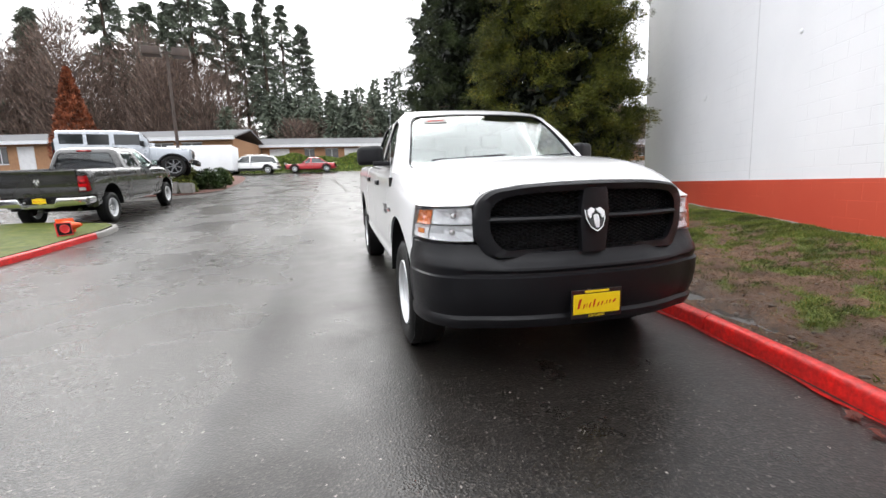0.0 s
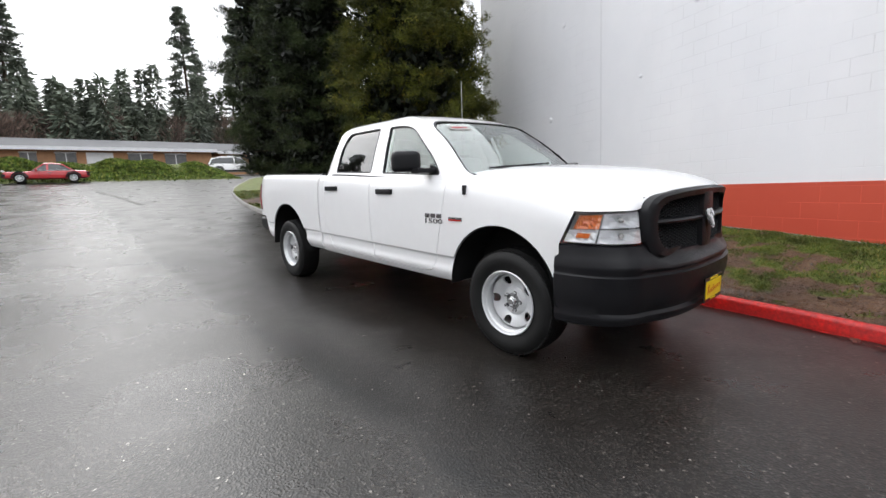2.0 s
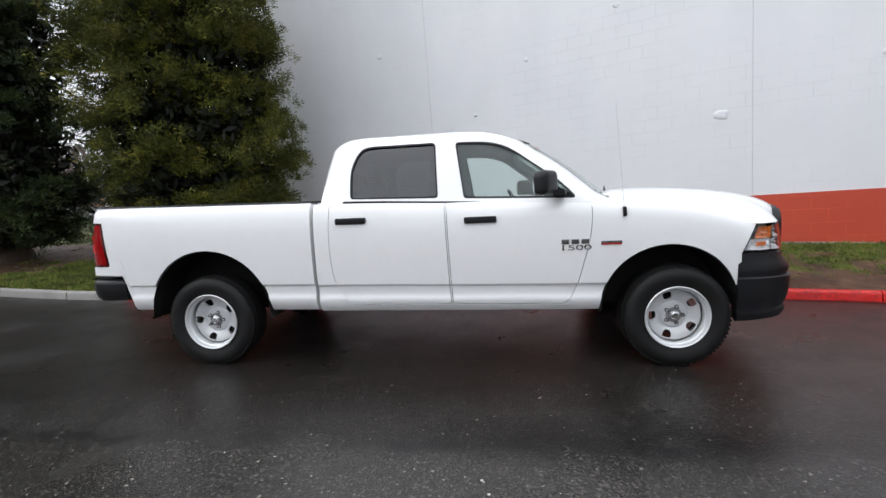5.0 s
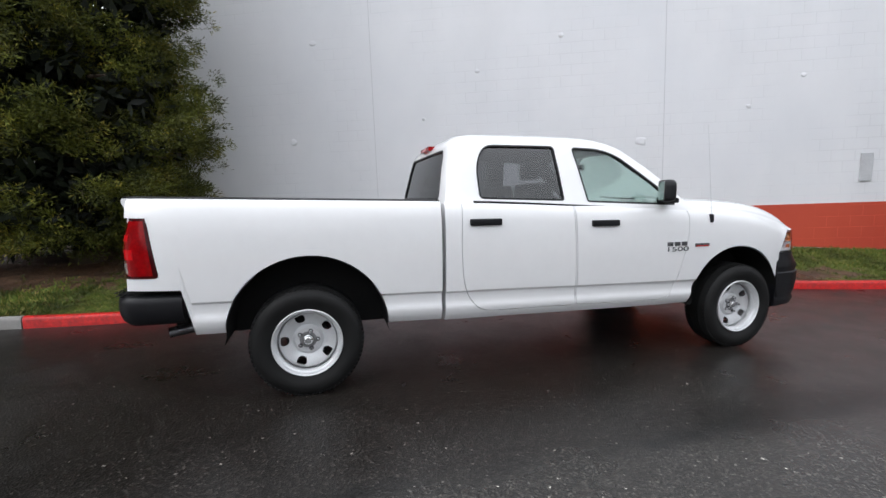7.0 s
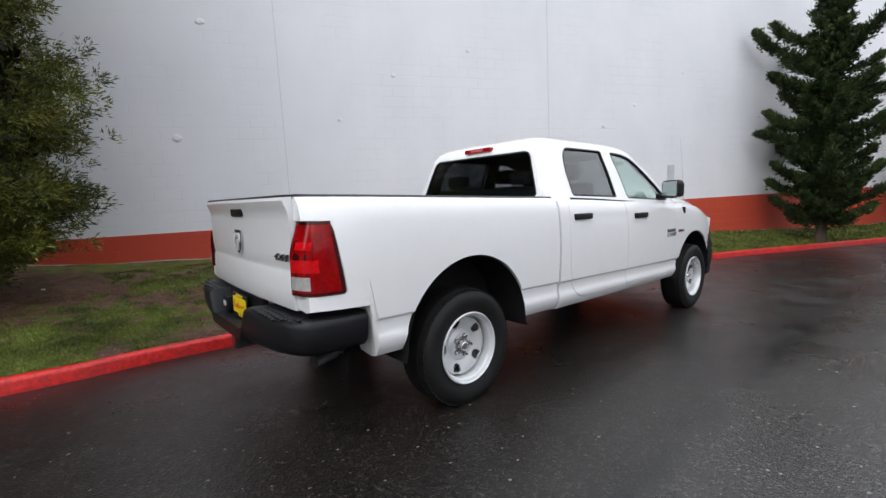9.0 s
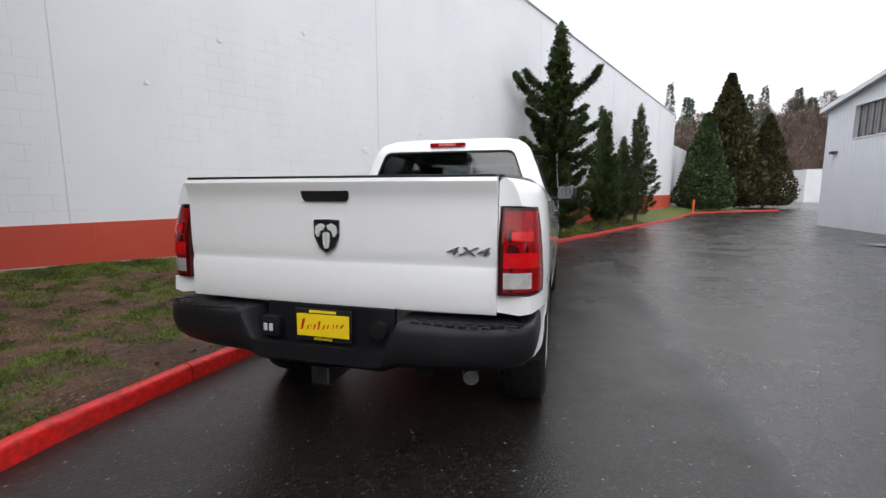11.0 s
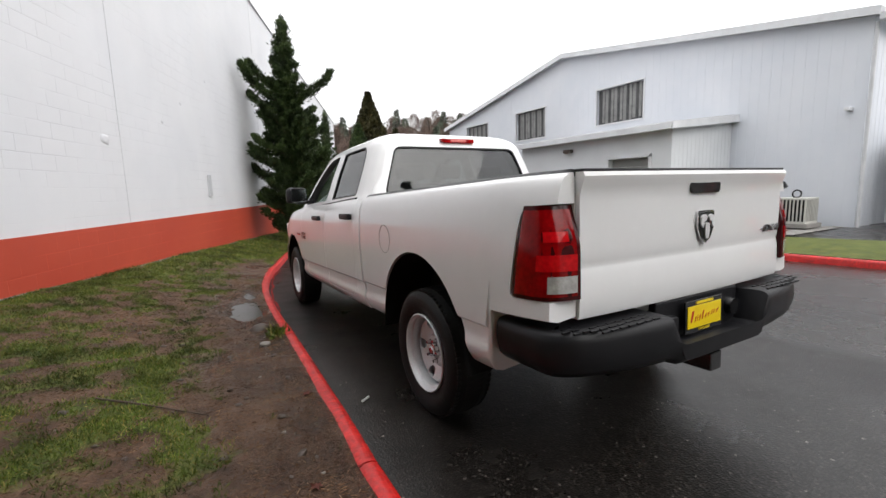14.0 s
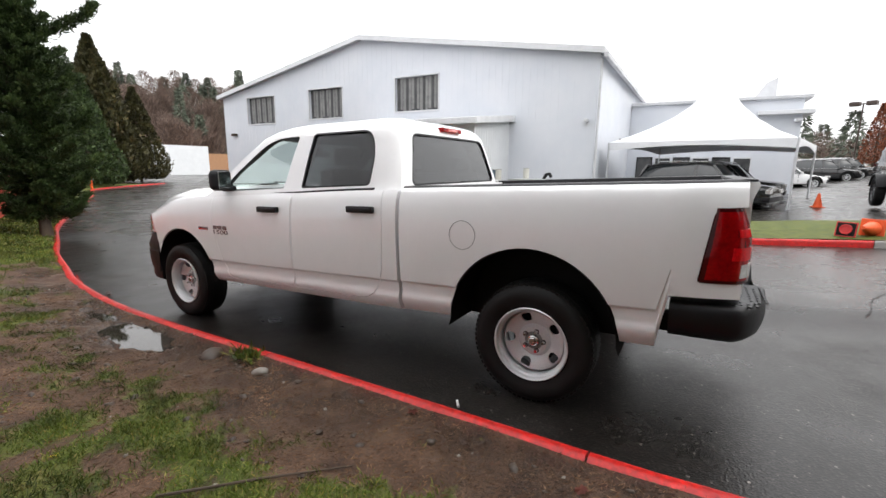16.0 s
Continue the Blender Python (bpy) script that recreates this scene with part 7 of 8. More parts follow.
def jeep(m, paint, label, r=0.43):
    """A boxy four-door off-roader with flared arches, upright screen and hard top; nose towards -y."""
    root = tagged(empty("off_roader", m), label, "car")
    part("body", boxed(-0.78, 0.78, -0.75, 2.25, 0.62, 1.20, 0.05), paint, root, smooth=40)
    bm = bmesh.new()
    loft(bm, [mirror_ring([(0, y, 0.66), (w, y, 0.66), (w + 0.02, y, 1.0), (w - 0.03, y, h - 0.03), (w - 0.12, y, h), (0, y, h + 0.03)]) for y, w, h in ((-0.74, 0.72, 1.22), (-1.4, 0.66, 1.20), (-2.05, 0.58, 1.15), (-2.1, 0.56, 1.10))])
    bonnet = part("bonnet", bm, paint, root, smooth=40)
    part("grille", boxed(-0.60, 0.60, -2.16, -2.09, 0.70, 1.14, 0.03), paint, bonnet)
    for k in range(7):
        x = -0.30 + k * 0.10
        part("grille_slot", boxed(x - 0.025, x + 0.025, -2.175, -2.15, 0.78, 1.06, 0.01), M["dark_void"], bonnet)
    for side in (-1, 1):
        bm = bmesh.new()
        tube(bm, (side * 0.46, -2.19, 0.98), (side * 0.46, -2.12, 0.98), 0.09, 0.09, 18)
        part("head_lamp", bm, M["lamp_clear"], bonnet, smooth=40)
        for y in (-1.52, 1.42):
            bm = bmesh.new()
            rr = r + 0.10
            out = [(y + rr * 1.05 * math.cos(a), r + rr * 0.92 * math.sin(a)) for a in (math.pi * (0.08 + 0.84 * k / 14) for k in range(15))]
            inn = [(y + (rr - 0.05) * 1.05 * math.cos(a), r + (rr - 0.05) * 0.92 * math.sin(a)) for a in (math.pi * (0.08 + 0.84 * k / 14) for k in range(15))]
            x0, x1 = sorted((side * 0.62, side * 0.95))
            rows = [[(x0, *p) for p in out], [(x1, *p) for p in out], [(x1, *p) for p in inn], [(x0, *p) for p in inn]]
            loft(bm, [[row[k] for row in rows] for k in range(15)])
            part("wheel_arch", bm, M["black_plastic"], root, smooth=40)
            road_wheel(root, side * 0.80, y, r, side, r, M["chrome_dark"])
        for y0, y1 in ((-0.50, 0.42), (0.50, 1.28)):
            part("side_window", boxed(*sorted((side * 0.715, side * 0.755)), y0 + 0.05, y1 - 0.03, 1.26, 1.68, 0.02), M["car_glass"], root)
            part("door_handle", boxed(*sorted((side * 0.775, side * 0.81)), y1 - 0.2, y1 - 0.06, 1.06, 1.10, 0.01), M["black_plastic"], root)
        part("door_mirror", boxed(*sorted((side * 0.80, side * 1.0)), -0.60, -0.48, 1.22, 1.42, 0.03), M["black_plastic"], root, smooth=40)
        part("tail_lamp", boxed(*sorted((side * 0.62, side * 0.78)), 2.24, 2.30, 0.90, 1.10, 0.01), M["lamp_red"], root)
    bm = bmesh.new()
    loft(bm, [mirror_ring([(0, y, 1.19), (0.76, y, 1.19), (0.735, y, 1.5), (0.69, y, h - 0.04), (0.63, y, h), (0, y, h + 0.015)]) for y, h in ((-0.70, 1.24), (-0.42, 1.78), (0.2, 1.83), (1.3, 1.83), (2.2, 1.80), (2.25, 1.25))])
    part("hard_top", bm, paint if paint is M["paint_black"] else M["paint_silver"], root, smooth=35)
    bm = bmesh.new()
    prism(bm, [(-0.58, 1.28), (0.58, 1.28), (0.55, 1.70), (-0.55, 1.70)], 1, -0.02, 0.02)
    ws = part("windscreen", bm, M["car_glass"], root)
    ws.matrix_basis = pose(0, 0.03, 0, 0, 0, 0) @ Matrix.Translation((0, -0.62, 1.28)) @ Matrix.Rotation(radians(-27), 4, "X") @ Matrix.Translation((0, -0.015, -1.28))
    for side in (-1, 1):
        part("rear_side_window", boxed(*sorted((side * 0.72, side * 0.757)), 1.36, 2.10, 1.30, 1.68, 0.02), M["car_glass"], root)
    part("front_bumper", boxed(-0.75, 0.75, -2.36, -2.18, 0.50, 0.68, 0.03), M["black_plastic"], root, smooth=40)
    part("rear_bumper", boxed(-0.75, 0.75, 2.25, 2.38, 0.50, 0.66, 0.03), M["black_plastic"], root, smooth=40)
    part("spare_wheel", boxed(-0.38, 0.38, 2.26, 2.48, 0.75, 1.45, 0.12), M["rubber"], root, smooth=50)
    part("chassis", boxed(-0.45, 0.45, -2.0, 2.1, 0.42, 0.62), M["dark_void"], root)
    return root


pickup(Matrix.Translation((-7.92, 13.73, 0.895)) @ pose(0, 0, 0, 0, 0, 179.2) @ pose(0, 0, 0, -5.4), M["paint_grey"], M["chrome"], "dark grey crew-cab pickup with a chrome bumper")
# the display off-roader on its bed, a dark pickup, and the cars under and beyond the tent
jeep(Matrix.Translation(lane_point(-9.3, 17.4, 0.75)) @ pose(0, 0, 0, 0, 0, 100), M["paint_silver"], "pale silver four-door off-roader parked on a raised bed", 0.44)
car("suv", Matrix.Translation(lane_point(-15.9, 4.8)) @ pose(0, 0, 0, 0, 0, 160), 4.65, 1.86, 1.68, M["paint_black"], "black compact SUV with chrome window trim under the tent")
car("sedan", Matrix.Translation(lane_point(-31.5, 9.2)) @ pose(0, 0, 0, 0, 0, 200), 4.5, 1.8, 1.5, M["white_paint"], "white saloon parked behind the tent", "sedan", 0.33)
car("suv", Matrix.Translation(lane_point(-20.2, 5.6)) @ pose(0, 0, 0, 0, 0, 170), 4.6, 1.86, 1.65, M["paint_black"], "black SUV behind the one under the tent")
jeep(Matrix.Translation(lane_point(-13.0, 10.0)) @ pose(0, 0, 0, 0, 0, 85), M["paint_black"], "black off-roader on large tyres in the sales yard", 0.46)
for k, (x, y, yaw, lab) in enumerate(((-40, 12.5, 190, "dark blue car in the far row"), (-44, 14.2, 190, "black car in the far row"), (-48, 15.6, 190, "dark car in the far row"), (-38, 17.5, 200, "grey car in the far row"), (-45, 20.5, 200, "dark car in the far row"))):
    car("car", Matrix.Translation(lane_point(x, y)) @ pose(0, 0, 0, 0, 0, yaw), 4.6, 1.84, 1.62, M["paint_grey"] if k % 2 else M["paint_black"], lab)["group"] = "cars in the far row"
car("car", Matrix.Translation(lane_point(-25.5, -36.0)) @ pose(0, 0, 0, 0, 0, 20), 4.7, 1.86, 1.7, M["paint_black"], "black car parked far down the lane")
M["paint_red_car"] = car_paint("paint_red_car", (0.42, 0.012, 0.018))
car("car", Matrix.Translation((-7.9, 36.0, ground_z(-7.9, 36.0))) @ pose(0, 0, 0, 0, 0, -90), 4.5, 1.8, 1.48, M["white_paint"], "white estate car on the street below the green bank", wheel_r=0.32)
car("car", Matrix.Translation((-3.2, 36.4, ground_z(-3.2, 36.4))) @ pose(0, 0, 0, 0, 0, -90), 4.2, 1.75, 1.25, M["paint_red_car"], "low red car on the street behind the white one", "sedan", 0.30)
car("car", Matrix.Translation((11.04, 45.4, 3.55)) @ pose(0, 0, 0, 0, 0, 80), 4.9, 1.9, 1.7, M["white_paint"], "white car parked before the low building")


# ---- tent ----
def tent():
    c = lane_point(-18.0, 5.0)
    t = tagged(empty("event_tent", Matrix.Translation(c) @ pose(0, 0, 0, 0, 0, -14)), "white peaked canopy tent on slim metal posts", "tent")
    h, e = 3.05, 2.45
    bm = bmesh.new()
    rings = []
    for f, z in ((1.0, e), (0.8, e + 0.28), (0.6, e + 0.62), (0.4, e + 1.05), (0.25, e + 1.5), (0.13, e + 2.05), (0.05, e + 2.75), (0.015, e + 3.0)):
        ring = []
        for k in range(32):
            a = k / 32 * 4
            sd, u = int(a), a - int(a)
            cs = [(-1, -1), (1, -1), (1, 1), (-1, 1), (-1, -1)]
            x = cs[sd][0] + (cs[sd + 1][0] - cs[sd][0]) * u
            y = cs[sd][1] + (cs[sd + 1][1] - cs[sd][1]) * u
            ring.append((x * f * h, y * f * h, z + 0.0))
        rings.append(ring)
    loft(bm, rings, caps=False)
    part("canopy", bm, M["tent_white"], t, smooth=40)
    for k, (x, y) in enumerate(((-h, -h), (h, -h), (h, h), (-h, h))):
        bm = bmesh.new()
        tube(bm, (x, y, -0.05), (x, y, e), 0.04, 0.04, 10)
        part("post", bm, M["garage_trim"], t, smooth=50)
    for k in range(4):
        bm = bmesh.new()
        rings = []
        for u in np.linspace(0, 1, 13):
            sag = 0.32 - 0.16 * math.sin(math.pi * u)
            q = -h + 2 * h * float(u)
            rings.append([(q, -h - 0.01, e + 0.01), (q, -h + 0.01, e + 0.01), (q, -h + 0.01, e - sag), (q, -h - 0.01, e - sag)])
        loft(bm, rings)
        bmesh.ops.rotate(bm, verts=bm.verts, cent=(0, 0, 0), matrix=Matrix.Rotation(math.pi / 2 * k, 3, "Z"))
        part("valance", bm, M["tent_white"], t)
    return t


tent()


# ---- buildings further off ----
def showroom():
    root = tagged(empty("showroom", Matrix.Translation((-24.0, 0.96, 0)) @ pose(0, 0, 0, 0, 0, 90)), "low grey showroom with a row of windows and a white fin", "building")
    part("wall", boxed(0, 7.7, 0.03, 14, -1, 5.0), M["garage_wall"], root)
    part("parapet", boxed(-0.1, 8.0, -0.15, 14, 5.0, 5.16, 0.02), M["garage_trim"], root)
    part("canopy", boxed(5.9, 8.1, -0.4, 6, 4.25, 4.45, 0.02), M["white_trim"], root)
    for k in range(6):
        x = 0.55 + k * 0.92
        w = part("window", boxed(x, x + 0.72, 0.0, 0.05, 0.75, 2.15), M["window_dark"], root)
        for a, b, c, d in ((x - 0.05, x + 0.77, 0.69, 0.75), (x - 0.05, x + 0.77, 2.15, 2.22), (x - 0.05, x, 0.75, 2.15), (x + 0.72, x + 0.77, 0.75, 2.15)):
            part("window_frame", boxed(a, b, -0.03, 0.04, c, d), M["white_trim"] if k % 2 else M["black_gloss"], w)
    bm = bmesh.new()
    prism(bm, [(6.3, 5.1), (7.5, 5.1), (7.5, 7.5), (6.9, 7.2), (6.2, 6.1)], 1, 9.0, 9.3)
    part("fin", bm, M["white_trim"], root)
    part("security_camera", boxed(7.4, 7.7, -0.3, 0.03, 3.9, 4.05, 0.02), M["white_trim"], root)
    return root


showroom()


def low_building(name, x0, x1, y, depth, eave, ridge, label, seed, turn=0.0):
    """A long single-storey building with a shallow roof and a run of windows and doors towards -y."""
    rng = np.random.default_rng(seed)
    z = ground_z(0.5 * (x0 + x1), y)
    root = tagged(empty(name, Matrix.Translation((x0, y, z)) @ pose(0, 0, 0, 0, 0, turn)), label, "building")
    L = x1 - x0
    part("wall", boxed(0, L, 0, depth, -1, eave), M["brown_brick"], root)
    bm = bmesh.new()
    prism(bm, [(-0.8, eave - 0.15), (depth * 0.5, ridge), (depth + 0.8, eave - 0.15), (depth + 0.8, eave + 0.05), (depth * 0.5, ridge + 0.2), (-0.8, eave + 0.05)], 0, -0.5, L + 0.5)
    part("roof", bm, M["roof_grey"], root)
    part("fascia", boxed(-0.5, L + 0.5, -0.84, -0.80, eave - 0.3, eave + 0.06), M["white_trim"], root)
    x = 1.0
    while x < L - 3:
        w = rng.uniform(1.2, 2.6)
        k = rng.integers(0, 3)
        if k < 2:
            win = part("window", boxed(x, x + w, -0.05, 0.02, 0.7, eave - 0.55), M["window_dark"], root)
            part("window_frame", boxed(x - 0.06, x + w + 0.06, -0.07, -0.03, eave - 0.55, eave - 0.42), M["white_trim"], win)
            part("window_sill", boxed(x - 0.06, x + w + 0.06, -0.09, -0.03, 0.58, 0.7), M["white_trim"], win)
            part("mullion", boxed(x + w / 2 - 0.04, x + w / 2 + 0.04, -0.075, -0.03, 0.7, eave - 0.55), M["white_trim"], win)
        else:
            part("panel", boxed(x, x + w, -0.04, 0.02, 0.0, eave - 0.45), M["white_trim"], root)
        x += w + rng.uniform(0.6, 2.0)
    return root


low_building("low_building", -62, -11.5, 57.5, 10, 2.9, 4.2, "long brown brick building with a shallow grey roof", 3, -8)
low_building("low_building", -10.5, 13.0, 60.5, 10, 2.7, 4.0, "brown brick building with a grey roof beyond the street", 4, 0)
low_building("low_building", 14.5, 62.0, 62.5, 10, 2.7, 4.2, "brown brick building further along the street", 6, 4)
tagged(part("white_garage", boxed(-46, -37, -82, -74, -1, 4.6, 0.02), M["lean_wall"]), "white garage far down the lane", "building")
tagged(part("far_shed", boxed(-75, -50, -95, -86, -1, 3.6, 0.02), M["brown_brick"]), "low red-brown shed far down the lane", "building")


# ---- island with shrubs, lamp post and the copper tree ----
BED = [(-12.5, 15.2), (-10.0, 15.4), (-7.4, 15.9), (-6.3, 17.2), (-6.2, 20.0), (-6.5, 24.5), (-7.3, 29.0), (-8.6, 31.5), (-10.5, 31.0), (-12.0, 27.0), (-12.8, 20.0), (-12.5, 15.2)]
bed_pts = island("planting_bed", BED, M["concrete"], "bark-covered planting bed with shrubs", M["mulch"], 0.14)
kerb_run("kerb_bed", bed_pts[::-1], M["concrete"], "dark grey concrete kerb round the planting bed", flip=1)
M["bank_stone"] = surface("bank_stone", (0.16, 0.155, 0.145), (0.26, 0.25, 0.235), 5, 0.8, 0, 30, 0.5)
rng = np.random.default_rng(8)
for k in range(9):
    bm = bmesh.new()
    size = Vector((rng.uniform(0.46, 0.60), rng.uniform(0.40, 0.52), rng.uniform(0.42, 0.56)))
    bmesh.ops.create_cube(bm, size=1.0)
    bmesh.ops.bevel(bm, geom=bm.edges[:], offset=0.10, segments=2, affect="EDGES")
    bmesh.ops.subdivide_edges(bm, edges=bm.edges[:], cuts=1, use_grid_fill=True)
    for v in bm.verts:
        v.co += Vector(noise.noise_vector(v.co * 2.2 + Vector((7 * k, 0, 0)))) * 0.07
        v.co = Vector(v.co[i] * size[i] for i in range(3))
    stone = tagged(part("bank_stone", bm, M["bank_stone"], smooth=45), "rough grey stone block banking up the display bed", "stone", "stones of the display bed")
    stone.matrix_basis = Matrix.Translation(lane_point(-11.6 + k * 0.55, 16.6 + 0.18 * (k % 2), 0.34)) @ pose(0, 0, 0, 0, 0, float(rng.uniform(-14, 14)))


def shrub(x, y, r, h, seed, mat, label, z=0.15):
    rng = np.random.default_rng(seed)
    t = tagged(empty("shrub", Matrix.Translation(lane_point(x, y, z))), label, "shrub")
    paths = [[((0, 0, -0.1), 0.03), ((0.4 * r * math.cos(a), 0.4 * r * math.sin(a), h * 0.5), 0.015), ((0.7 * r * math.cos(a), 0.7 * r * math.sin(a), h * 0.85), 0.004)] for a in (2 * math.pi * k / 9 for k in range(9))]
    part("stem", limb_mesh(paths, 5), M["bark"], t)
    n = 2600
    d = rng.normal(size=(n, 3))
    d[:, 2] = np.abs(d[:, 2])
    d /= np.linalg.norm(d, axis=1, keepdims=True)
    rad = np.where(rng.uniform(size=n) < 0.3, rng.uniform(0.4, 0.9, n), rng.uniform(0.9, 1.08, n)) * (1 + 0.15 * np.sin(5 * np.arctan2(d[:, 1], d[:, 0]) + seed))
    at = d * rad[:, None] * np.array([r, r, h])
    sprays("crown", at, d + rng.normal(size=(n, 3)) * 0.5, 0.11, 0.035, mat, t, "stuff", rng=rng)
    return t


shrub(-7.5, 17.0, 0.42, 0.55, 1, M["leaf_shrub"], "yellow-green shrub at the edge of the planting bed")
shrub(-6.9, 18.6, 0.55, 0.75, 2, M["leaf_juniper"], "dark green rounded shrub in the planting bed")
shrub(-7.9, 19.5, 0.5, 0.8, 3, M["leaf_shrub"], "light green shrub beside the dark one")
shrub(-7.0, 21.0, 0.5, 0.7, 4, M["leaf_juniper"], "small dark shrub further along the bed")
shrub(-7.6, 24.0, 0.55, 0.6, 5, M["leaf_shrub"], "low yellowish shrub further along the bed")
tagged(part("notice_board", boxed(-7.2, -6.75, 19.7, 19.74, ground_z(-7, 19.7) + 0.55, ground_z(-7, 19.7) + 0.95, 0.01), M["white_trim"]), "small white notice board in the planting bed", "sign")


def area_lamp(x, y, h, yaw, label):
    t = tagged(empty("street_lamp", Matrix.Translation(lane_point(x, y)) @ pose(0, 0, 0, 0, 0, yaw)), label, "street lamp", "yard lamps")
    bm = bmesh.new()
    tube(bm, (0, 0, -0.2), (0, 0, h), 0.09, 0.06, 12)
    part("pole", bm, M["dark_bronze"], t, smooth=50)
    part("cross_arm", boxed(-0.6, 0.6, -0.04, 0.04, h - 0.16, h - 0.06, 0.01), M["dark_bronze"], t)
    for s in (-1, 1):
        part("lamp_head", boxed(*sorted((s * 0.25, s * 1.05)), -0.32, 0.32, h - 0.28, h + 0.12, 0.04), M["dark_bronze"], t, "brown box lamp head", smooth=30)
    return t


area_lamp(-9.2, 22.7, 6.85, 8, "brown twin-headed lamp post in the planting bed")
area_lamp(-56, 18.0, 7.0, 60, "twin-headed lamp post in the sales yard")
area_lamp(-66, 23.0, 7.2, 60, "twin-headed lamp post further off in the sales yard")
cone_tree(-18.8, 33.5, 7.6, 1.35, 41, "narrow tree holding copper-brown winter leaves", M["leaf_copper"], 7000, 0.9)
cone_tree(-60, 20.5, 7.0, 1.2, 42, "narrow tree with copper-brown leaves in the yard", M["leaf_copper"], 2500, 0.9)
cone_tree(-62, 25.5, 7.4, 1.2, 43, "narrow tree with copper-brown leaves by the yard lamp", M["leaf_copper"], 2500, 0.9)
tagged(part("box_trailer", boxed(-13.2, -8.8, 33.5, 36, ground_z(-11, 34) + 0.4, ground_z(-11, 34) + 2.3, 0.06), M["tent_white"], smooth=40), "white box trailer parked behind the bed", "trailer")


# ---- bank, street edge and woods ----
rng = np.random.default_rng(77)
n = 44000
x = rng.uniform(-16, 9.0, n)
y = 40.5 + rng.normal(0, 1.5, n)
hump = 1.25 * np.exp(-((y - 41) / 2.2) ** 2) * (1 + 0.15 * np.sin(x * 0.9) + 0.1 * np.sin(x * 2.3)) * np.clip((9.3 - x) / 2.5, 0, 1)
at = np.stack([x, y, np.array([ground_z(0, v) for v in y]) + hump], 1)
bank = sprays("ivy_bank", at, rng.normal(size=(n, 3)) * 0.7 + np.array([0, -0.3, 0.7]), 0.18, 0.065, M["leaf_ivy"], None, "stuff", rng=rng)
tagged(bank, "bright green ivy bank along the street", "hedge")
sheet("bank", spaced((-18, 9.5, 0.5)), spaced((36.5, 46, 0.4)), lambda x, y: ground_z(x, y) - 0.05 + 1.2 * math.exp(-((y - 41) / 2.2) ** 2) * min(1.0, max(0.0, (9.3 - x) / 2.5)), M["lawn_green"], "grassy bank between the lane and the street")

FIRS = [(-43.6, 75.9, 20), (-53, 96, 25), (-34.6, 79.4, 30), (-32, 90, 27), (-37, 99, 29), (-21.1, 75, 31), (-18.7, 85, 27), (-16.8, 92, 27), (-11.4, 80, 25), (-9.1, 88, 27), (-5.9, 95, 26), (16.0, 81.5, 24), (-58, 84, 24), (-66, 92, 27), (-48, 86, 24), (-27, 84, 25), (-14, 96, 26), (22, 98, 22), (30, 104, 22), (25.5, 84, 26), (28.5, 88, 27), (33.0, 86, 21), (20.5, 92, 17), (38, 90, 22)]
kinds = [fir(28, 4.2, 51, 0.22), fir(27, 3.4, 52, 0.38), fir(25, 3.0, 53, 0.5, 8500)]
for k, (fx, fy, fh) in enumerate(FIRS):
    base = kinds[(k * 2 + (k // 3)) % 3]
    ref = (28, 27, 25)[(k * 2 + (k // 3)) % 3]
    c = copy_thing(base, Matrix.Identity(4))
    s = 1.15 * fh / ref
    c.matrix_basis = Matrix.Translation(lane_point(fx, fy)) @ pose(0, 0, 0, 0, 0, 67 * k) @ Matrix.Diagonal((s, s, s, 1))
for base in kinds:
    for ob in (*base.children_recursive, base):
        bpy.data.objects.remove(ob)


def woods(name, spots, label, mat_firs, mat_twigs, twig_share, seed, rise=lambda x, y: 0.0, dense=1.0):
    """Far woods: many pointed crowns and bare twiggy crowns joined into one object."""
    rng = np.random.default_rng(seed)
    fa, fw, ta, tw = [], [], [], []
    for x, y, h, w in spots:
        bare = rng.uniform() < twig_share
        hh = h * (0.62 if bare else 1.0) * rng.uniform(0.8, 1.12)
        n = int((800 if bare else 620) * dense)
        u = rng.uniform(0, 1, n)
        a = rng.uniform(0, 2 * math.pi, n)
        z0 = ground_z(x, y) + rise(x, y)
        if bare:
            r = w * 0.6 * np.sin(np.pi * np.clip(u * 0.8 + 0.15, 0, 1)) * rng.uniform(0.1, 1, n)
        else:
            r = w * 0.42 * (1 - u) ** 0.8 * rng.uniform(0.3, 1.1, n)
        p = np.stack([x + r * np.cos(a), y + r * np.sin(a), z0 + hh * (0.02 + 0.98 * u)], 1)
        d = np.stack([np.cos(a), np.sin(a), np.full(n, 1.4 if bare else -0.4)], 1) + rng.normal(size=(n, 3)) * 0.4
        (ta if bare else fa).append(p)
        (tw if bare else fw).append(d)
    obs = []
    if fa:
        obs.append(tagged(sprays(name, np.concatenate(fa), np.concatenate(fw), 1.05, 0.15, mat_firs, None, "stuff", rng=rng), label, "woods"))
    if ta:
        obs.append(tagged(sprays("bare_trees", np.concatenate(ta), np.concatenate(tw), 1.7, 0.042, mat_twigs, None, "stuff", rng=rng), "bare reddish-brown winter trees beyond the buildings", "woods"))
    return obs


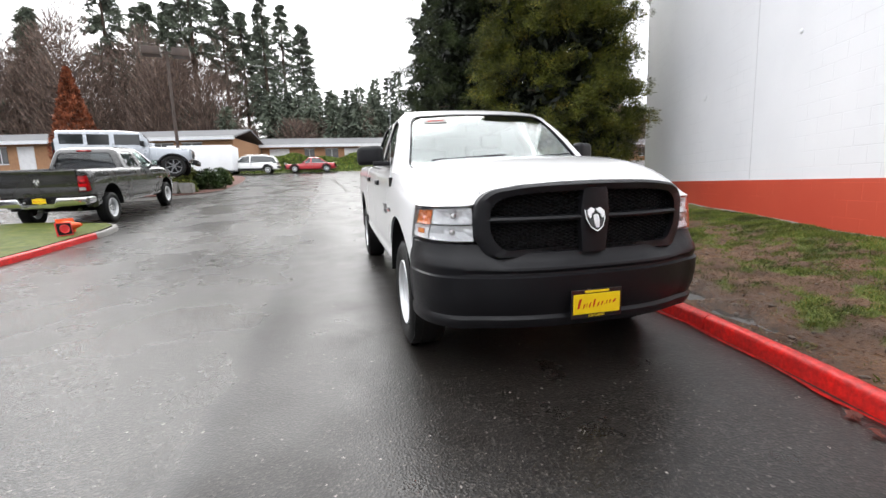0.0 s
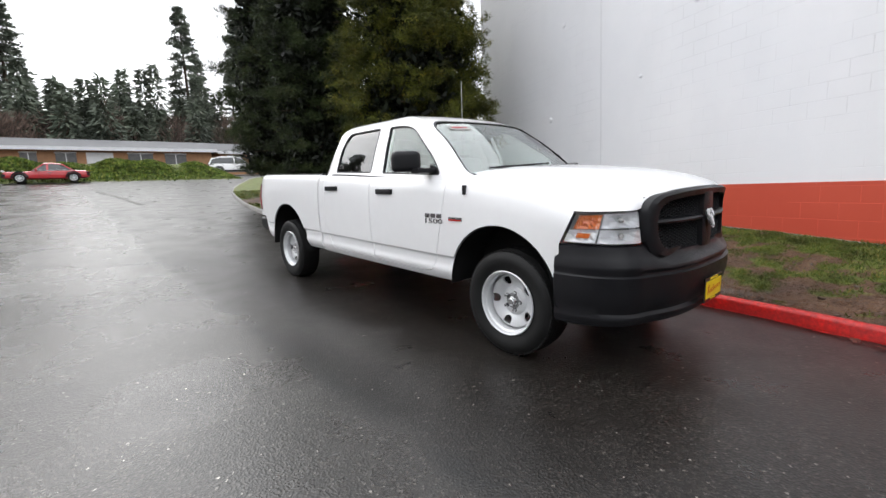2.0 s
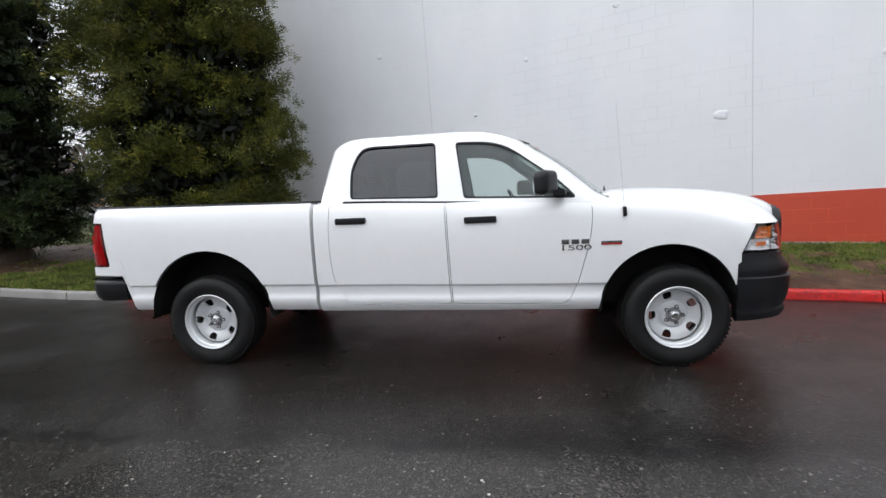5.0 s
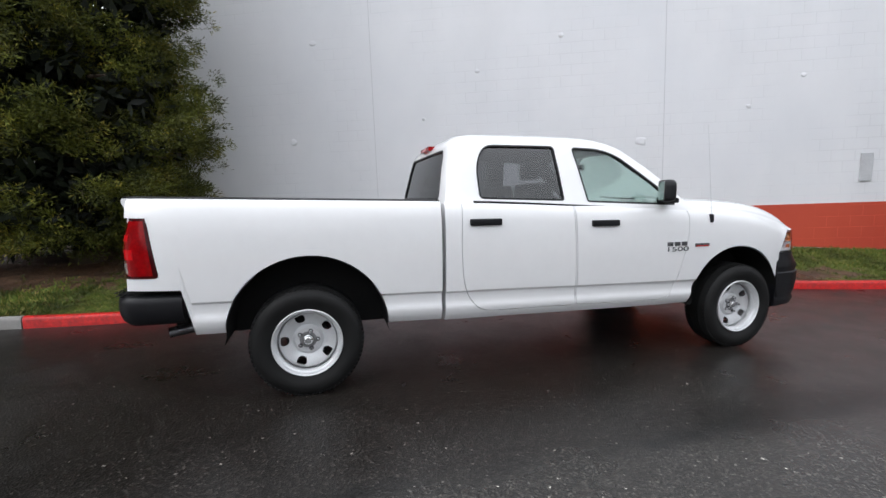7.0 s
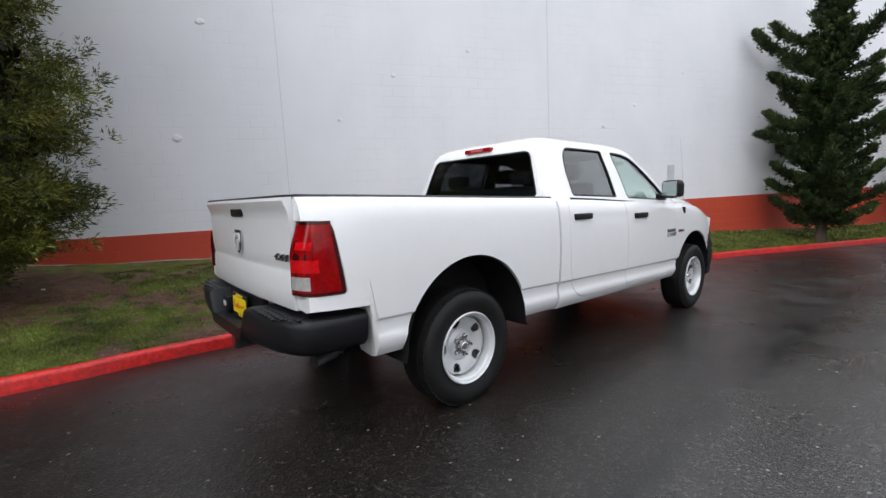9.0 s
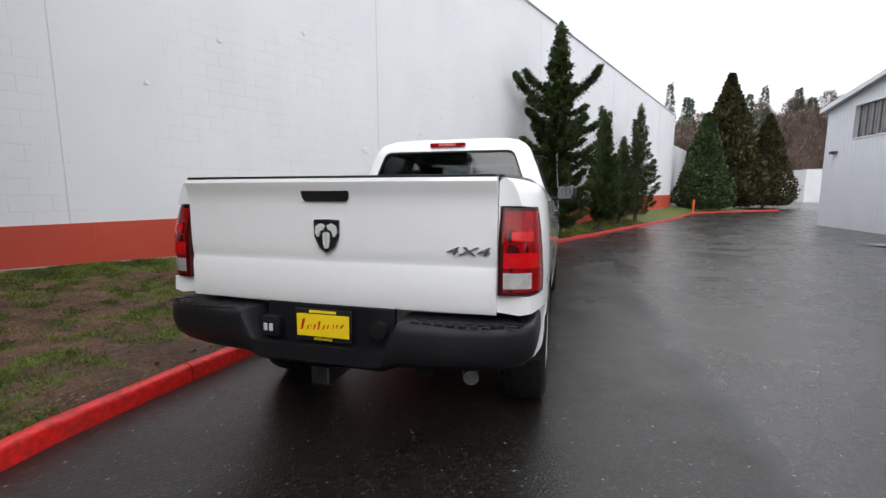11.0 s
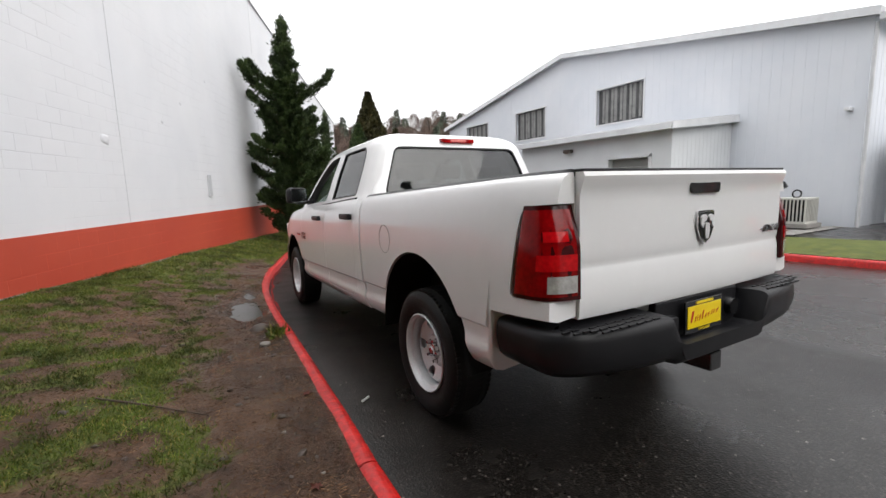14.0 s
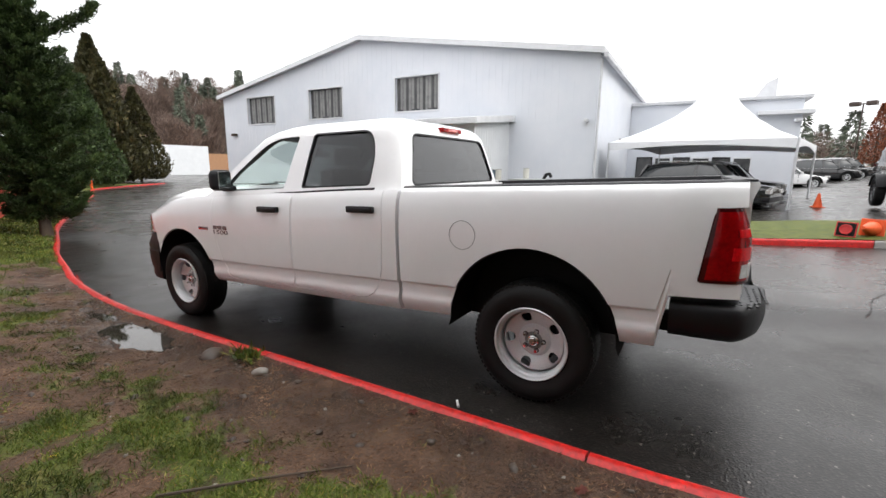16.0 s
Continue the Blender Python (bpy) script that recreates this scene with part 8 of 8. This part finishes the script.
rng = np.random.default_rng(9)
spots = [(float(rng.uniform(-95, 75)), float(rng.uniform(98, 140)), float(rng.uniform(13, 19)), 6.0) for _ in range(170)]
spots += [(float(rng.uniform(-75, 8)), float(rng.uniform(70, 84)), float(rng.uniform(10, 15)), 6.0) for _ in range(70)]
spots += [(float(rng.uniform(-6, 62)), float(rng.uniform(74, 96)), float(rng.uniform(11, 16)), 6.0) for _ in range(120)]
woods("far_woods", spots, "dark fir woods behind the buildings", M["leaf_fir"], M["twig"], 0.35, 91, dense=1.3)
spots = [(float(rng.uniform(-80, -17)), float(rng.uniform(69, 82)), float(rng.uniform(22, 36)), 8.0) for _ in range(140)]
woods("far_woods", spots, "bare winter woods behind the low buildings", M["leaf_fir"], M["twig"], 1.0, 94)
spots = [(float(rng.uniform(-130, -20)), float(rng.uniform(-150, -98)), float(rng.uniform(11, 19)), 6.0) for _ in range(300)]


def hill(x, y):
    return 17 * smoothstep(-96, -150, y) * (1 + 0.2 * math.sin(x * 0.05))


woods("far_woods", spots, "mixed woods on the rise beyond the lane", M["leaf_fir"], M["twig"], 0.86, 92, hill, 1.8)
sheet("hillside", spaced((-160, 20, 12)), spaced((-200, -95, 5)), lambda x, y: ground_z(x, y) - 0.6 + hill(x, y), M["soil"], "brown wooded hillside beyond the lane")
spots = [(float(rng.uniform(40, 110)), float(rng.uniform(20, 110)), float(rng.uniform(12, 18)), 6.0) for _ in range(90)] + [(float(rng.uniform(-150, -75)), float(rng.uniform(-60, 90)), float(rng.uniform(7, 10)), 6.0) for _ in range(120)]
woods("far_woods", spots, "woods at the edge of the site", M["leaf_fir"], M["twig"], 0.6, 93)
# bare brush before the firs
m_count = 15000
x = rng.uniform(-75, -17, m_count)
y = rng.uniform(70, 76, m_count)
z = np.array([ground_z(0, v) for v in y]) + rng.uniform(0, 1, m_count) ** 1.3 * (7 + 2.0 * np.sin(x * 0.35))
tagged(sprays("bare_brush", np.stack([x, y, z], 1), rng.normal(size=(m_count, 3)) * 0.5 + np.array([0, 0, 1.2]), 2.0, 0.040, M["twig"], None, "stuff", rng=rng), "bare brown brush behind the low buildings", "woods")


# ---- equipment by the garage ----
def condenser(x, y, yaw, label, mat, w=0.9, h=1.05):
    t = tagged(empty("condenser_unit", Matrix.Translation(lane_point(x, y, 0.14)) @ pose(0, 0, 0, 0, 0, yaw)), label, "air conditioner", "outdoor condenser units")
    part("pad", boxed(-w / 2 - 0.08, w / 2 + 0.08, -w / 2 - 0.08, w / 2 + 0.08, -0.06, 0.06, 0.01), M["concrete"], t)
    part("casing", boxed(-w / 2 + 0.03, w / 2 - 0.03, -w / 2 + 0.03, w / 2 - 0.03, 0.06, h - 0.06), M["dark_void"], t)
    part("top", boxed(-w / 2, w / 2, -w / 2, w / 2, h - 0.06, h, 0.015), mat, t)
    part("base", boxed(-w / 2, w / 2, -w / 2, w / 2, 0.06, 0.12, 0.01), mat, t)
    for k in range(9):
        q = -w / 2 + 0.02 + (w - 0.06) * k / 8
        for s in (-1, 1):
            part("grille_bar", boxed(q, q + 0.035, s * (w / 2 - 0.01) - 0.012, s * (w / 2 - 0.01) + 0.012, 0.12, h - 0.06), mat, t)
            part("grille_bar", boxed(s * (w / 2 - 0.01) - 0.012, s * (w / 2 - 0.01) + 0.012, q, q + 0.035, 0.12, h - 0.06), mat, t)
    return t


M["unit_grey"] = surface("unit_grey", (0.22, 0.23, 0.22), (0.28, 0.28, 0.27), 3, 0.5, 0.1, 40, 0.05)
M["unit_pale"] = surface("unit_pale", (0.58, 0.57, 0.52), (0.5, 0.5, 0.46), 3, 0.5, 0, 40, 0.05)


def package_unit(x, y, w, d, h, label, louvred=True):
    """A sheet-metal plant unit: w along y, d along x, its face towards +x, with louvres, panels and a lid."""
    t = tagged(empty("plant_unit", Matrix.Translation(lane_point(x, y, 0.14))), label, "air conditioner", "outdoor plant units")
    part("pad", boxed(-d - 0.1, 0.1, -0.1, w + 0.1, -0.14, 0.05, 0.01), M["concrete"], t)
    part("casing", boxed(-d, 0, 0, w, 0.05, h - 0.04, 0.006), M["unit_metal"], t)
    part("lid", boxed(-d - 0.03, 0.03, -0.03, w + 0.03, h - 0.04, h, 0.008), M["unit_metal"], t)
    lv = 0.62 if louvred else 0.0
    if louvred:
        part("louvre_back", boxed(0, 0.004, 0.05, lv - 0.05, 0.12, h - 0.10), M["dark_void"], t)
        for k in range(6):
            part("louvre", boxed(0.004, 0.03, 0.05 + k * 0.10, 0.09 + k * 0.10, 0.12, h - 0.10, 0.004), M["unit_metal"], t)
    for y0, y1 in ((lv + 0.02, (lv + w) / 2 - 0.01), ((lv + w) / 2 + 0.01, w - 0.02)):
        part("panel", boxed(0, 0.010, y0, y1, 0.10, h - 0.07, 0.003), M["unit_metal"], t)
    part("data_sticker", boxed(0.010, 0.012, lv + 0.10, lv + 0.30, h - 0.36, h - 0.16), M["white_trim"], t)
    return t


M["unit_metal"] = surface("unit_metal", (0.36, 0.37, 0.36), (0.46, 0.47, 0.45), 2.2, 0.42, 0.35, 40, 0.05)
package_unit(-10.55, -2.68, 1.30, 0.95, 1.08, "galvanised plant unit with upright louvres by the lean-to")
package_unit(-11.25, -1.22, 1.15, 0.95, 1.10, "plain galvanised plant unit beside the louvred one", False)
pump = tagged(empty("pump_box", Matrix.Translation((-10.5, -1.82, ground_z(-10, -1.8) + 0.16))), "black fan box standing against the plant unit", "box")
part("casing", boxed(0, 0.30, 0, 0.36, 0, 0.56, 0.02), M["black_plastic"], pump, smooth=30)
for k in range(4):
    part("fan_slat", boxed(0.30, 0.312, 0.05, 0.31, 0.10 + 0.10 * k, 0.14 + 0.10 * k, 0.003), M["black_gloss"], pump)
M["can_blue"] = surface("can_blue", (0.10, 0.15, 0.20), (0.14, 0.19, 0.24), 6, 0.45, 0.2, 60, 0.05)
for cx, cy, h, mat, words in ((-11.0, -1.72, 1.08, "can_blue", "blue steel canister on the plant unit"), (-10.95, -1.50, 1.08, "unit_pale", "beige steel canister on the plant unit"), (-11.7, -0.75, 1.10, "unit_pale", "beige canister on the plain plant unit")):
    t = tagged(empty("canister", Matrix.Translation(lane_point(cx, cy, 0.14 + h))), words, "canister", "canisters on the plant units")
    bm = bmesh.new()
    tube(bm, (0, 0, 0), (0, 0, 0.34), 0.105, 0.105, 16)
    part("can", bm, M[mat], t, smooth=50)
    bm = bmesh.new()
    tube(bm, (0, 0, 0.34), (0, 0, 0.37), 0.112, 0.112, 16)
    part("lid", bm, M["unit_metal"], t, smooth=50)


def pipe_run(name, pts, rad, mat, label, category):
    bm = bmesh.new()
    for a, b in zip(pts, pts[1:]):
        tube(bm, lane_point(*a), lane_point(*b), rad, rad, 10)
    for p in pts[1:-1]:
        bmesh.ops.create_uvsphere(bm, u_segments=10, v_segments=6, radius=rad, matrix=Matrix.Translation(lane_point(*p)))
    tagged(part(name, bm, mat, smooth=50), label, category)


pipe_run("black_pipe", [(-10.40, -1.50, 0.14), (-10.40, -1.46, 0.58), (-10.7, -1.0, 0.58), (-11.05, -0.4, 0.56), (-11.1, 0.4, 0.55), (-11.1, 0.45, 0.05)], 0.045, M["black_plastic"], "black insulated pipe running along the plant units", "pipe")
pipe_run("conduit_pipe", [(-10.30, -1.30, 0.22), (-10.5, -0.6, 0.21), (-10.8, 0.3, 0.22), (-10.9, 0.55, 0.18)], 0.022, M["unit_pale"], "pale conduit lying on the mulch bed", "pipe")
condenser(-13.35, -0.02, 0, "pale beige unit beside the garage wall", M["unit_pale"], 0.8, 0.80)
pipe_run("vent_pipe", [(-13.4, -0.66, 0.05), (-13.4, -0.62, 1.20), (-13.38, -0.52, 1.36), (-13.35, -0.38, 1.38), (-13.33, -0.30, 1.25)], 0.06, M["black_plastic"], "black bent vent pipe beside the beige unit", "pipe")
pipe_run("hose_coil", [(-13.3, 0.11 * math.cos(a), 1.05 + 0.11 * math.sin(a)) for a in (2 * math.pi * k / 16 - 1.57 for k in range(17))], 0.022, M["black_plastic"], "coiled black hose lying on the beige unit", "hose")


# ---- loose things on the lawns ----
def traffic_cone(x, y, z, m, label):
    t = tagged(empty("traffic_cone", Matrix.Translation(lane_point(x, y, z)) @ m), label, "traffic cone")
    part("base", boxed(-0.17, 0.17, -0.17, 0.17, 0.0, 0.03, 0.01), M["orange"], t)
    bm = bmesh.new()
    rings = [[(r * math.cos(a), r * math.sin(a), h) for a in (2 * math.pi * k / 20 for k in range(20))] for r, h in ((0.13, 0.03), (0.09, 0.2), (0.03, 0.45), (0.028, 0.46))]
    loft(bm, rings)
    part("cone", bm, M["orange"], t, smooth=50)
    return t


traffic_cone(-6.85, 7.35, 0.26, pose(0, 0, 0, 0, 84, -30), "orange traffic cone lying on the side lawn")
s = tagged(empty("warning_light", Matrix.Translation(lane_point(-6.66, 6.95, 0.14)) @ pose(0, 0, 0, -10, 0, 60) @ Matrix.Scale(0.78, 4)), "square red warning light board propped on the side lawn", "sign")
part("board", boxed(-0.19, 0.19, -0.014, 0.014, 0.0, 0.34, 0.008), M["sign_red"], s)
part("panel", boxed(-0.165, 0.165, -0.018, -0.012, 0.025, 0.315), M["dark_void"], s)
bm = bmesh.new()
rings = [[(r * math.cos(a), y, 0.17 + r * math.sin(a)) for a in (2 * math.pi * k / 24 for k in range(24))] for r, y in ((0.115, -0.012), (0.115, -0.04), (0.10, -0.045), (0.085, -0.03), (0.03, -0.028))]
loft(bm, rings)
part("lens", bm, M["sign_red"], s, smooth=40)
traffic_cone(-15.1, 8.1, 0.0, Matrix.Identity(4), "dark orange cone standing by the tent post")
traffic_cone(-22.5, 7.9, 0.0, Matrix.Identity(4), "orange cone standing behind the tent")
b = tagged(empty("marker_post", Matrix.Translation(lane_point(-11.2, -33.0, 0.1))), "short red marker post at the lane's edge", "post")
bm = bmesh.new()
tube(bm, (0, 0, 0), (0, 0, 1.1), 0.08, 0.08, 10)
part("post", bm, M["orange"], b, smooth=50)


# ---- grass, straw and litter on the lawn ----
def scatter(count, y0, y1, reach, seed, chance):
    """Random places on the lawn, kept by chance(x, y), which is sampled on a grid."""
    rng = np.random.default_rng(seed)
    ny, nx = max(8, int((y1 - y0) / 0.08)), max(8, int(reach / 0.08))
    gy, gd = np.linspace(y0, y1, ny), np.linspace(0.09, 0.09 + reach, nx)
    kx = np.array([kerb_x(y) for y in gy])
    odds = np.array([[chance(k + d, y) for d in gd] for k, y in zip(kx, gy)])
    high = np.array([[lawn_h(k + d, y) for d in gd] for k, y in zip(kx, gy)])

    def sample(g, u, v):
        i, j = np.minimum(u.astype(int), ny - 2), np.minimum(v.astype(int), nx - 2)
        p, q = u - i, v - j
        return (g[i, j] * (1 - q) + g[i, j + 1] * q) * (1 - p) + (g[i + 1, j] * (1 - q) + g[i + 1, j + 1] * q) * p

    out = np.zeros((0, 3))
    while len(out) < count:
        u, v, roll = rng.uniform(0, ny - 1, 4 * count), rng.uniform(0, nx - 1, 4 * count), rng.uniform(0, 1, 4 * count)
        y = y0 + (y1 - y0) * u / (ny - 1)
        x = np.interp(y, gy, kx) + 0.09 + reach * v / (nx - 1)
        keep = (roll < sample(odds, u, v)) & (x < WALL0.x + (y - WALL0.y) * WALL_DIR.x / WALL_DIR.y - 0.03)
        out = np.concatenate([out, np.stack([x, y, sample(high, u, v)], 1)[keep]])
    return out[:count]


def grows(x, y):
    return ((cover(x, y) + 0.50 * noise.noise((x * 9, y * 9, 5))) - 0.20) * 1.2


rng = np.random.default_rng(31)
M["straw"] = leaf_material("straw", (0.075, 0.036, 0.017), (0.17, 0.090, 0.043), (0.25, 0.16, 0.085))
for (y0, y1, reach, count, long, wide), seed in zip(((-1.5, 6.5, 3.6, 130000, 0.034, 0.0026), (-7.0, -1.5, 2.4, 22000, 0.055, 0.0045), (-20.0, -7.0, 2.6, 14000, 0.075, 0.010), (6.5, 11.0, 4.0, 26000, 0.06, 0.006), (11.0, 20.0, 5.0, 9000, 0.08, 0.012)), range(41, 46)):
    at = scatter(count, y0, y1, reach, seed, grows)
    way = rng.normal(size=(count, 3)) * 0.75 + np.array([0, 0, 0.8])
    way[:, 2] = np.abs(way[:, 2])
    tagged(sprays("grass", at, way, long, wide, M["blade"], None, "stuff", rng=rng), "short wet green grass blades in patches", "grass")
at = scatter(48000, -2.0, 8.5, 2.8, 51, lambda x, y: 0.8 * (cover(x, y) < 0.45 and pool(x, y) < 0.1))
way = rng.normal(size=(48000, 3)) * np.array([1, 1, 0.12])
tagged(sprays("dead_grass", at + np.array([0, 0, 0.004]), way, 0.034, 0.0018, M["straw"], None, "stuff", rng=rng), "brown dead grass and needles on the mud", "straw")


def pebble(bm, p, r, seed):
    rng = np.random.default_rng(seed)
    m = Matrix.Translation(p) @ pose(0, 0, 0, rng.uniform(-20, 20), rng.uniform(-20, 20), rng.uniform(0, 360)) @ Matrix.Diagonal((1.3 * r, 0.9 * r, 0.6 * r, 1))
    vs = bmesh.ops.create_icosphere(bm, subdivisions=2 if r > 0.03 else 1, radius=1.0, matrix=m)["verts"]
    for v in vs:
        v.co += Vector(noise.noise_vector(v.co * (0.9 / r))) * r * 0.3


M["pebble"] = surface("pebble", (0.16, 0.14, 0.12), (0.28, 0.26, 0.23), 9, 0.55, 0, 80, 0.3)
M["clod"] = surface("clod", (0.040, 0.027, 0.019), (0.075, 0.052, 0.037), 12, 0.5, 0, 70, 0.8)
bm, bm2 = bmesh.new(), bmesh.new()
for k, p in enumerate(scatter(190, -2.5, 6.0, 1.5, 52, lambda x, y: float(cover(x, y) < 0.5))):
    pebble(bm if k % 3 == 0 else bm2, p, rng.uniform(0.004, 0.013) if k % 3 == 0 else rng.uniform(0.008, 0.03), k)
tagged(part("pebbles", bm, M["pebble"], smooth=60), "small pale stones pressed into the mud", "pebbles", kind="stuff")
tagged(part("mud_clods", bm2, M["clod"], smooth=60), "dark wet clods of mud along the kerb", "clods", kind="stuff")
bm = bmesh.new()
pebble(bm, Vector((1.70, 2.10, lawn_h(1.70, 2.10) + 0.012)), 0.055, 7)
tagged(part("stone", bm, M["pebble"], smooth=60), "flat grey stone lying on the mud by the kerb", "stone")
bm = bmesh.new()
pebble(bm, Vector((1.66, 1.48, lawn_h(1.66, 1.48) + 0.0)), 0.085, 9)
tagged(part("mud_lump", bm, M["clod"], smooth=60), "dark lump of churned mud beside the puddle", "mud")
at = np.array([[1.545, 1.74, lawn_h(1.545, 1.74)]] * 160) + rng.normal(size=(160, 3)) * np.array([0.04, 0.06, 0.0])
tagged(sprays("weed", at, rng.normal(size=(160, 3)) * 0.6 + np.array([0, 0, 0.7]), 0.09, 0.008, M["blade"], rng=rng), "bright green weed tuft behind the red kerb", "weed")
bm = bmesh.new()
tube(bm, (2.75, 2.85, lawn_h(2.75, 2.85) + 0.012), (2.45, 3.10, lawn_h(2.45, 3.10) + 0.016), 0.007, 0.006, 6)
tube(bm, (2.45, 3.10, lawn_h(2.45, 3.10) + 0.016), (2.16, 3.36, lawn_h(2.16, 3.36) + 0.010), 0.006, 0.003, 6)
tagged(part("stick", bm, M["bark"], smooth=60), "thin dark stick lying across the lawn", "stick")


def fallen_leaf(x, y, r, yaw, material, label, z):
    bm = bmesh.new()
    ring = [(r * f * math.cos(a), r * f * 0.8 * math.sin(a)) for a, f in ((2 * math.pi * k / 14, 1.0 if k % 2 else 0.62) for k in range(14))]
    vs = [bm.verts.new((p, q, 0.25 * r * math.sin(3 * p / r))) for p, q in ring]
    c = bm.verts.new((0, 0, 0.12 * r))
    for k in range(14):
        bm.faces.new((vs[k], vs[(k + 1) % 14], c))
    bmesh.ops.solidify(bm, geom=bm.faces, thickness=0.0012)
    ob = tagged(part("fallen_leaf", bm, material, smooth=60), label, "leaf", "fallen leaves")
    ob.matrix_basis = pose(x, y, z + 0.008, 4, 3, yaw)


M["leaf_yellow"] = surface("leaf_yellow", (0.62, 0.50, 0.03), (0.5, 0.38, 0.02), 30, 0.6, 0, 90, 0.1)
M["leaf_red"] = surface("leaf_red", (0.22, 0.055, 0.035), (0.14, 0.035, 0.025), 30, 0.6, 0, 90, 0.1)
fallen_leaf(2.84, 2.16, 0.022, 20, M["leaf_yellow"], "small yellow leaf on the lawn", lawn_h(2.84, 2.16))
fallen_leaf(1.60, 3.31, 0.045, 70, M["leaf_red"], "curled red-brown leaf on the mud", lawn_h(1.60, 3.31))
fallen_leaf(1.78, 4.3, 0.035, 120, M["leaf_red"], "brown wet leaf on the mud by the kerb", lawn_h(1.78, 4.3))
for k, p in enumerate(scatter(14, 6.0, 10.5, 3.0, 53, lambda x, y: 1.0)):
    fallen_leaf(p[0], p[1], rng.uniform(0.02, 0.035), 50 * k, M["paper_white" if k % 3 == 0 else "leaf_red"], "pale scrap of litter on the lawn" if k % 3 == 0 else "dead brown leaf on the lawn", p[2] + 0.01)
bm = bmesh.new()
tube(bm, (1.22, 3.40, ground_z(1.2, 3.40) + 0.012), (1.28, 3.44, ground_z(1.2, 3.44) + 0.012), 0.008, 0.008, 8)
tagged(part("paper_scrap", bm, M["paper_white"], smooth=60), "small white roll of paper on the asphalt by the kerb", "litter")


# ---- marks on the lane ----
M["tar"] = surface("tar", (0.020, 0.018, 0.016), (0.034, 0.031, 0.028), 3, 0.42, 0, 70, 0.3)
M["road_paint"] = surface("road_paint", (0.42, 0.41, 0.38), (0.22, 0.21, 0.20), 6, 0.5, 0, 45, 0.4, 0.0, 0.4)


def ribbon(name, pts, width, material, label, seed, step=0.05, lift=0.012):
    """A thin flat strip with ragged edges laid on the asphalt; width(k) gives its half width along it, 0 to 1."""
    line = curve_points(pts, step)
    bm = bmesh.new()
    rows = []
    for k, p in enumerate(line):
        t = (line[min(len(line) - 1, k + 1)] - line[max(0, k - 1)]).normalized()
        nrm = Vector((-t.y, t.x))
        w = width(p.x, p.y)
        a, b = w * (1 + 0.55 * noise.noise((k * 0.22, seed, 0))), w * (1 + 0.55 * noise.noise((k * 0.22, seed + 9, 0)))
        p = p + nrm * 0.03 * noise.noise((k * 0.09, seed + 4, 1))
        rows.append([bm.verts.new((q.x, q.y, ground_z(q.x, q.y) + lift)) for q in (p - nrm * a, p + nrm * b)])
    for a, b in zip(rows, rows[1:]):
        bm.faces.new((a[0], a[1], b[1], b[0]))
    bmesh.ops.solidify(bm, geom=bm.faces, thickness=0.004)
    return tagged(part(name, bm, material), label, "road mark")


ribbon("tar_seam", [(-1.9, 6.1), (-2.9, 6.5), (-4.2, 7.6), (-5.2, 9.2), (-6.0, 11.0)], lambda x, y: 0.005, M["tar"], "cracked dark seam crossing the asphalt", 5)
ribbon("parking_line", [(-0.9, 17.0), (-1.2, 22.0), (-1.6, 27.0)], lambda x, y: 0.05, M["road_paint"], "worn white parking line on wet asphalt", 3, 0.2)
ribbon("parking_line", [(2.6, 22.0), (2.2, 27.0), (1.8, 31.0)], lambda x, y: 0.05, M["road_paint"], "worn white parking line further up the lane", 6, 0.2)
ribbon("paint_spill", [(kerb_x(y) - 0.035, y) for y in (0.4, -0.6, -1.6, -2.6, -3.6)], lambda x, y: 0.012 + 0.012 * noise.noise((y * 3, 0, 2)), M["kerb_red"], "red paint spilt on the asphalt along the kerb", 8)
fallen_leaf(1.02, -1.72, 0.05, 30, M["leaf_red"], "brown leaf lying on the asphalt by the kerb", ground_z(1, -1.72) + 0.012)
fallen_leaf(0.96, -1.86, 0.04, 100, M["leaf_red"], "brown leaf lying on the asphalt by the kerb", ground_z(1, -1.86) + 0.012)
# crumpled yellow paper scraps by the side kerb
bm = bmesh.new()
for k in range(9):
    a = k * 0.7
    p = Vector((-6.62 + 0.16 * math.cos(a) * (k % 3), 0.6 + 0.22 * math.sin(a), ground_z(-6.3, 0.6) + 0.012))
    box(bm, -0.09, 0.09, -0.035, 0.035, 0.0, 0.012, 0, Matrix.Translation(p) @ pose(0, 0, 0, 12 * math.sin(k), 9 * math.cos(k * 2), 47 * k))
tagged(part("crumpled_tape", bm, M["leaf_yellow"]), "crumpled yellow paper scraps on the asphalt by the kerb", "litter")
